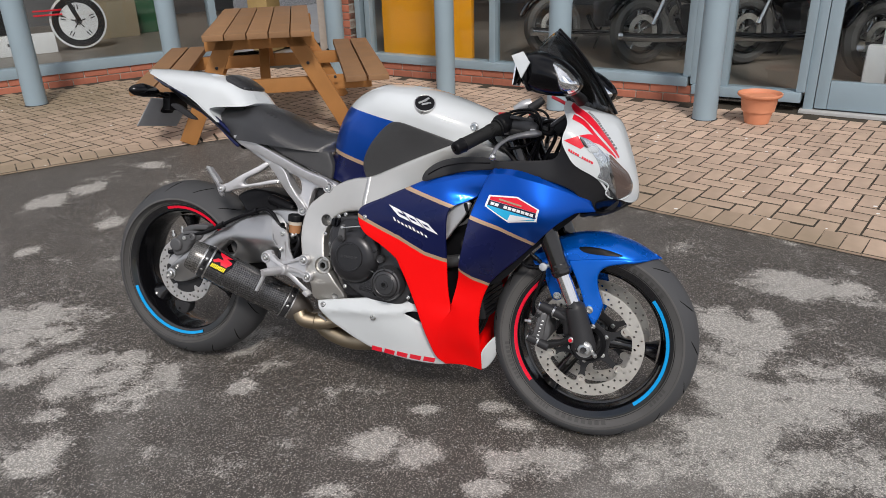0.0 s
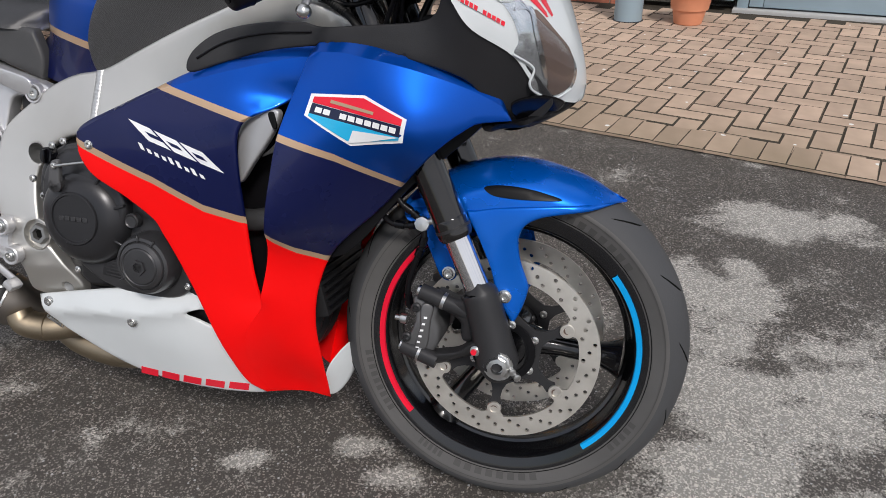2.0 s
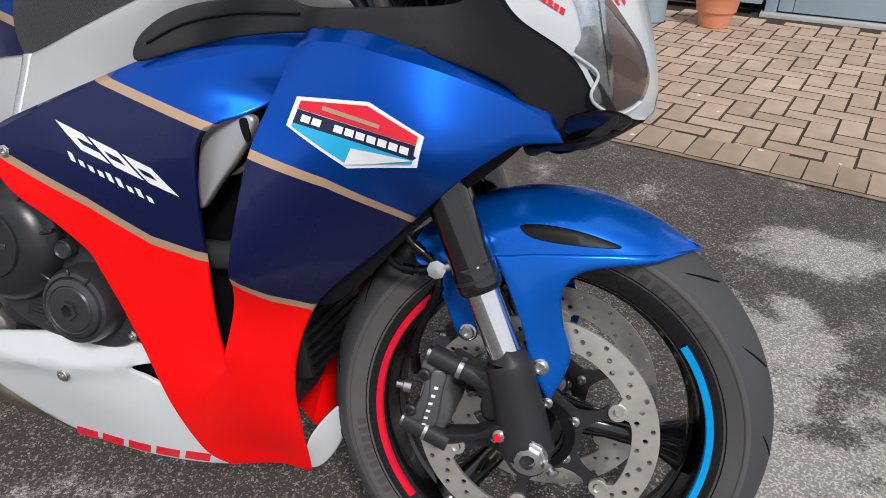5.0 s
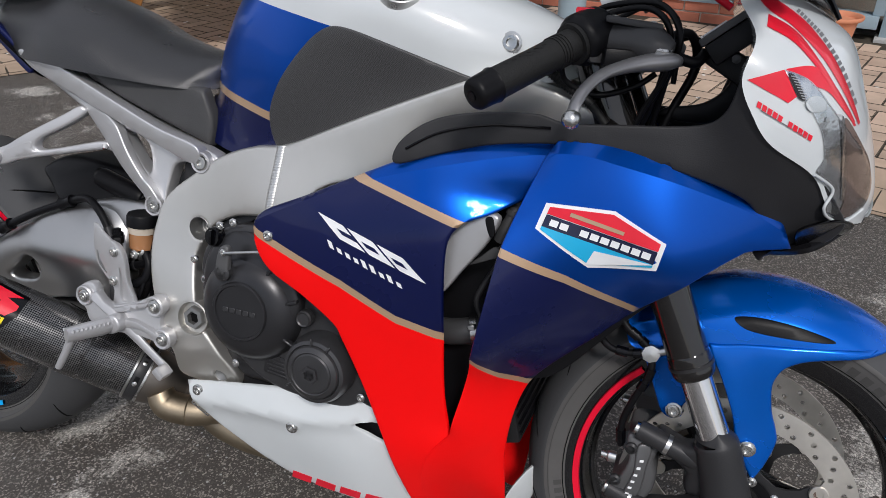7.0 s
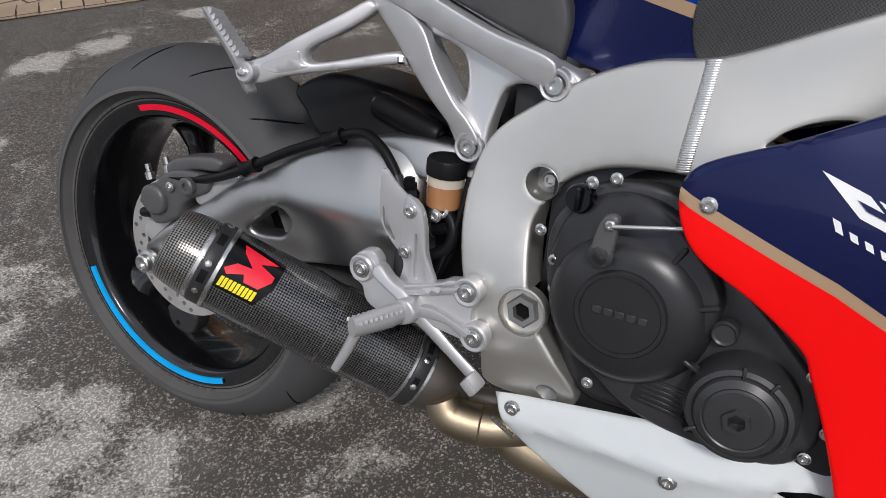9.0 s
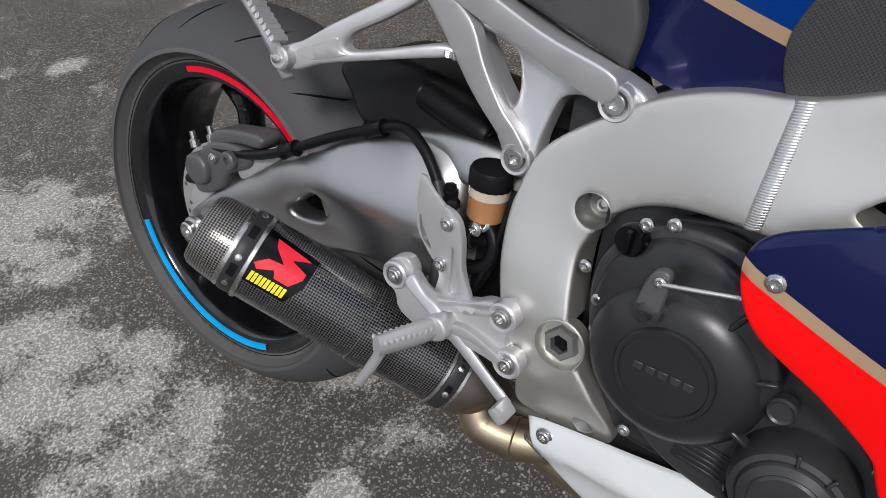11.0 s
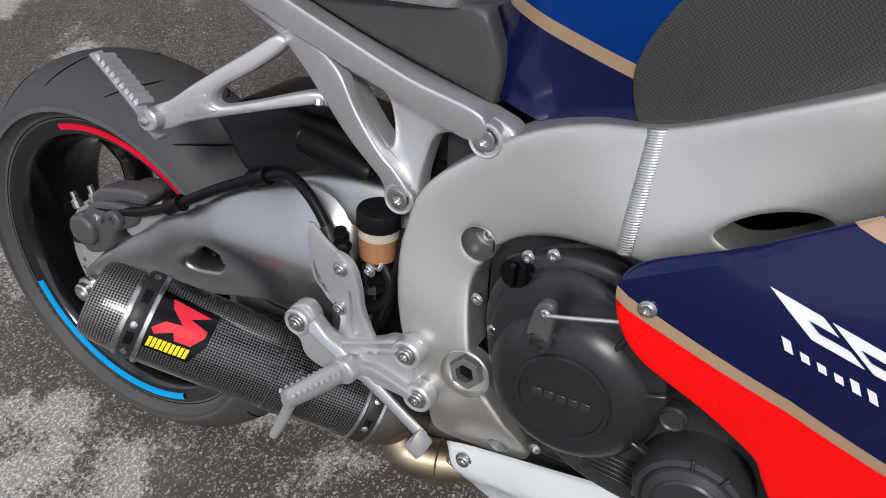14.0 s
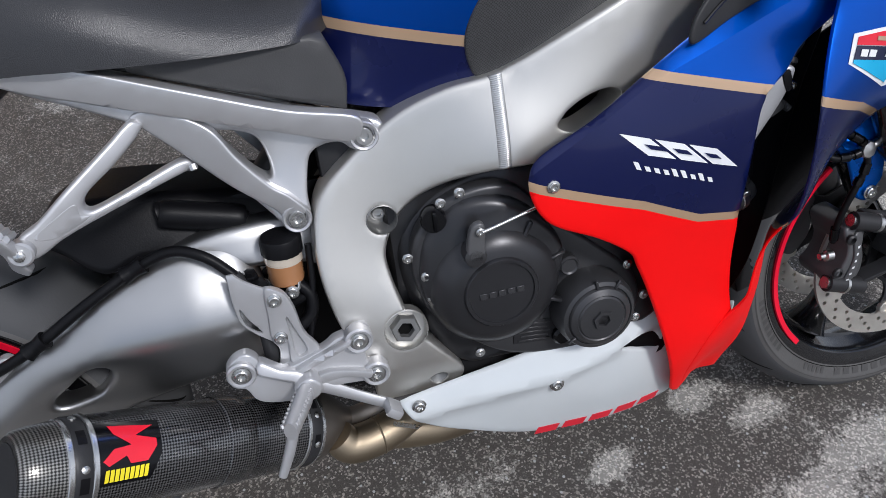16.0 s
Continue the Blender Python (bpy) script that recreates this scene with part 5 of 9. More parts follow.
panel("caliper_carrier", [(-0.022, 0.362), (-0.006, 0.376), (0.030, 0.384), (0.060, 0.392), (0.060, 0.350), (0.040, 0.318), (0.030, 0.288), (-0.004, 0.286), (-0.024, 0.304), (-0.028, 0.322), (-0.018, 0.334), (-0.031, 0.344)], flat(-0.098), 0.012, M["alloy"], rcal, rnd=0.002, res=0.012, label="silver carrier plate round the axle")
bolt(0.066, -0.130, 0.444, 0.0055, rcal)
for dx_ in (0.0, 0.03):
    lathe("bleed_nipple", [(0.007, 0), (0.007, 0.01), (0.004, 0.012), (0.004, 0.022)], (0.016 + dx_ * 1.25, -0.118, 0.442 + dx_ * 0.6), (-0.3, 0, 1), M["steel"], rcal, 10)
panel("caliper_bracket", [(0.100, 0.436), (0.136, 0.466), (0.170, 0.488), (0.180, 0.476), (0.155, 0.456), (0.110, 0.424)], flat(-0.118), 0.012, M["alloy"], rcal, rnd=0.003, res=0.02)
hose = tube("rear_brake_hose", [(0.06, -0.12, 0.455), (0.11, -0.122, 0.462), (0.16, -0.128, 0.478), (0.214, -0.132, 0.503), (0.27, -0.124, 0.533), (0.328, -0.112, 0.558), (0.37, -0.115, 0.572), (0.402, -0.125, 0.564), (0.425, -0.131, 0.543), (0.443, -0.138, 0.518)], 0.0062, M["black"], bike, 10, label="black rubber rear brake hose")
for p_, d_ in (((0.214, -0.132, 0.503), (0.06, 0.004, 0.03)), ((0.328, -0.112, 0.558), (0.05, 0.004, 0.02))):
    q_ = np.array(p_)
    e_ = np.array(d_) / np.linalg.norm(d_) * 0.012
    tube("hose_clip", [q_ - e_, q_ - e_ * 0.2, q_ + e_ * 0.2, q_ + e_], [0.0105, 0.0085, 0.0085, 0.0105], M["black"], hose, 12)
tube("hose_ferrule", [(0.430, -0.133, 0.536), (0.443, -0.138, 0.516)], 0.008, M["satin"], hose, 10)

# rear mudguard over the tyre, and the suspension behind
panel("rear_hugger", [(0.225, 0.594), (0.262, 0.618), (0.309, 0.624), (0.40, 0.612), (0.50, 0.585), (0.50, 0.50), (0.42, 0.52), (0.345, 0.556), (0.295, 0.548), (0.255, 0.572)], surf([(0.23, 0.60, -0.060), (0.31, 0.62, -0.060), (0.30, 0.55, -0.095), (0.45, 0.60, -0.055), (0.42, 0.53, -0.095)]), 0.10, M["black"], bike, rnd=0.010, res=0.016, label="black plastic rear mudguard")
tube("silencer_valve_canister", [(0.366, -0.075, 0.601), (0.372, -0.075, 0.599), (0.445, -0.075, 0.578), (0.452, -0.075, 0.576)], [0.013, 0.0165, 0.0165, 0.010], M["black"], bike, 16)
tube("shock_absorber", [(0.44, 0.0, 0.52), (0.56, 0.0, 0.66)], 0.035, M["satin"], bike, 16)
chain = panel("drive_chain", [(0.0, 0.40), (0.5, 0.475), (0.51, 0.46), (0.0, 0.384)], flat(0.095), 0.012, M["chain"], bike, rnd=0.001, res=0.05, smooth_line=False)

# ---- main frame ----
FR_face = surf([(0.61, 0.526, -0.135), (0.52, 0.50, -0.148), (0.619, 0.43, -0.157), (0.612, 0.329, -0.146), (0.747, 0.71, -0.139), (0.75, 0.627, -0.164), (0.90, 0.75, -0.158), (1.02, 0.81, -0.150), (0.56, 0.61, -0.125), (0.64, 0.66, -0.125), (1.06, 0.74, -0.120), (1.15, 0.76, -0.115), (0.95, 0.69, -0.145)])


def FR(x, z):
    """The spar's face, bent inwards below the crease under the swingarm pivot."""
    z = np.atleast_1d(z)
    d = 0.375 - z
    return FR_face(x, z) + 0.13 * (d + np.sqrt(d * d + 0.003 ** 2)) * (np.atleast_1d(x) < 0.75)


frame_outline = [(0.585, 0.645), (0.635, 0.678), (0.69, 0.699), (0.750, 0.711), (0.834, 0.748), (0.929, 0.791), (1.023, 0.830), (1.06, 0.835), (1.16, 0.80), (1.17, 0.74), (1.07, 0.70), (0.95, 0.67), (0.86, 0.635), (0.79, 0.612), (0.724, 0.607), (0.666, 0.594), (0.625, 0.570), (0.601, 0.530), (0.600, 0.500), (0.610, 0.452), (0.626, 0.416), (0.648, 0.384), (0.674, 0.340), (0.664, 0.316), (0.61, 0.309), (0.563, 0.317), (0.560, 0.362), (0.546, 0.411), (0.530, 0.455), (0.521, 0.51), (0.523, 0.56), (0.540, 0.606)]
fhole = [(0.6008 + 0.0172 * math.cos(2 * math.pi * k / 24), 0.564 + 0.0172 * math.sin(2 * math.pi * k / 24)) for k in range(24)]
phole = [(0.6055 + 0.0258 * math.cos(2 * math.pi * k / 30), 0.427 + 0.0258 * math.sin(2 * math.pi * k / 30)) for k in range(30)]
lhole = [(0.641 + 0.0115 * math.cos(2 * math.pi * k / 16), 0.3325 + 0.0095 * math.sin(2 * math.pi * k / 16)) for k in range(16)]
fslot = [(0.802, 0.645), (0.808, 0.655), (0.816, 0.662), (0.831, 0.670), (0.850, 0.676), (0.868, 0.676), (0.878, 0.667), (0.860, 0.650), (0.825, 0.637)]
main = panel("main_frame", frame_outline, FR, 0.045, M["framealloy"], bike, rnd=0.0055, holes=[fslot, fhole, phole, lhole], res=0.012, label="brushed bare alloy main frame spar", hrnd=0.0022)
panel("main_frame_left", frame_outline, FR, 0.045, M["framealloy"], main, rnd=0.012, res=0.025, mirror=True)
# cup of the same alloy as the spar, its shade painted by the darker grey
lathe("recess", [(0.0182, 0.0), (0.0182, 0.031), (0.0174, 0.0315), (0.0171, 0.030), (0.0168, 0.003), (0.0155, 0.0015), (0.0001, 0.0015)], (0.6008, -0.099, 0.564), (0, -1, 0), M["pivot"], main, 32)
bolt(0.6005, -0.1000, 0.5615, 0.0080, main)
# weld bead: a row of small overlapping ripples
v_, f_ = [], []
for k_ in range(46):
    s_ = k_ / 45
    z_ = 0.706 - 0.094 * s_
    x_ = 0.744 - 0.003 * s_
    a, b = lathe_geo([(0.0097, -0.0018), (0.0101, -0.0006), (0.0101, 0.0006), (0.0096, 0.0018)], (x_, float(FR(x_, z_)[0]) + 0.0074, z_), (0.18, -0.10, -1), 20)
    f_ += [tuple(i + len(v_) for i in q) for q in b]
    v_ += a
mesh_part("weld_bead", v_, f_, M["weld"], main, None, "bright weld bead across the spar", angle=80)
lathe("pivot_boss", [(0.0272, -0.004), (0.0272, 0.0115), (0.0258, 0.0130), (0.0252, 0.0115), (0.0246, 0.0015), (0.0001, 0.0010)], (0.6055, -0.143, 0.427), (0, -1, 0.1), M["framealloy"], main, 36)
lathe("pivot_nut", [(0.0185, 0.0), (0.0185, 0.0085), (0.0165, 0.0110), (0.0105, 0.0110), (0.0100, 0.002)], (0.6055, -0.1435, 0.427), (0, -1, 0.1), M["pivot"], main, 6)
lathe("pivot_hole", [(0.0102, 0.0), (0.0102, 0.0018), (0.0001, 0.0018)], (0.6055, -0.1445, 0.427), (0, -1, 0.1), M["tread"], main, 16)
# darker grey again puts the shade inside this recess into the colour
lathe("lower_recess", [(0.0125, 0.0), (0.0120, 0.006), (0.0105, 0.005), (0.0001, 0.001)], (0.641, -0.126, 0.3325), (0, -1, 0), M["pivot"], main, 20)

# ---- subframe and passenger peg ----
sub_outline = [(0.24, 0.79), (0.30, 0.786), (0.42, 0.742), (0.52, 0.702), (0.595, 0.681, 1), (0.618, 0.672), (0.622, 0.655), (0.605, 0.642), (0.585, 0.645), (0.572, 0.655), (0.553, 0.655), (0.537, 0.645), (0.527, 0.607), (0.526, 0.582), (0.515, 0.567), (0.498, 0.568), (0.486, 0.588), (0.446, 0.640), (0.410, 0.682), (0.385, 0.705), (0.33, 0.735), (0.27, 0.764)]
sub_hole = [(0.445, 0.690), (0.482, 0.680), (0.493, 0.655), (0.492, 0.630), (0.478, 0.638), (0.458, 0.665)]
sub = panel("subframe", sub_outline, surf([(0.25, 0.78, -0.100), (0.42, 0.72, -0.108), (0.60, 0.66, -0.112), (0.51, 0.58, -0.116), (0.5, 0.65, -0.105)]), 0.026, M["castalloy"], bike, rnd=0.0045, holes=[sub_hole], res=0.011, label="bare silver cast alloy subframe")
panel("subframe_left", sub_outline, flat(-0.11), 0.026, M["castalloy"], sub, rnd=0.006, res=0.03, mirror=True)
panel("upper_rail", [(0.245, 0.7935), (0.30, 0.7900), (0.42, 0.7455), (0.52, 0.7065), (0.594, 0.6855), (0.585, 0.658), (0.50, 0.686), (0.42, 0.714), (0.34, 0.742), (0.27, 0.768)], surf([(0.25, 0.78, -0.111), (0.42, 0.72, -0.1225), (0.60, 0.66, -0.1245), (0.3, 0.75, -0.113)]), 0.022, M["castalloy"], sub, rnd=0.003, res=0.012)
panel("lower_rail", [(0.372, 0.722), (0.377, 0.712), (0.410, 0.677), (0.449, 0.634), (0.488, 0.598), (0.500, 0.582), (0.522, 0.590), (0.508, 0.612), (0.490, 0.628), (0.464, 0.664), (0.446, 0.697), (0.420, 0.716), (0.393, 0.727)], surf([(0.38, 0.71, -0.112), (0.41, 0.70, -0.116), (0.46, 0.64, -0.122), (0.51, 0.58, -0.121), (0.44, 0.69, -0.122), (0.50, 0.62, -0.126)]), 0.016, M["castalloy"], sub, rnd=0.003, res=0.011)
for x_, z_ in ((0.597, 0.662), (0.510, 0.583)):
    lathe("mount_boss", [(0.0165, -0.012), (0.0165, 0.004), (0.0150, 0.006), (0.0125, 0.005), (0.012, 0.0)], (x_, -0.118, z_), (0, -1, 0), M["alloy"], sub, 28)
    lathe("mount_bolt", [(0.0100, 0.0), (0.0100, 0.004), (0.0090, 0.0055), (0.0050, 0.0055), (0.0045, 0.001), (0.0001, 0.001)], (x_, -0.119, z_), (0, -1, 0), M["steel"], sub, 20)
peg = empty("passenger_footrest", label="silver alloy passenger footrest hanger with ribbed peg")
peg.parent = bike
HNG = surf([(0.25, 0.63, -0.180), (0.32, 0.65, -0.150), (0.40, 0.66, -0.117), (0.37, 0.71, -0.122), (0.30, 0.67, -0.160)])
arm_o = [(0.372, 0.720), (0.348, 0.704), (0.302, 0.673), (0.273, 0.652), (0.256, 0.644), (0.247, 0.634), (0.253, 0.622), (0.267, 0.620), (0.291, 0.630), (0.338, 0.641), (0.409, 0.656), (0.421, 0.655), (0.418, 0.667), (0.401, 0.668), (0.349, 0.654), (0.321, 0.648), (0.314, 0.651), (0.315, 0.659), (0.323, 0.668), (0.349, 0.684), (0.374, 0.703), (0.382, 0.714)]
hang_p = panel("hanger_arm", arm_o, HNG, 0.014, M["alloy"], peg, rnd=0.004, res=0.009)
panel("hanger_web", [(0.268, 0.640), (0.290, 0.653), (0.308, 0.660), (0.309, 0.648), (0.316, 0.643), (0.285, 0.634)], lambda x, z: HNG(x, z) - 0.0005, 0.004, M["alloy"], hang_p, rnd=0.0005, res=0.01)
lathe("peg_pivot", [(0.012, -0.012), (0.012, 0.006), (0.010, 0.008), (0.004, 0.008)], (0.256, -0.181, 0.632), (0.1, -1, 0.1), M["alloy"], peg, 16)
lathe("pivot_pin", [(0.005, 0.0), (0.005, 0.004), (0.003, 0.005)], (0.2565, -0.189, 0.6325), (0.1, -1, 0.1), M["steel"], peg, 10)
ps = panel("peg", [(0.216, 0.696), (0.221, 0.699), (0.226, 0.695), (0.233, 0.680), (0.243, 0.664), (0.252, 0.650), (0.256, 0.640), (0.256, 0.622), (0.258, 0.612), (0.251, 0.605), (0.240, 0.613), (0.241, 0.630), (0.238, 0.640), (0.229, 0.661), (0.215, 0.688)], surf([(0.22, 0.69, -0.206), (0.235, 0.66, -0.196), (0.25, 0.62, -0.184), (0.24, 0.64, -0.188)]), 0.016, M["alloy"], peg, rnd=0.003, res=0.009)
for k_ in range(9):
    s_ = k_ / 8
    lathe("peg_tooth", [(0.0042, -0.010), (0.0042, 0.010)], (0.2265 + 0.026 * s_, -0.197 + 0.013 * s_, 0.6935 - 0.042 * s_), (0, -1, 0.2), M["alloy"], ps, 6)
lathe("stop_screw", [(0.0045, 0), (0.0045, 0.006), (0.003, 0.007)], (0.418, -0.118, 0.665), (0.2, -0.4, -1), M["steel"], peg, 8)

# ---- seat, side cover, tail ----
seat_top = [(0.145, 0.870), (0.17, 0.890), (0.23, 0.895), (0.30, 0.893), (0.385, 0.872), (0.46, 0.840), (0.53, 0.822), (0.585, 0.818), (0.600, 0.800), (0.597, 0.778)]
seat_o = seat_top + [(0.575, 0.764), (0.527, 0.764), (0.42, 0.771), (0.31, 0.779), (0.25, 0.782), (0.205, 0.805), (0.17, 0.84)]
seat_w = surf([(0.16, 0.87, 0.085), (0.22, 0.80, 0.100), (0.30, 0.80, 0.125), (0.42, 0.79, 0.125), (0.52, 0.78, 0.105), (0.59, 0.79, 0.082)])
seat_ob, seat_skin = hull("seat", seat_o, seat_w, seat_top, 0.075, M["seat"], bike, p=2.0, res=0.011, label="black vinyl rider seat")
panel("side_cover", [(0.345, 0.776, 1), (0.42, 0.774), (0.575, 0.767, 1), (0.592, 0.72), (0.588, 0.682, 1), (0.55, 0.697), (0.45, 0.735)], surf([(0.35, 0.77, -0.104), (0.57, 0.76, -0.088), (0.58, 0.69, -0.090), (0.46, 0.74, -0.104)]), 0.02, M["sidecover"], bike, rnd=0.006, label="charcoal plastic side cover under the seat")
tail_top = [(-0.182, 0.978), (-0.165, 0.990), (-0.02, 0.990), (0.10, 0.983), (0.19, 0.966), (0.245, 0.940), (0.285, 0.900)]
tail_o = tail_top + [(0.27, 0.885), (0.15, 0.872), (0.185, 0.832), (0.16, 0.838), (0.084, 0.893), (-0.02, 0.932), (-0.116, 0.962)]
tail_w = surf([(-0.18, 0.98, 0.022), (-0.12, 0.97, 0.050), (0.0, 0.94, 0.085), (0.10, 0.90, 0.105), (0.2, 0.85, 0.105), (0.25, 0.92, 0.105), (0.1, 0.96, 0.10)])
tail_ob, tail_skin = hull("tail_cowl", tail_o, tail_w, tail_top, 0.05, [M["white"]], bike, p=2.4, res=0.011, label="white tail cowl with seat pad")
decal("side_lettering", [(-0.125, 0.962), (0.055, 0.908), (0.055, 0.903), (-0.125, 0.957)], tail_skin, M["decalnavy"], tail_ob)
hull("seat_pad", [(0.162, 0.980), (0.185, 0.983), (0.225, 0.967), (0.254, 0.944), (0.244, 0.930), (0.205, 0.936), (0.174, 0.952)], flat(0.075), None, 0.03, M["seat"], tail_ob, label="black foam seat pad")
under_o = [(-0.115, 0.958), (-0.02, 0.928), (0.084, 0.889), (0.18, 0.828), (0.235, 0.790), (0.262, 0.762), (0.24, 0.748), (0.17, 0.790), (0.09, 0.838), (0.0, 0.872), (-0.09, 0.925)]
under_ob, under_skin = hull("undertail", under_o, surf([(-0.1, 0.94, 0.04), (0.0, 0.9, 0.07), (0.15, 0.83, 0.095), (0.24, 0.77, 0.095)]), [(-0.09, 0.925), (0.0, 0.872), (0.09, 0.838), (0.17, 0.79), (0.24, 0.748)], 0.03, M["black"], bike, res=0.014, label="black plastic undertail")
panel("tail_side_trim", [(0.10, 0.885), (0.20, 0.825), (0.262, 0.768), (0.25, 0.758), (0.17, 0.82), (0.09, 0.872)], flat(-0.102), 0.01, M["navy"], under_ob, rnd=0.003, res=0.02)
panel("exhaust_guard", [(-0.03, 0.872), (0.0, 0.878), (0.06, 0.845), (0.075, 0.832), (0.04, 0.836)], flat(-0.078), 0.008, M["satin"], under_ob, rnd=0.002, res=0.02)
ind = tube("indicator", [(-0.071, -0.05, 0.902), (-0.068, -0.09, 0.906), (-0.064, -0.12, 0.912), (-0.068, -0.16, 0.916), (-0.078, -0.19, 0.915), (-0.084, -0.205, 0.914)], [0.009, 0.009, 0.017, 0.022, 0.016, 0.003], M["gloss"], under_ob, 16, label="black stalk indicator")
tube("indicator", [(-0.071, 0.05, 0.902), (-0.068, 0.09, 0.906), (-0.064, 0.12, 0.912), (-0.068, 0.16, 0.916), (-0.078, 0.19, 0.915), (-0.084, 0.205, 0.914)], [0.009, 0.009, 0.017, 0.022, 0.016, 0.003], M["gloss"], under_ob, 16)
box("plate_bracket", (0.03, 0.09, 0.06), Matrix.Translation((-0.078, 0, 0.885)), M["black"], under_ob, 0.006)
plate = box("number_plate", (0.004, 0.19, 0.115), Matrix.Translation((-0.126, 0, 0.845)) @ Matrix.Rotation(radians(33), 4, "Y"), M["plate"], bike, 0.0015, "grey backed number plate seen from the front")
box("plate_stay", (0.012, 0.05, 0.07), Matrix.Translation((-0.098, 0, 0.875)) @ Matrix.Rotation(radians(33), 4, "Y"), M["black"], plate, 0.003)

# ---- tank ----
tank_top = [(0.560, 0.762), (0.566, 0.800), (0.584, 0.850), (0.620, 0.910), (0.670, 0.951), (0.739, 0.978), (0.807, 0.981), (0.870, 0.974), (0.924, 0.962), (1.022, 0.932), (1.085, 0.908), (1.12, 0.885)]
tank_o = tank_top + [(1.13, 0.84), (1.06, 0.822), (0.994, 0.812), (0.93, 0.785), (0.83, 0.742), (0.75, 0.702), (0.70, 0.682), (0.66, 0.676), (0.60, 0.684), (0.567, 0.70)]
tank_w = surf([(0.575, 0.75, 0.070), (0.60, 0.85, 0.088), (0.60, 0.69, 0.080), (0.72, 0.74, 0.125), (0.75, 0.80, 0.142), (0.83, 0.87, 0.160), (0.91, 0.925, 0.166), (0.99, 0.83, 0.134), (1.05, 0.87, 0.118), (0.67, 0.92, 0.118), (0.76, 0.95, 0.15), (1.10, 0.88, 0.095), (0.9, 0.80, 0.138)])


def gold_z(x):
    return 0.7735 - (x - 0.578) * 0.214


def white_z(x):
    return 0.912 - (x - 0.615) * 0.19


def tank_m(x, z):
    if z > white_z(x):
        return 0
    if x > 0.86:
        return 0
    if z > gold_z(x) + 0.006:
        return 1
    if z > gold_z(x) - 0.006:
        return 2
    return 3


tank_cuts = [[(0.597, 0.9154), (0.862, 0.86507)], [(0.572, gold_z(0.572) + 0.006), (0.76, gold_z(0.76) + 0.006)], [(0.572, gold_z(0.572) - 0.006), (0.76, gold_z(0.76) - 0.006)]]
tank_ob, tank_skin = hull("fuel_tank", tank_o, tank_w, tank_top, 0.085, [M["white"], M["blue"], M["gold"], M["navy"]], bike, p=2.3, res=0.011, cuts=tank_cuts, matf=tank_m, label="white, blue and navy painted fuel tank with a gold stripe")
panel("knee_pad", [(0.727, 0.703), (0.716, 0.745), (0.735, 0.790), (0.775, 0.838), (0.812, 0.868), (0.845, 0.872), (0.92, 0.852), (1.00, 0.828), (1.02, 0.822), (0.985, 0.808), (0.93, 0.786), (0.83, 0.744), (0.76, 0.706)], lambda x, z: tank_skin(x, z) - 0.004, 0.012, M["knee"], tank_ob, rnd=0.003, res=0.012, label="black dimpled rubber knee pad")
em_x, em_z = 0.909, 0.926
e0_ = float(tank_skin(em_x, em_z)[0])
gx_ = float(tank_skin(em_x + 0.02, em_z)[0] - tank_skin(em_x - 0.02, em_z)[0]) / 0.04
gz_ = float(tank_skin(em_x, em_z + 0.015)[0] - tank_skin(em_x, em_z - 0.02)[0]) / 0.035
em_n = Vector((gx_, -1.0, gz_)).normalized()
em = lathe("emblem", [(0.0300, -0.016), (0.0300, 0.0045), (0.0284, 0.0055), (0.0272, 0.0050)], (em_x, e0_, em_z), tuple(em_n), M["steel"], tank_ob, 36, "round black emblem with a silver rim")
lathe("emblem_face", [(0.0275, -0.010), (0.0275, 0.0050), (0.0001, 0.0054)], (em_x, e0_, em_z), tuple(em_n), M["black"], em, 36)
em_m = em_n.to_track_quat("Z", "Y").to_matrix().to_4x4()
for dx_, dy_, rot_ in ((-0.006, 0.004, 0.5), (0.004, -0.003, 0.3), (0.001, 0.010, 0.7)):
    box("emblem_bar", (0.026, 0.006, 0.002), Matrix.Translation(Vector((em_x, e0_, em_z)) + em_n * 0.0058) @ em_m @ Matrix.Translation((dx_, dy_, 0)) @ Matrix.Rotation(rot_, 4, "Z"), M["steel"], em, 0.0008)
bolt(1.046, float(tank_skin(1.046, 0.872)[0]) + 0.0005, 0.872, 0.0105, tank_ob, M["steel"])

# ---- fairing, rear side panel ----
FA = surf([(0.77, 0.59, -0.214), (0.787, 0.605, -0.215), (0.85, 0.643, -0.216), (1.016, 0.501, -0.190), (1.002, 0.584, -0.207), (1.028, 0.357, -0.172), (1.009, 0.171, -0.100), (1.026, 0.656, -0.207), (0.87, 0.70, -0.200), (1.05, 0.73, -0.180), (0.90, 0.45, -0.195), (1.050, 0.26, -0.137), (1.053, 0.18, -0.078), (1.037, 0.345, -0.178)])
FB = surf([(1.087, 0.638, -0.220), (1.275, 0.641, -0.190), (1.057, 0.486, -0.212), (1.043, 0.365, -0.187), (1.066, 0.493, -0.220), (1.117, 0.435, -0.125), (1.244, 0.576, -0.135), (1.009, 0.171, -0.100), (1.095, 0.149, -0.052), (1.102, 0.30, -0.118), (1.103, 0.23, -0.092), (1.05, 0.73, -0.190), (1.30, 0.70, -0.175), (1.40, 0.64, -0.120), (1.39, 0.70, -0.130), (1.048, 0.26, -0.138), (1.051, 0.18, -0.079), (1.037, 0.345, -0.179)])
CREASE = [tuple(p) for p in curve([(0.735, 0.606), (0.753, 0.620), (0.869, 0.679), (0.954, 0.710), (1.04, 0.734), (1.10, 0.747), (1.15, 0.750)], 5, False)]


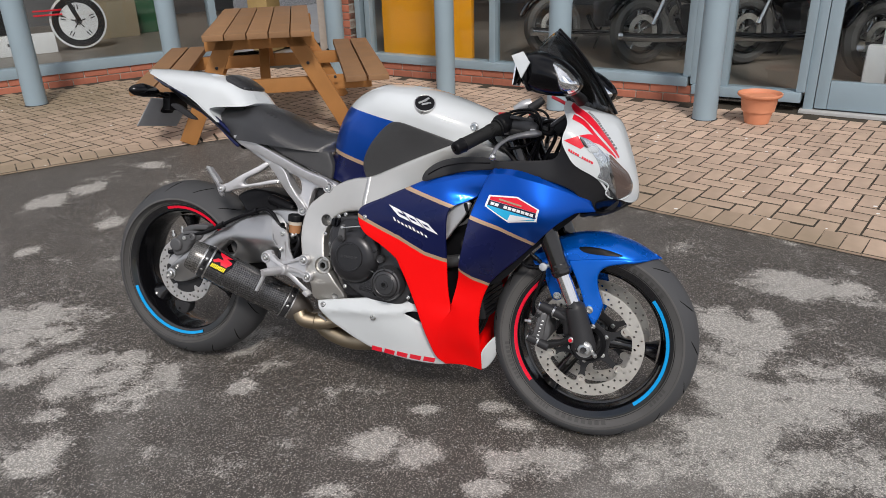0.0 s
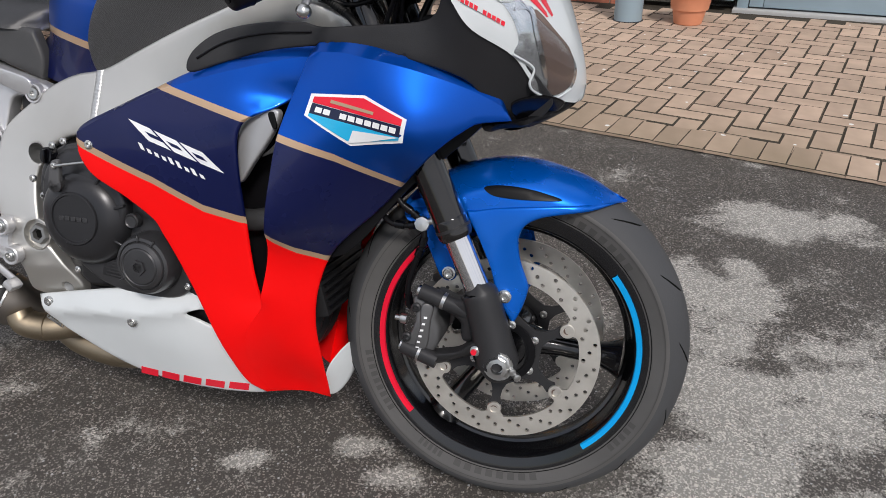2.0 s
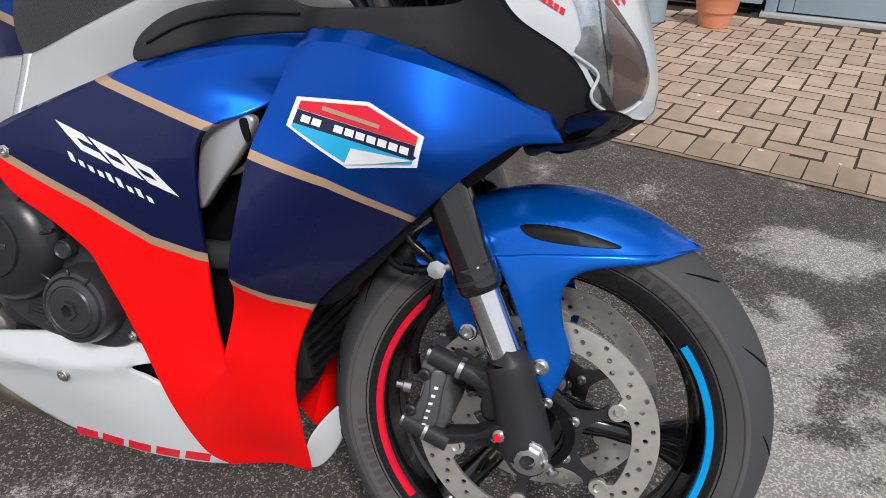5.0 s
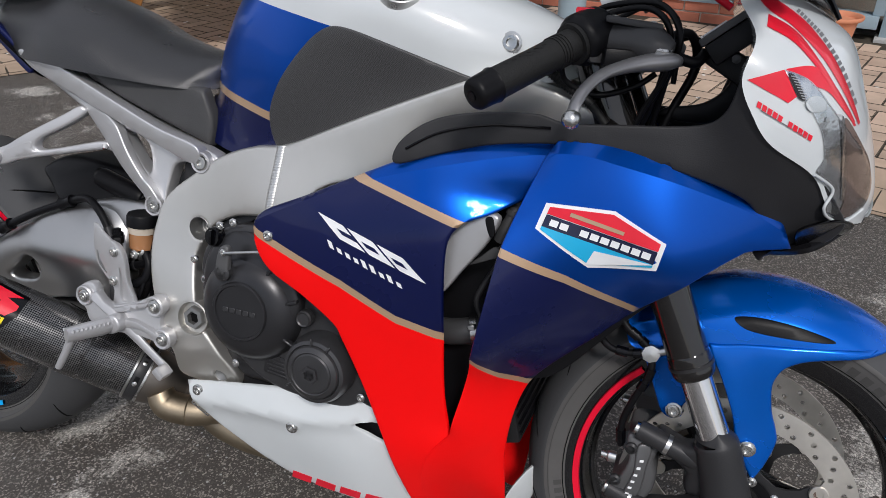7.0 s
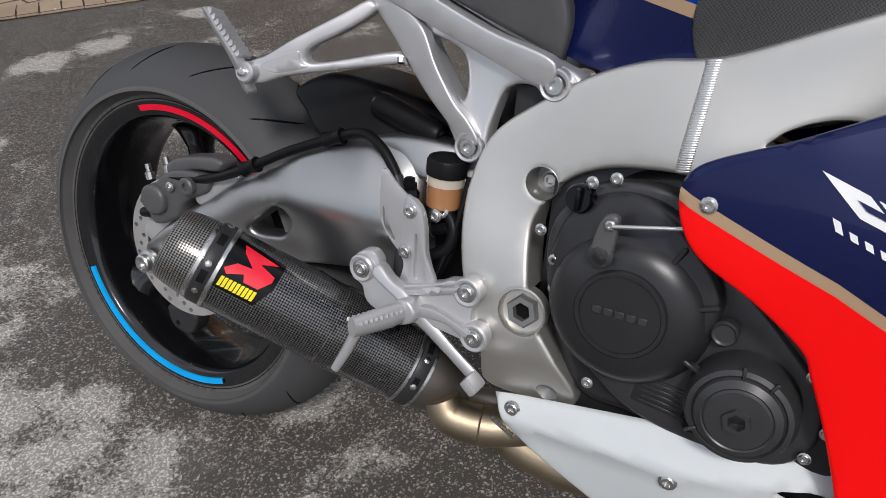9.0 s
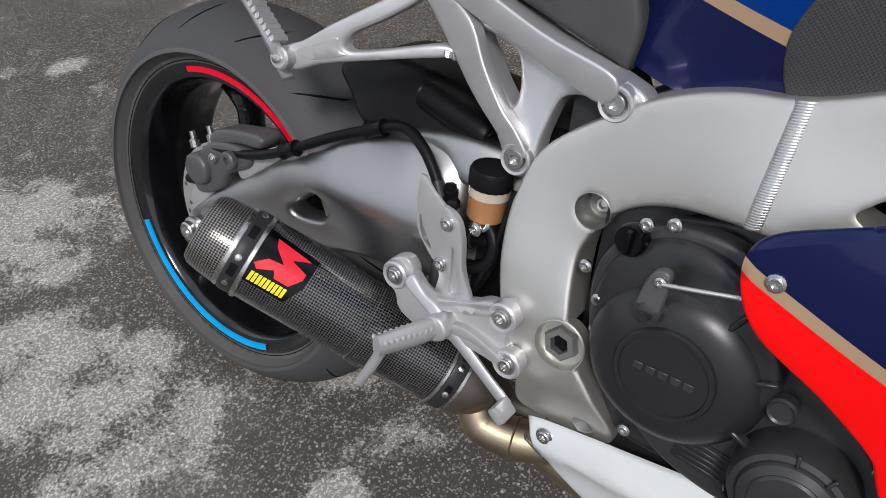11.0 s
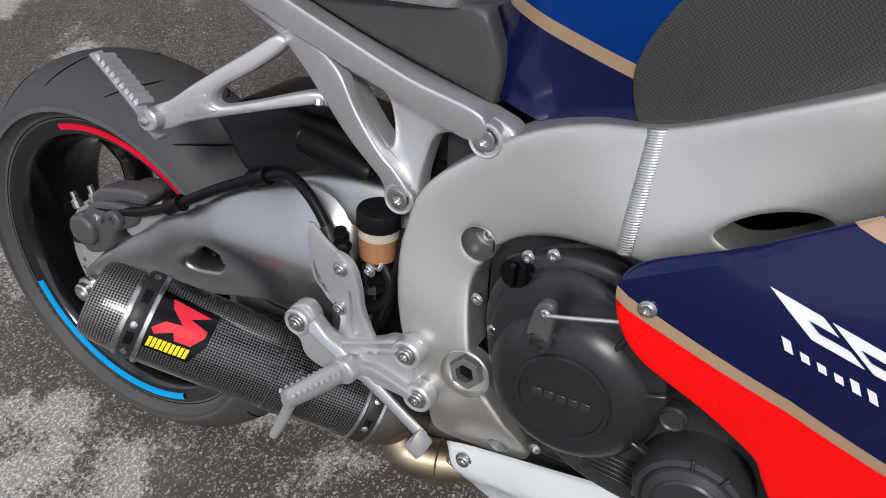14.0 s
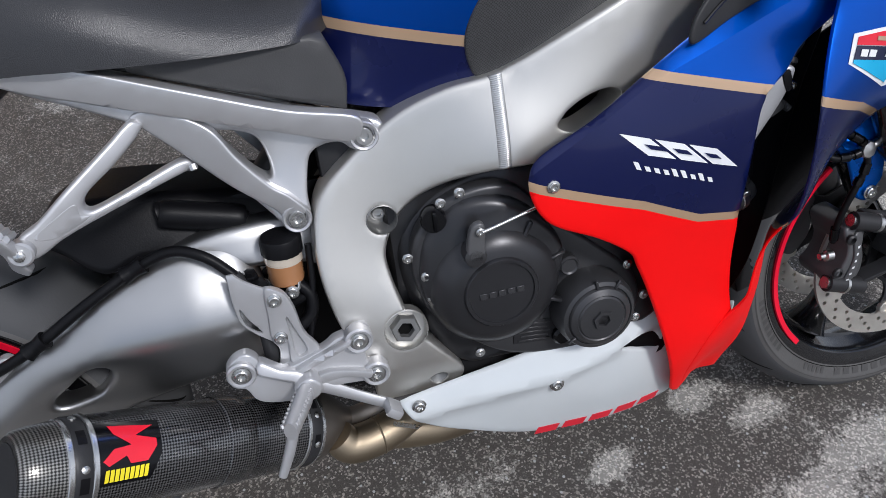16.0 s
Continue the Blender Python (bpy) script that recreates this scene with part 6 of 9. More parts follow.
def FA_skin(x, z):
    x, z = np.atleast_1d(x), np.atleast_1d(z)
    cz = np.interp(x, [p[0] for p in CREASE], [p[1] for p in CREASE])
    over = np.clip(z - cz, 0, 1)
    scoop = np.exp(-((x - 1.085) / 0.06) ** 2 - ((z - 0.690) / 0.022) ** 2)
    foot = np.clip((0.40 - z) / 0.08, 0, 1)
    return FA(x, z) + over * 0.52 + 0.014 * scoop + 1.6 * foot * np.clip(x - 0.97, 0, 1) ** 2


GOLD1 = ((0.887, 0.6975), (1.036, 0.6555))     # upper stripe, from the top edge down to the vent
G2 = [(0.735, 0.6115), (0.769, 0.597), (0.879, 0.556), (0.955, 0.518), (1.02, 0.5025)]


def g1_z(x):
    (x0, z0), (x1, z1) = GOLD1
    return z0 + (x - x0) * (z1 - z0) / (x1 - x0)


def g2_z(x):
    return float(np.interp(x, [p[0] for p in G2], [p[1] for p in G2]))


def fa_m(x, z):
    a = z - g1_z(x)
    if a > 0.0055:
        return 0
    if a > -0.0055 and x > 0.86:
        return 2
    b = z - g2_z(x)
    if b > 0.0055:
        return 1
    return 2 if b > -0.0055 else 3


def shift(line, dz):
    return [(x, z + dz) for x, z in line]


fa_outline = [(0.748, 0.613), (0.763, 0.634), (0.825, 0.664), (0.889, 0.697), (0.951, 0.727), (1.004, 0.746), (1.068, 0.766), (1.155, 0.782, 1), (1.165, 0.752), (1.140, 0.722, 1), (1.108, 0.699), (1.065, 0.673), (1.032, 0.657), (1.018, 0.634), (1.016, 0.581), (1.018, 0.500), (1.022, 0.420), (1.034, 0.352, 1), (1.05, 0.26), (1.055, 0.170, 1), (1.002, 0.172, 1), (0.978, 0.200), (0.958, 0.262), (0.928, 0.352), (0.900, 0.425), (0.880, 0.470), (0.868, 0.493), (0.826, 0.525), (0.775, 0.553), (0.754, 0.580)]
g1l = [(0.86, g1_z(0.86)), (1.06, g1_z(1.06))]
fa_cuts = [shift(g1l, 0.0055), shift(g1l, -0.0055), shift(G2, 0.0055), shift(G2, -0.0055), CREASE]
fa_mats = [M["blue"], M["navy"], M["gold"], M["red"]]
side = panel("side_fairing", fa_outline, FA_skin, 0.004, fa_mats, bike, rnd=0.004, res=0.013, cuts=fa_cuts, matf=fa_m, label="blue, navy and red side fairing with gold stripes")
score(side, CREASE)
panel("side_fairing_left", fa_outline, FA_skin, 0.004, fa_mats, side, rnd=0.004, res=0.03, cuts=fa_cuts, matf=fa_m, mirror=True)
bolt(0.773, float(FA_skin(0.773, 0.602)[0]), 0.602, 0.0056, side)

# ---- fairing, front side panel ----
FG1 = [(1.06, 0.6475), (1.088, 0.637), (1.162, 0.611), (1.241, 0.5705), (1.27, 0.555)]
FG2 = [(1.04, 0.497), (1.061, 0.492), (1.090, 0.460), (1.122, 0.4375), (1.15, 0.43)]


def fb_m(x, z):
    a = z - float(np.interp(x, [p[0] for p in FG1], [p[1] for p in FG1]))
    if a > 0.0055:
        return 0
    if a > -0.0055:
        return 2
    b = z - float(np.interp(x, [p[0] for p in FG2], [p[1] for p in FG2]))
    if b > 0.0055:
        return 1
    return 2 if b > -0.0055 else 3


RIDGE = [tuple(p) for p in curve([(1.10, 0.752), (1.16, 0.757), (1.20, 0.752), (1.264, 0.740), (1.327, 0.722), (1.369, 0.705), (1.41, 0.68)], 5, False)]


def FB_skin(x, z):
    x, z = np.atleast_1d(x), np.atleast_1d(z)
    ridge = np.interp(x, [p[0] for p in RIDGE], [p[1] for p in RIDGE])
    y = FB(x, z) + np.clip(z - ridge, 0, 1) * 0.60
    side = np.clip(1 - (x - 1.030) / 0.075, 0, 1)
    join = np.clip((0.385 - z) / 0.05, 0, 1) * side * side * (3 - 2 * side)
    return y * (1 - join) + (FA_skin(x, z) - 0.0008) * join


fb_outline = [(1.118, 0.746, 1), (1.135, 0.780, 1), (1.158, 0.780), (1.200, 0.775), (1.264, 0.762), (1.327, 0.744), (1.369, 0.727), (1.386, 0.705), (1.402, 0.674, 1), (1.359, 0.669), (1.345, 0.662), (1.310, 0.634), (1.248, 0.570), (1.205, 0.523), (1.156, 0.476), (1.124, 0.436), (1.108, 0.385), (1.102, 0.318), (1.104, 0.25), (1.100, 0.155, 1), (1.010, 0.174, 1), (0.992, 0.24), (1.002, 0.31), (1.036, 0.362, 1), (1.048, 0.42), (1.063, 0.492), (1.075, 0.565), (1.086, 0.640), (1.100, 0.692)]
front_panel = panel("front_fairing", fb_outline, FB_skin, 0.004, fa_mats, bike, rnd=0.002, res=0.013, cuts=[shift(FG1, 0.0055), shift(FG1, -0.0055), shift(FG2, 0.0055), shift(FG2, -0.0055), RIDGE], matf=fb_m, label="blue, navy and red front fairing with a sponsor badge")
score(front_panel, RIDGE)
panel("front_fairing_left", fb_outline, FB_skin, 0.004, fa_mats, front_panel, rnd=0.004, res=0.03, cuts=[shift(FG1, 0.0055), shift(FG1, -0.0055), shift(FG2, 0.0055), shift(FG2, -0.0055)], matf=fb_m, mirror=True)

# badge: six-sided, white edge, red top, dark band, cyan foot
badge = [(1.130, 0.700), (1.208, 0.702), (1.268, 0.673), (1.262, 0.640), (1.186, 0.630), (1.122, 0.670)]
cxb, czb = np.mean([p[0] for p in badge]), np.mean([p[1] for p in badge])
inset = [(cxb + (x - cxb) * 0.92, czb + (z - czb) * 0.88) for x, z in badge]


def lerp(p, q, t):
    return (p[0] + (q[0] - p[0]) * t, p[1] + (q[1] - p[1]) * t)


b1 = decal("badge", badge, FB_skin, M["decalwhite"], front_panel, 0.0012, "white edged six-sided sponsor badge")
l1, r1 = lerp(inset[0], inset[5], 0.30), lerp(inset[2], inset[3], 0.30)
l2, r2 = lerp(inset[0], inset[5], 0.86), lerp(inset[2], inset[3], 0.86)
decal("badge_top", [inset[0], inset[1], inset[2], r1, l1], FB_skin, M["decalred"], b1, 0.0022)
decal("badge_band", [lerp(l1, l2, 0.05), lerp(r1, r2, 0.05), r2, l2], FB_skin, M["decalnavy"], b1, 0.0022)
decal("badge_foot", [l2, r2, inset[3], inset[4], inset[5]], FB_skin, M["cyan"], b1, 0.0022)
decal("badge_spot", [lerp(inset[4], inset[3], -0.05), lerp(inset[4], inset[3], 0.35), lerp(inset[3], r2, 0.9), lerp(lerp(l2, r2, 0.5), inset[4], 0.3)], FB_skin, M["decalwhite"], b1, 0.003)
for k_ in range(10):
    if k_ == 2:
        continue
    c_ = 0.055 + k_ * 0.092
    p_, q_ = (lerp(lerp(l1, r1, c_), lerp(l2, r2, c_), v) for v in (0.28, 0.76))
    decal("letter_bar", [p_, (p_[0] + 0.0094, p_[1] - 0.0020), (q_[0] + 0.0094, q_[1] - 0.0020), q_], FB_skin, M["decalwhite"], b1, 0.003)
decal("letter_bar", [(1.160, 0.6935), (1.222, 0.6805), (1.221, 0.6765), (1.159, 0.6890)], FB_skin, M["gold"], b1, 0.003)

# white model lettering as plain slanted shapes
lab = "white lettering drawn as plain bars"
for a_, b_, slit in ((0.0, 0.30, (0.14, 0.34)), (0.35, 0.65, (0.43, 0.58)), (0.70, 1.0, (0.77, 0.90))):
    T_, B_ = (lambda s: (0.846 + 0.118 * s, 0.6465 - 0.041 * s)), (lambda s: (0.879 + 0.116 * s, 0.6165 - 0.040 * s))
    mk = decal("letter_block", [T_(a_), T_(b_), B_(b_), B_(a_)], FA_skin, M["decalwhite"], side, 0.0012, lab)
    p_, q_, r_, t_ = lerp(T_(slit[0]), B_(slit[0]), 0.36), lerp(T_(slit[1]), B_(slit[1]), 0.36), lerp(T_(slit[1]), B_(slit[1]), 0.60), lerp(T_(slit[0]), B_(slit[0]), 0.60)
    decal("letter_gap", [p_, q_, r_, t_], FA_skin, M["navy"], mk, 0.0022)
for k_ in range(9):
    x_, z_ = 0.8630 + k_ * 0.0116, 0.6100 - k_ * 0.0046
    up_ = 0.0035 if k_ in (0, 4, 5, 7) else 0.0
    decal("letter_bar", [(x_ - up_ * 0.5, z_ + up_), (x_ + 0.0062 - up_ * 0.5, z_ - 0.0024 + up_), (x_ + 0.0088, z_ - 0.0088), (x_ + 0.0028, z_ - 0.0065)], FA_skin, M["decalwhite"], side, 0.0014)

# what shows in the vent: silver bracket, hoses, dark duct
vent = panel("vent_duct", [(0.98, 0.70), (1.15, 0.74), (1.13, 0.60), (1.09, 0.40), (1.05, 0.34), (0.99, 0.34), (0.96, 0.5)], flat(-0.125), 0.02, M["black"], bike, rnd=0.004, res=0.03, label="dark duct behind the fairing vent")
panel("vent_bracket", [(1.006, 0.622), (1.014, 0.648), (1.040, 0.664), (1.064, 0.673), (1.074, 0.666), (1.062, 0.636), (1.033, 0.594), (1.006, 0.560)], flat(-0.186), 0.012, M["alloy"], vent, rnd=0.004, res=0.015, label="bare silver bracket")
panel("bracket_web", [(1.036, 0.599), (1.050, 0.612), (1.068, 0.628), (1.077, 0.619), (1.060, 0.609)], flat(-0.170), 0.004, M["sidecover"], vent, rnd=0.001, res=0.01)
panel("rubber_pad", [(1.0565, 0.6655), (1.066, 0.668), (1.070, 0.647), (1.064, 0.645)], flat(-0.1875), 0.004, M["black"], vent, rnd=0.001, res=0.01)
tube("hose_joint", [(1.071, -0.160, 0.634), (1.076, -0.160, 0.648), (1.081, -0.158, 0.663), (1.086, -0.152, 0.675)], [0.0085, 0.0095, 0.0075, 0.0090], M["perch"], vent, 14, label="dark grey cast hose joint")
tube("hose_joint", [(1.085, -0.150, 0.672), (1.096, -0.146, 0.680), (1.108, -0.140, 0.686)], [0.0085, 0.0100, 0.0090], M["sidecover"], vent, 14)
lathe("joint_collar", [(0.0105, 0.0), (0.0112, 0.002), (0.0112, 0.006), (0.0100, 0.007)], (1.083, -0.157, 0.666), (0.4, 0.3, 0.85), M["perch"], vent, 18)
bolt(1.091, -0.160, 0.640, 0.0050, vent)
for k_ in range(6):
    lathe("cable_coil", [(0.0032, -0.0011), (0.0046, 0.0), (0.0032, 0.0011)], (1.072 + 0.0028 * k_, -0.165, 0.627 - 0.0024 * k_), (1, 0, -0.85), M["perch"], vent, 12)
tube("vent_lead", [(1.066, -0.140, 0.596), (1.052, -0.146, 0.566), (1.046, -0.148, 0.545), (1.056, -0.145, 0.520)], 0.0042, M["satin"], vent, 8)
tube("vent_lead", [(1.072, -0.138, 0.600), (1.060, -0.142, 0.560), (1.062, -0.140, 0.525)], 0.0034, M["black"], vent, 8)
coolant = tube("coolant_hose", [(0.985, -0.135, 0.490), (1.012, -0.142, 0.493), (1.040, -0.142, 0.500), (1.062, -0.132, 0.506)], [0.0170, 0.0180, 0.0180, 0.0170], M["perch"], vent, 24)
lathe("hose_clamp", [(0.0182, -0.005), (0.0192, -0.004), (0.0192, 0.004), (0.0182, 0.005)], (1.045, -0.1405, 0.5015), (1, 0.25, 0.24), M["steel"], coolant, 28)
box("clamp_screw", (0.010, 0.008, 0.007), Matrix.Translation((1.046, -0.158, 0.512)) @ Matrix.Rotation(-0.25, 4, "Y"), M["steel"], coolant, 0.0012, seg=1)

# radiator and dark inner side behind the front wheel
rad = box("radiator", (0.03, 0.205, 0.32), Matrix.Translation((1.060, 0, 0.48)) @ Matrix.Rotation(radians(-16), 4, "Y"), M["radiator"], bike, 0.004, "black radiator behind the front wheel")
for k_ in range(2, 24):
    box("radiator_fin", (0.006, 0.195, 0.0035), Matrix.Translation((1.0765 + (k_ - 13) * -0.0036, 0, 0.48 + (k_ - 13) * 0.0125)), M["black"], rad, 0, seg=1)
# added black board: darkens the gap where the far fairing's red would show
box("radiator_shroud", (0.008, 0.29, 0.34), Matrix.Translation((1.030, 0.035, 0.54)) @ Matrix.Rotation(radians(-16), 4, "Y"), M["radiator"], rad, 0.003)
panel("fairing_inner_skin", [(1.15, 0.445), (1.25, 0.56), (1.35, 0.655), (1.36, 0.69), (1.22, 0.70), (1.08, 0.60), (1.09, 0.45)], flat(-0.105), 0.003, M["black"], front_panel, rnd=0.001, res=0.04)

for y_ in (-0.045, 0.0, 0.045):
    tube("exhaust_header", [(1.000, y_, 0.470), (1.045, y_, 0.440), (1.066, y_, 0.380), (1.064, y_, 0.300), (1.035, y_ * 0.9, 0.235), (0.980, y_ * 0.7, 0.205)], 0.0190, M["satin"], bike, 16, label="dark steel exhaust header pipe")

# ---- belly pan ----
BP = surf([(0.619, 0.302, -0.148), (0.799, 0.295, -0.161), (1.009, 0.171, -0.086), (0.80, 0.20, -0.128), (1.0, 0.30, -0.122), (0.95, 0.36, -0.138), (1.07, 0.16, -0.05), (0.90, 0.25, -0.140)])
belly_o = [(0.582, 0.312, 1), (0.637, 0.324), (0.717, 0.342), (0.839, 0.366), (0.945, 0.392, 1), (0.96, 0.34), (1.00, 0.22), (1.018, 0.172, 1), (0.985, 0.163), (0.862, 0.170), (0.768, 0.186), (0.68, 0.225), (0.612, 0.265)]
BELLY_CREASE = [(0.600, 0.285), (0.70, 0.300), (0.80, 0.312), (0.90, 0.330), (0.95, 0.345)]


def BP_skin(x, z):
    x, z = np.atleast_1d(x), np.atleast_1d(z)
    c = np.interp(x, [p[0] for p in BELLY_CREASE], [p[1] for p in BELLY_CREASE])
    return BP(x, z) + np.clip(z - c - 0.012, 0, 1) * 0.5 - 0.006 * np.clip(1 - abs(z - c) / 0.02, 0, 1)


cut_o = [(0.885, 0.322), (0.915, 0.330), (0.942, 0.318), (0.948, 0.296), (0.925, 0.300), (0.900, 0.312)]
belly = panel("belly_pan", belly_o, BP_skin, 0.004, M["white"], bike, rnd=0.005, res=0.013, holes=[cut_o], cuts=[BELLY_CREASE], label="white belly pan with red lettering bars")
panel("belly_pan_left", belly_o, BP_skin, 0.004, M["white"], belly, rnd=0.005, res=0.03, mirror=True)
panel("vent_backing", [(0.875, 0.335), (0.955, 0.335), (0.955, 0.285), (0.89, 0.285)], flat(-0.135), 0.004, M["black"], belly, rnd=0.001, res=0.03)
for x_, z_ in ((0.608, 0.304), (0.788, 0.297)):
    bolt(x_, float(BP_skin(x_, z_)[0]), z_, 0.0075, belly)
for k_ in range(5):
    x_, z_ = 0.767 + k_ * 0.0415, 0.1965 - 0.0022 * k_
    decal("letter_bar", [(x_ + 0.005, z_), (x_ + 0.038, z_ - 0.0030), (x_ + 0.033, z_ - 0.0185), (x_, z_ - 0.0155)], BP_skin, M["decalred"], belly, 0.001)
lip = panel("belly_front_lip", [(1.092, 0.160), (1.108, 0.158), (1.130, 0.19), (1.144, 0.245), (1.132, 0.262), (1.110, 0.236), (1.098, 0.205)], surf([(1.09, 0.16, -0.05), (1.11, 0.155, -0.035), (1.14, 0.25, -0.03), (1.1, 0.22, -0.075)]), 0.01, M["white"], belly, rnd=0.003, res=0.015)

# ---- engine ----
eng = box("engine_block", (0.36, 0.24, 0.30), Matrix.Translation((0.785, 0, 0.455)), M["engine"], bike, 0.02, "black engine with round covers")
panel("crankcase_side", [(0.612, 0.500), (0.628, 0.555), (0.690, 0.594), (0.760, 0.604), (0.84, 0.56), (0.915, 0.44), (0.945, 0.375), (0.92, 0.345), (0.86, 0.325), (0.733, 0.340), (0.675, 0.345), (0.632, 0.41)], surf([(0.62, 0.5, -0.125), (0.7, 0.59, -0.125), (0.75, 0.45, -0.155), (0.9, 0.4, -0.15), (0.8, 0.34, -0.14)]), 0.03, M["engine"], eng, rnd=0.012, res=0.016)
panel("cover_flange", [(0.624, 0.520), (0.645, 0.566), (0.690, 0.590), (0.748, 0.585), (0.80, 0.53), (0.85, 0.487), (0.895, 0.44), (0.905, 0.39), (0.875, 0.350), (0.80, 0.345), (0.730, 0.360), (0.675, 0.400), (0.635, 0.450)], flat(-0.158), 0.02, M["case"], eng, rnd=0.006, res=0.016, label="dark grey clutch and alternator cover")
clutch = lathe("clutch_cover", [(0.0820, -0.020), (0.0800, 0.002), (0.0750, 0.012), (0.0655, 0.022), (0.0540, 0.0275), (0.0385, 0.0295)], (0.7160, -0.163, 0.472), (0, -1, 0), M["engine"], eng, 64)
lathe("cover_disc", [(0.0445, 0.020), (0.0440, 0.0310), (0.0425, 0.0330), (0.0390, 0.0330), (0.0382, 0.0305), (0.0001, 0.0305)], (0.7150, -0.163, 0.475), (0, -1, 0), M["engine"], clutch, 48)
panel("cover_shoulder", [(0.632, 0.522), (0.650, 0.560), (0.690, 0.583), (0.742, 0.575), (0.785, 0.535), (0.800, 0.49), (0.770, 0.43), (0.72, 0.40), (0.66, 0.42), (0.632, 0.47)], surf([(0.64, 0.52, -0.166), (0.69, 0.575, -0.166), (0.71, 0.50, -0.186), (0.77, 0.50, -0.178), (0.70, 0.42, -0.174)]), 0.02, M["engine"], eng, rnd=0.010, res=0.012)
for a_ in (20, 335, 60):
    box("cover_rib", (0.030, 0.010, 0.005), Matrix.Translation((0.7160 + 0.0725 * math.cos(radians(a_)), -0.176, 0.471 + 0.074 * math.sin(radians(a_)))) @ Matrix.Rotation(-radians(a_), 4, "Y"), M["engine"], clutch, 0.0015, seg=1)
for k_ in range(5):
    box("raised_letter_bar", (0.0088, 0.0016, 0.0075), Matrix.Translation((0.6930 + k_ * 0.011, -0.1942, 0.475)), M["case"], clutch, 0.0006, seg=1)
alt = lathe("pulse_cover", [(0.051, -0.022), (0.050, 0.010), (0.046, 0.020), (0.0415, 0.022), (0.040, 0.020), (0.038, 0.024), (0.0315, 0.0275), (0.030, 0.0265), (0.028, 0.0285), (0.0125, 0.0295)], (0.835, -0.172, 0.410), (0, -1, 0), M["case"], eng, 48)
lathe("hex_plug", [(0.0135, 0.0), (0.0130, 0.0045), (0.0085, 0.0045), (0.008, 0.001), (0.0001, 0.001)], (0.835, -0.2005, 0.410), (0, -1, 0), M["case"], alt, 6)
for a_ in (95, 60, 215):
    box("rib", (0.012, 0.004, 0.003), Matrix.Translation((0.835 + 0.045 * math.cos(radians(a_)), -0.194, 0.410 + 0.045 * math.sin(radians(a_)))) @ Matrix.Rotation(-radians(a_), 4, "Y"), M["case"], alt, 0.001, seg=1)
lathe("timing_cap", [(0.0125, -0.006), (0.0125, 0.004), (0.0105, 0.0065), (0.0085, 0.0050), (0.0001, 0.0050)], (0.806, -0.168, 0.476), (0, -1, 0), M["case"], eng, 24)
lathe("oil_filler", [(0.0145, 0.0), (0.0145, 0.014), (0.0128, 0.017), (0.0001, 0.017)], (0.654, -0.153, 0.567), (-0.15, -1, 0.1), M["gloss"], eng, 18, "gloss black oil filler cap")
box("filler_tab", (0.005, 0.008, 0.023), Matrix.Translation((0.6525, -0.1715, 0.5685)), M["gloss"], eng, 0.0025)
arm = panel("clutch_arm", [(0.686, 0.566), (0.700, 0.567), (0.699, 0.536), (0.695, 0.520), (0.681, 0.521), (0.679, 0.540)], flat(-0.199), 0.008, M["caliper"], eng, rnd=0.003, res=0.012, label="clutch lifter arm with cable")
lathe("arm_boss", [(0.0125, -0.022), (0.0125, 0.004), (0.009, 0.006)], (0.688, -0.193, 0.529), (0, -1, 0), M["case"], arm, 16)
bolt(0.694, -0.201, 0.561, 0.0038, arm)
tube("clutch_cable", [(0.696, -0.203, 0.561), (0.73, -0.199, 0.567), (0.79, -0.188, 0.578), (0.86, -0.17, 0.60)], 0.0022, M["steel"], arm, 8)
for x_, z_ in ((0.636, 0.500), (0.640, 0.470), (0.662, 0.586), (0.684, 0.594), (0.664, 0.424), (0.690, 0.378), (0.897, 0.374), (0.908, 0.405), (0.885, 0.455), (0.618, 0.528)):
    bolt(x_, -0.164, z_, 0.0048, eng)
box("raised_notice", (0.052, 0.002, 0.032), Matrix.Translation((0.762, -0.1585, 0.386)) @ Matrix.Rotation(0.12, 4, "Y"), M["engine"], eng, 0.001)
for k_ in range(5):
    box("raised_text_bar", (0.042 - 0.006 * (k_ % 2), 0.0012, 0.0024), Matrix.Translation((0.762, -0.1600, 0.398 - k_ * 0.006)) @ Matrix.Rotation(0.12, 4, "Y"), M["case"], eng, 0.0004, seg=1)
lathe("drain_plug", [(0.012, 0), (0.012, 0.006), (0.009, 0.010), (0.0001, 0.010)], (0.797, -0.158, 0.372), (0, -1, 0), M["gloss"], eng, 12)
for p_ in (((0.64, -0.10, 0.595), (0.70, -0.10, 0.600), (0.80, -0.10, 0.600)), ((0.56, -0.06, 0.64), (0.60, -0.08, 0.62), (0.64, -0.08, 0.60))):
    tube("engine_hose", p_, 0.011, M["black"], eng, 10)
# added black plate: makes the gap behind the swingarm pivot dark, no real part
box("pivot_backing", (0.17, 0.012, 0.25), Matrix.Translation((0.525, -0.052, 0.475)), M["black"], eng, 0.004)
box("wiring_box", (0.06, 0.05, 0.05), Matrix.Translation((0.575, -0.07, 0.63)), M["satin"], eng, 0.008)

# ---- exhaust ----
SA, SB = np.array((0.25, -0.200, 0.386)), np.array((0.52, -0.05, 0.233))
SU = (SB - SA) / np.linalg.norm(SB - SA)
SE1 = np.array((0.0, -1.0, 0.0)) - SU * -SU[1]
SE1 /= np.linalg.norm(SE1)
SE2 = np.cross(SU, SE1)


def muff_at(s):
    return SA + SU * s


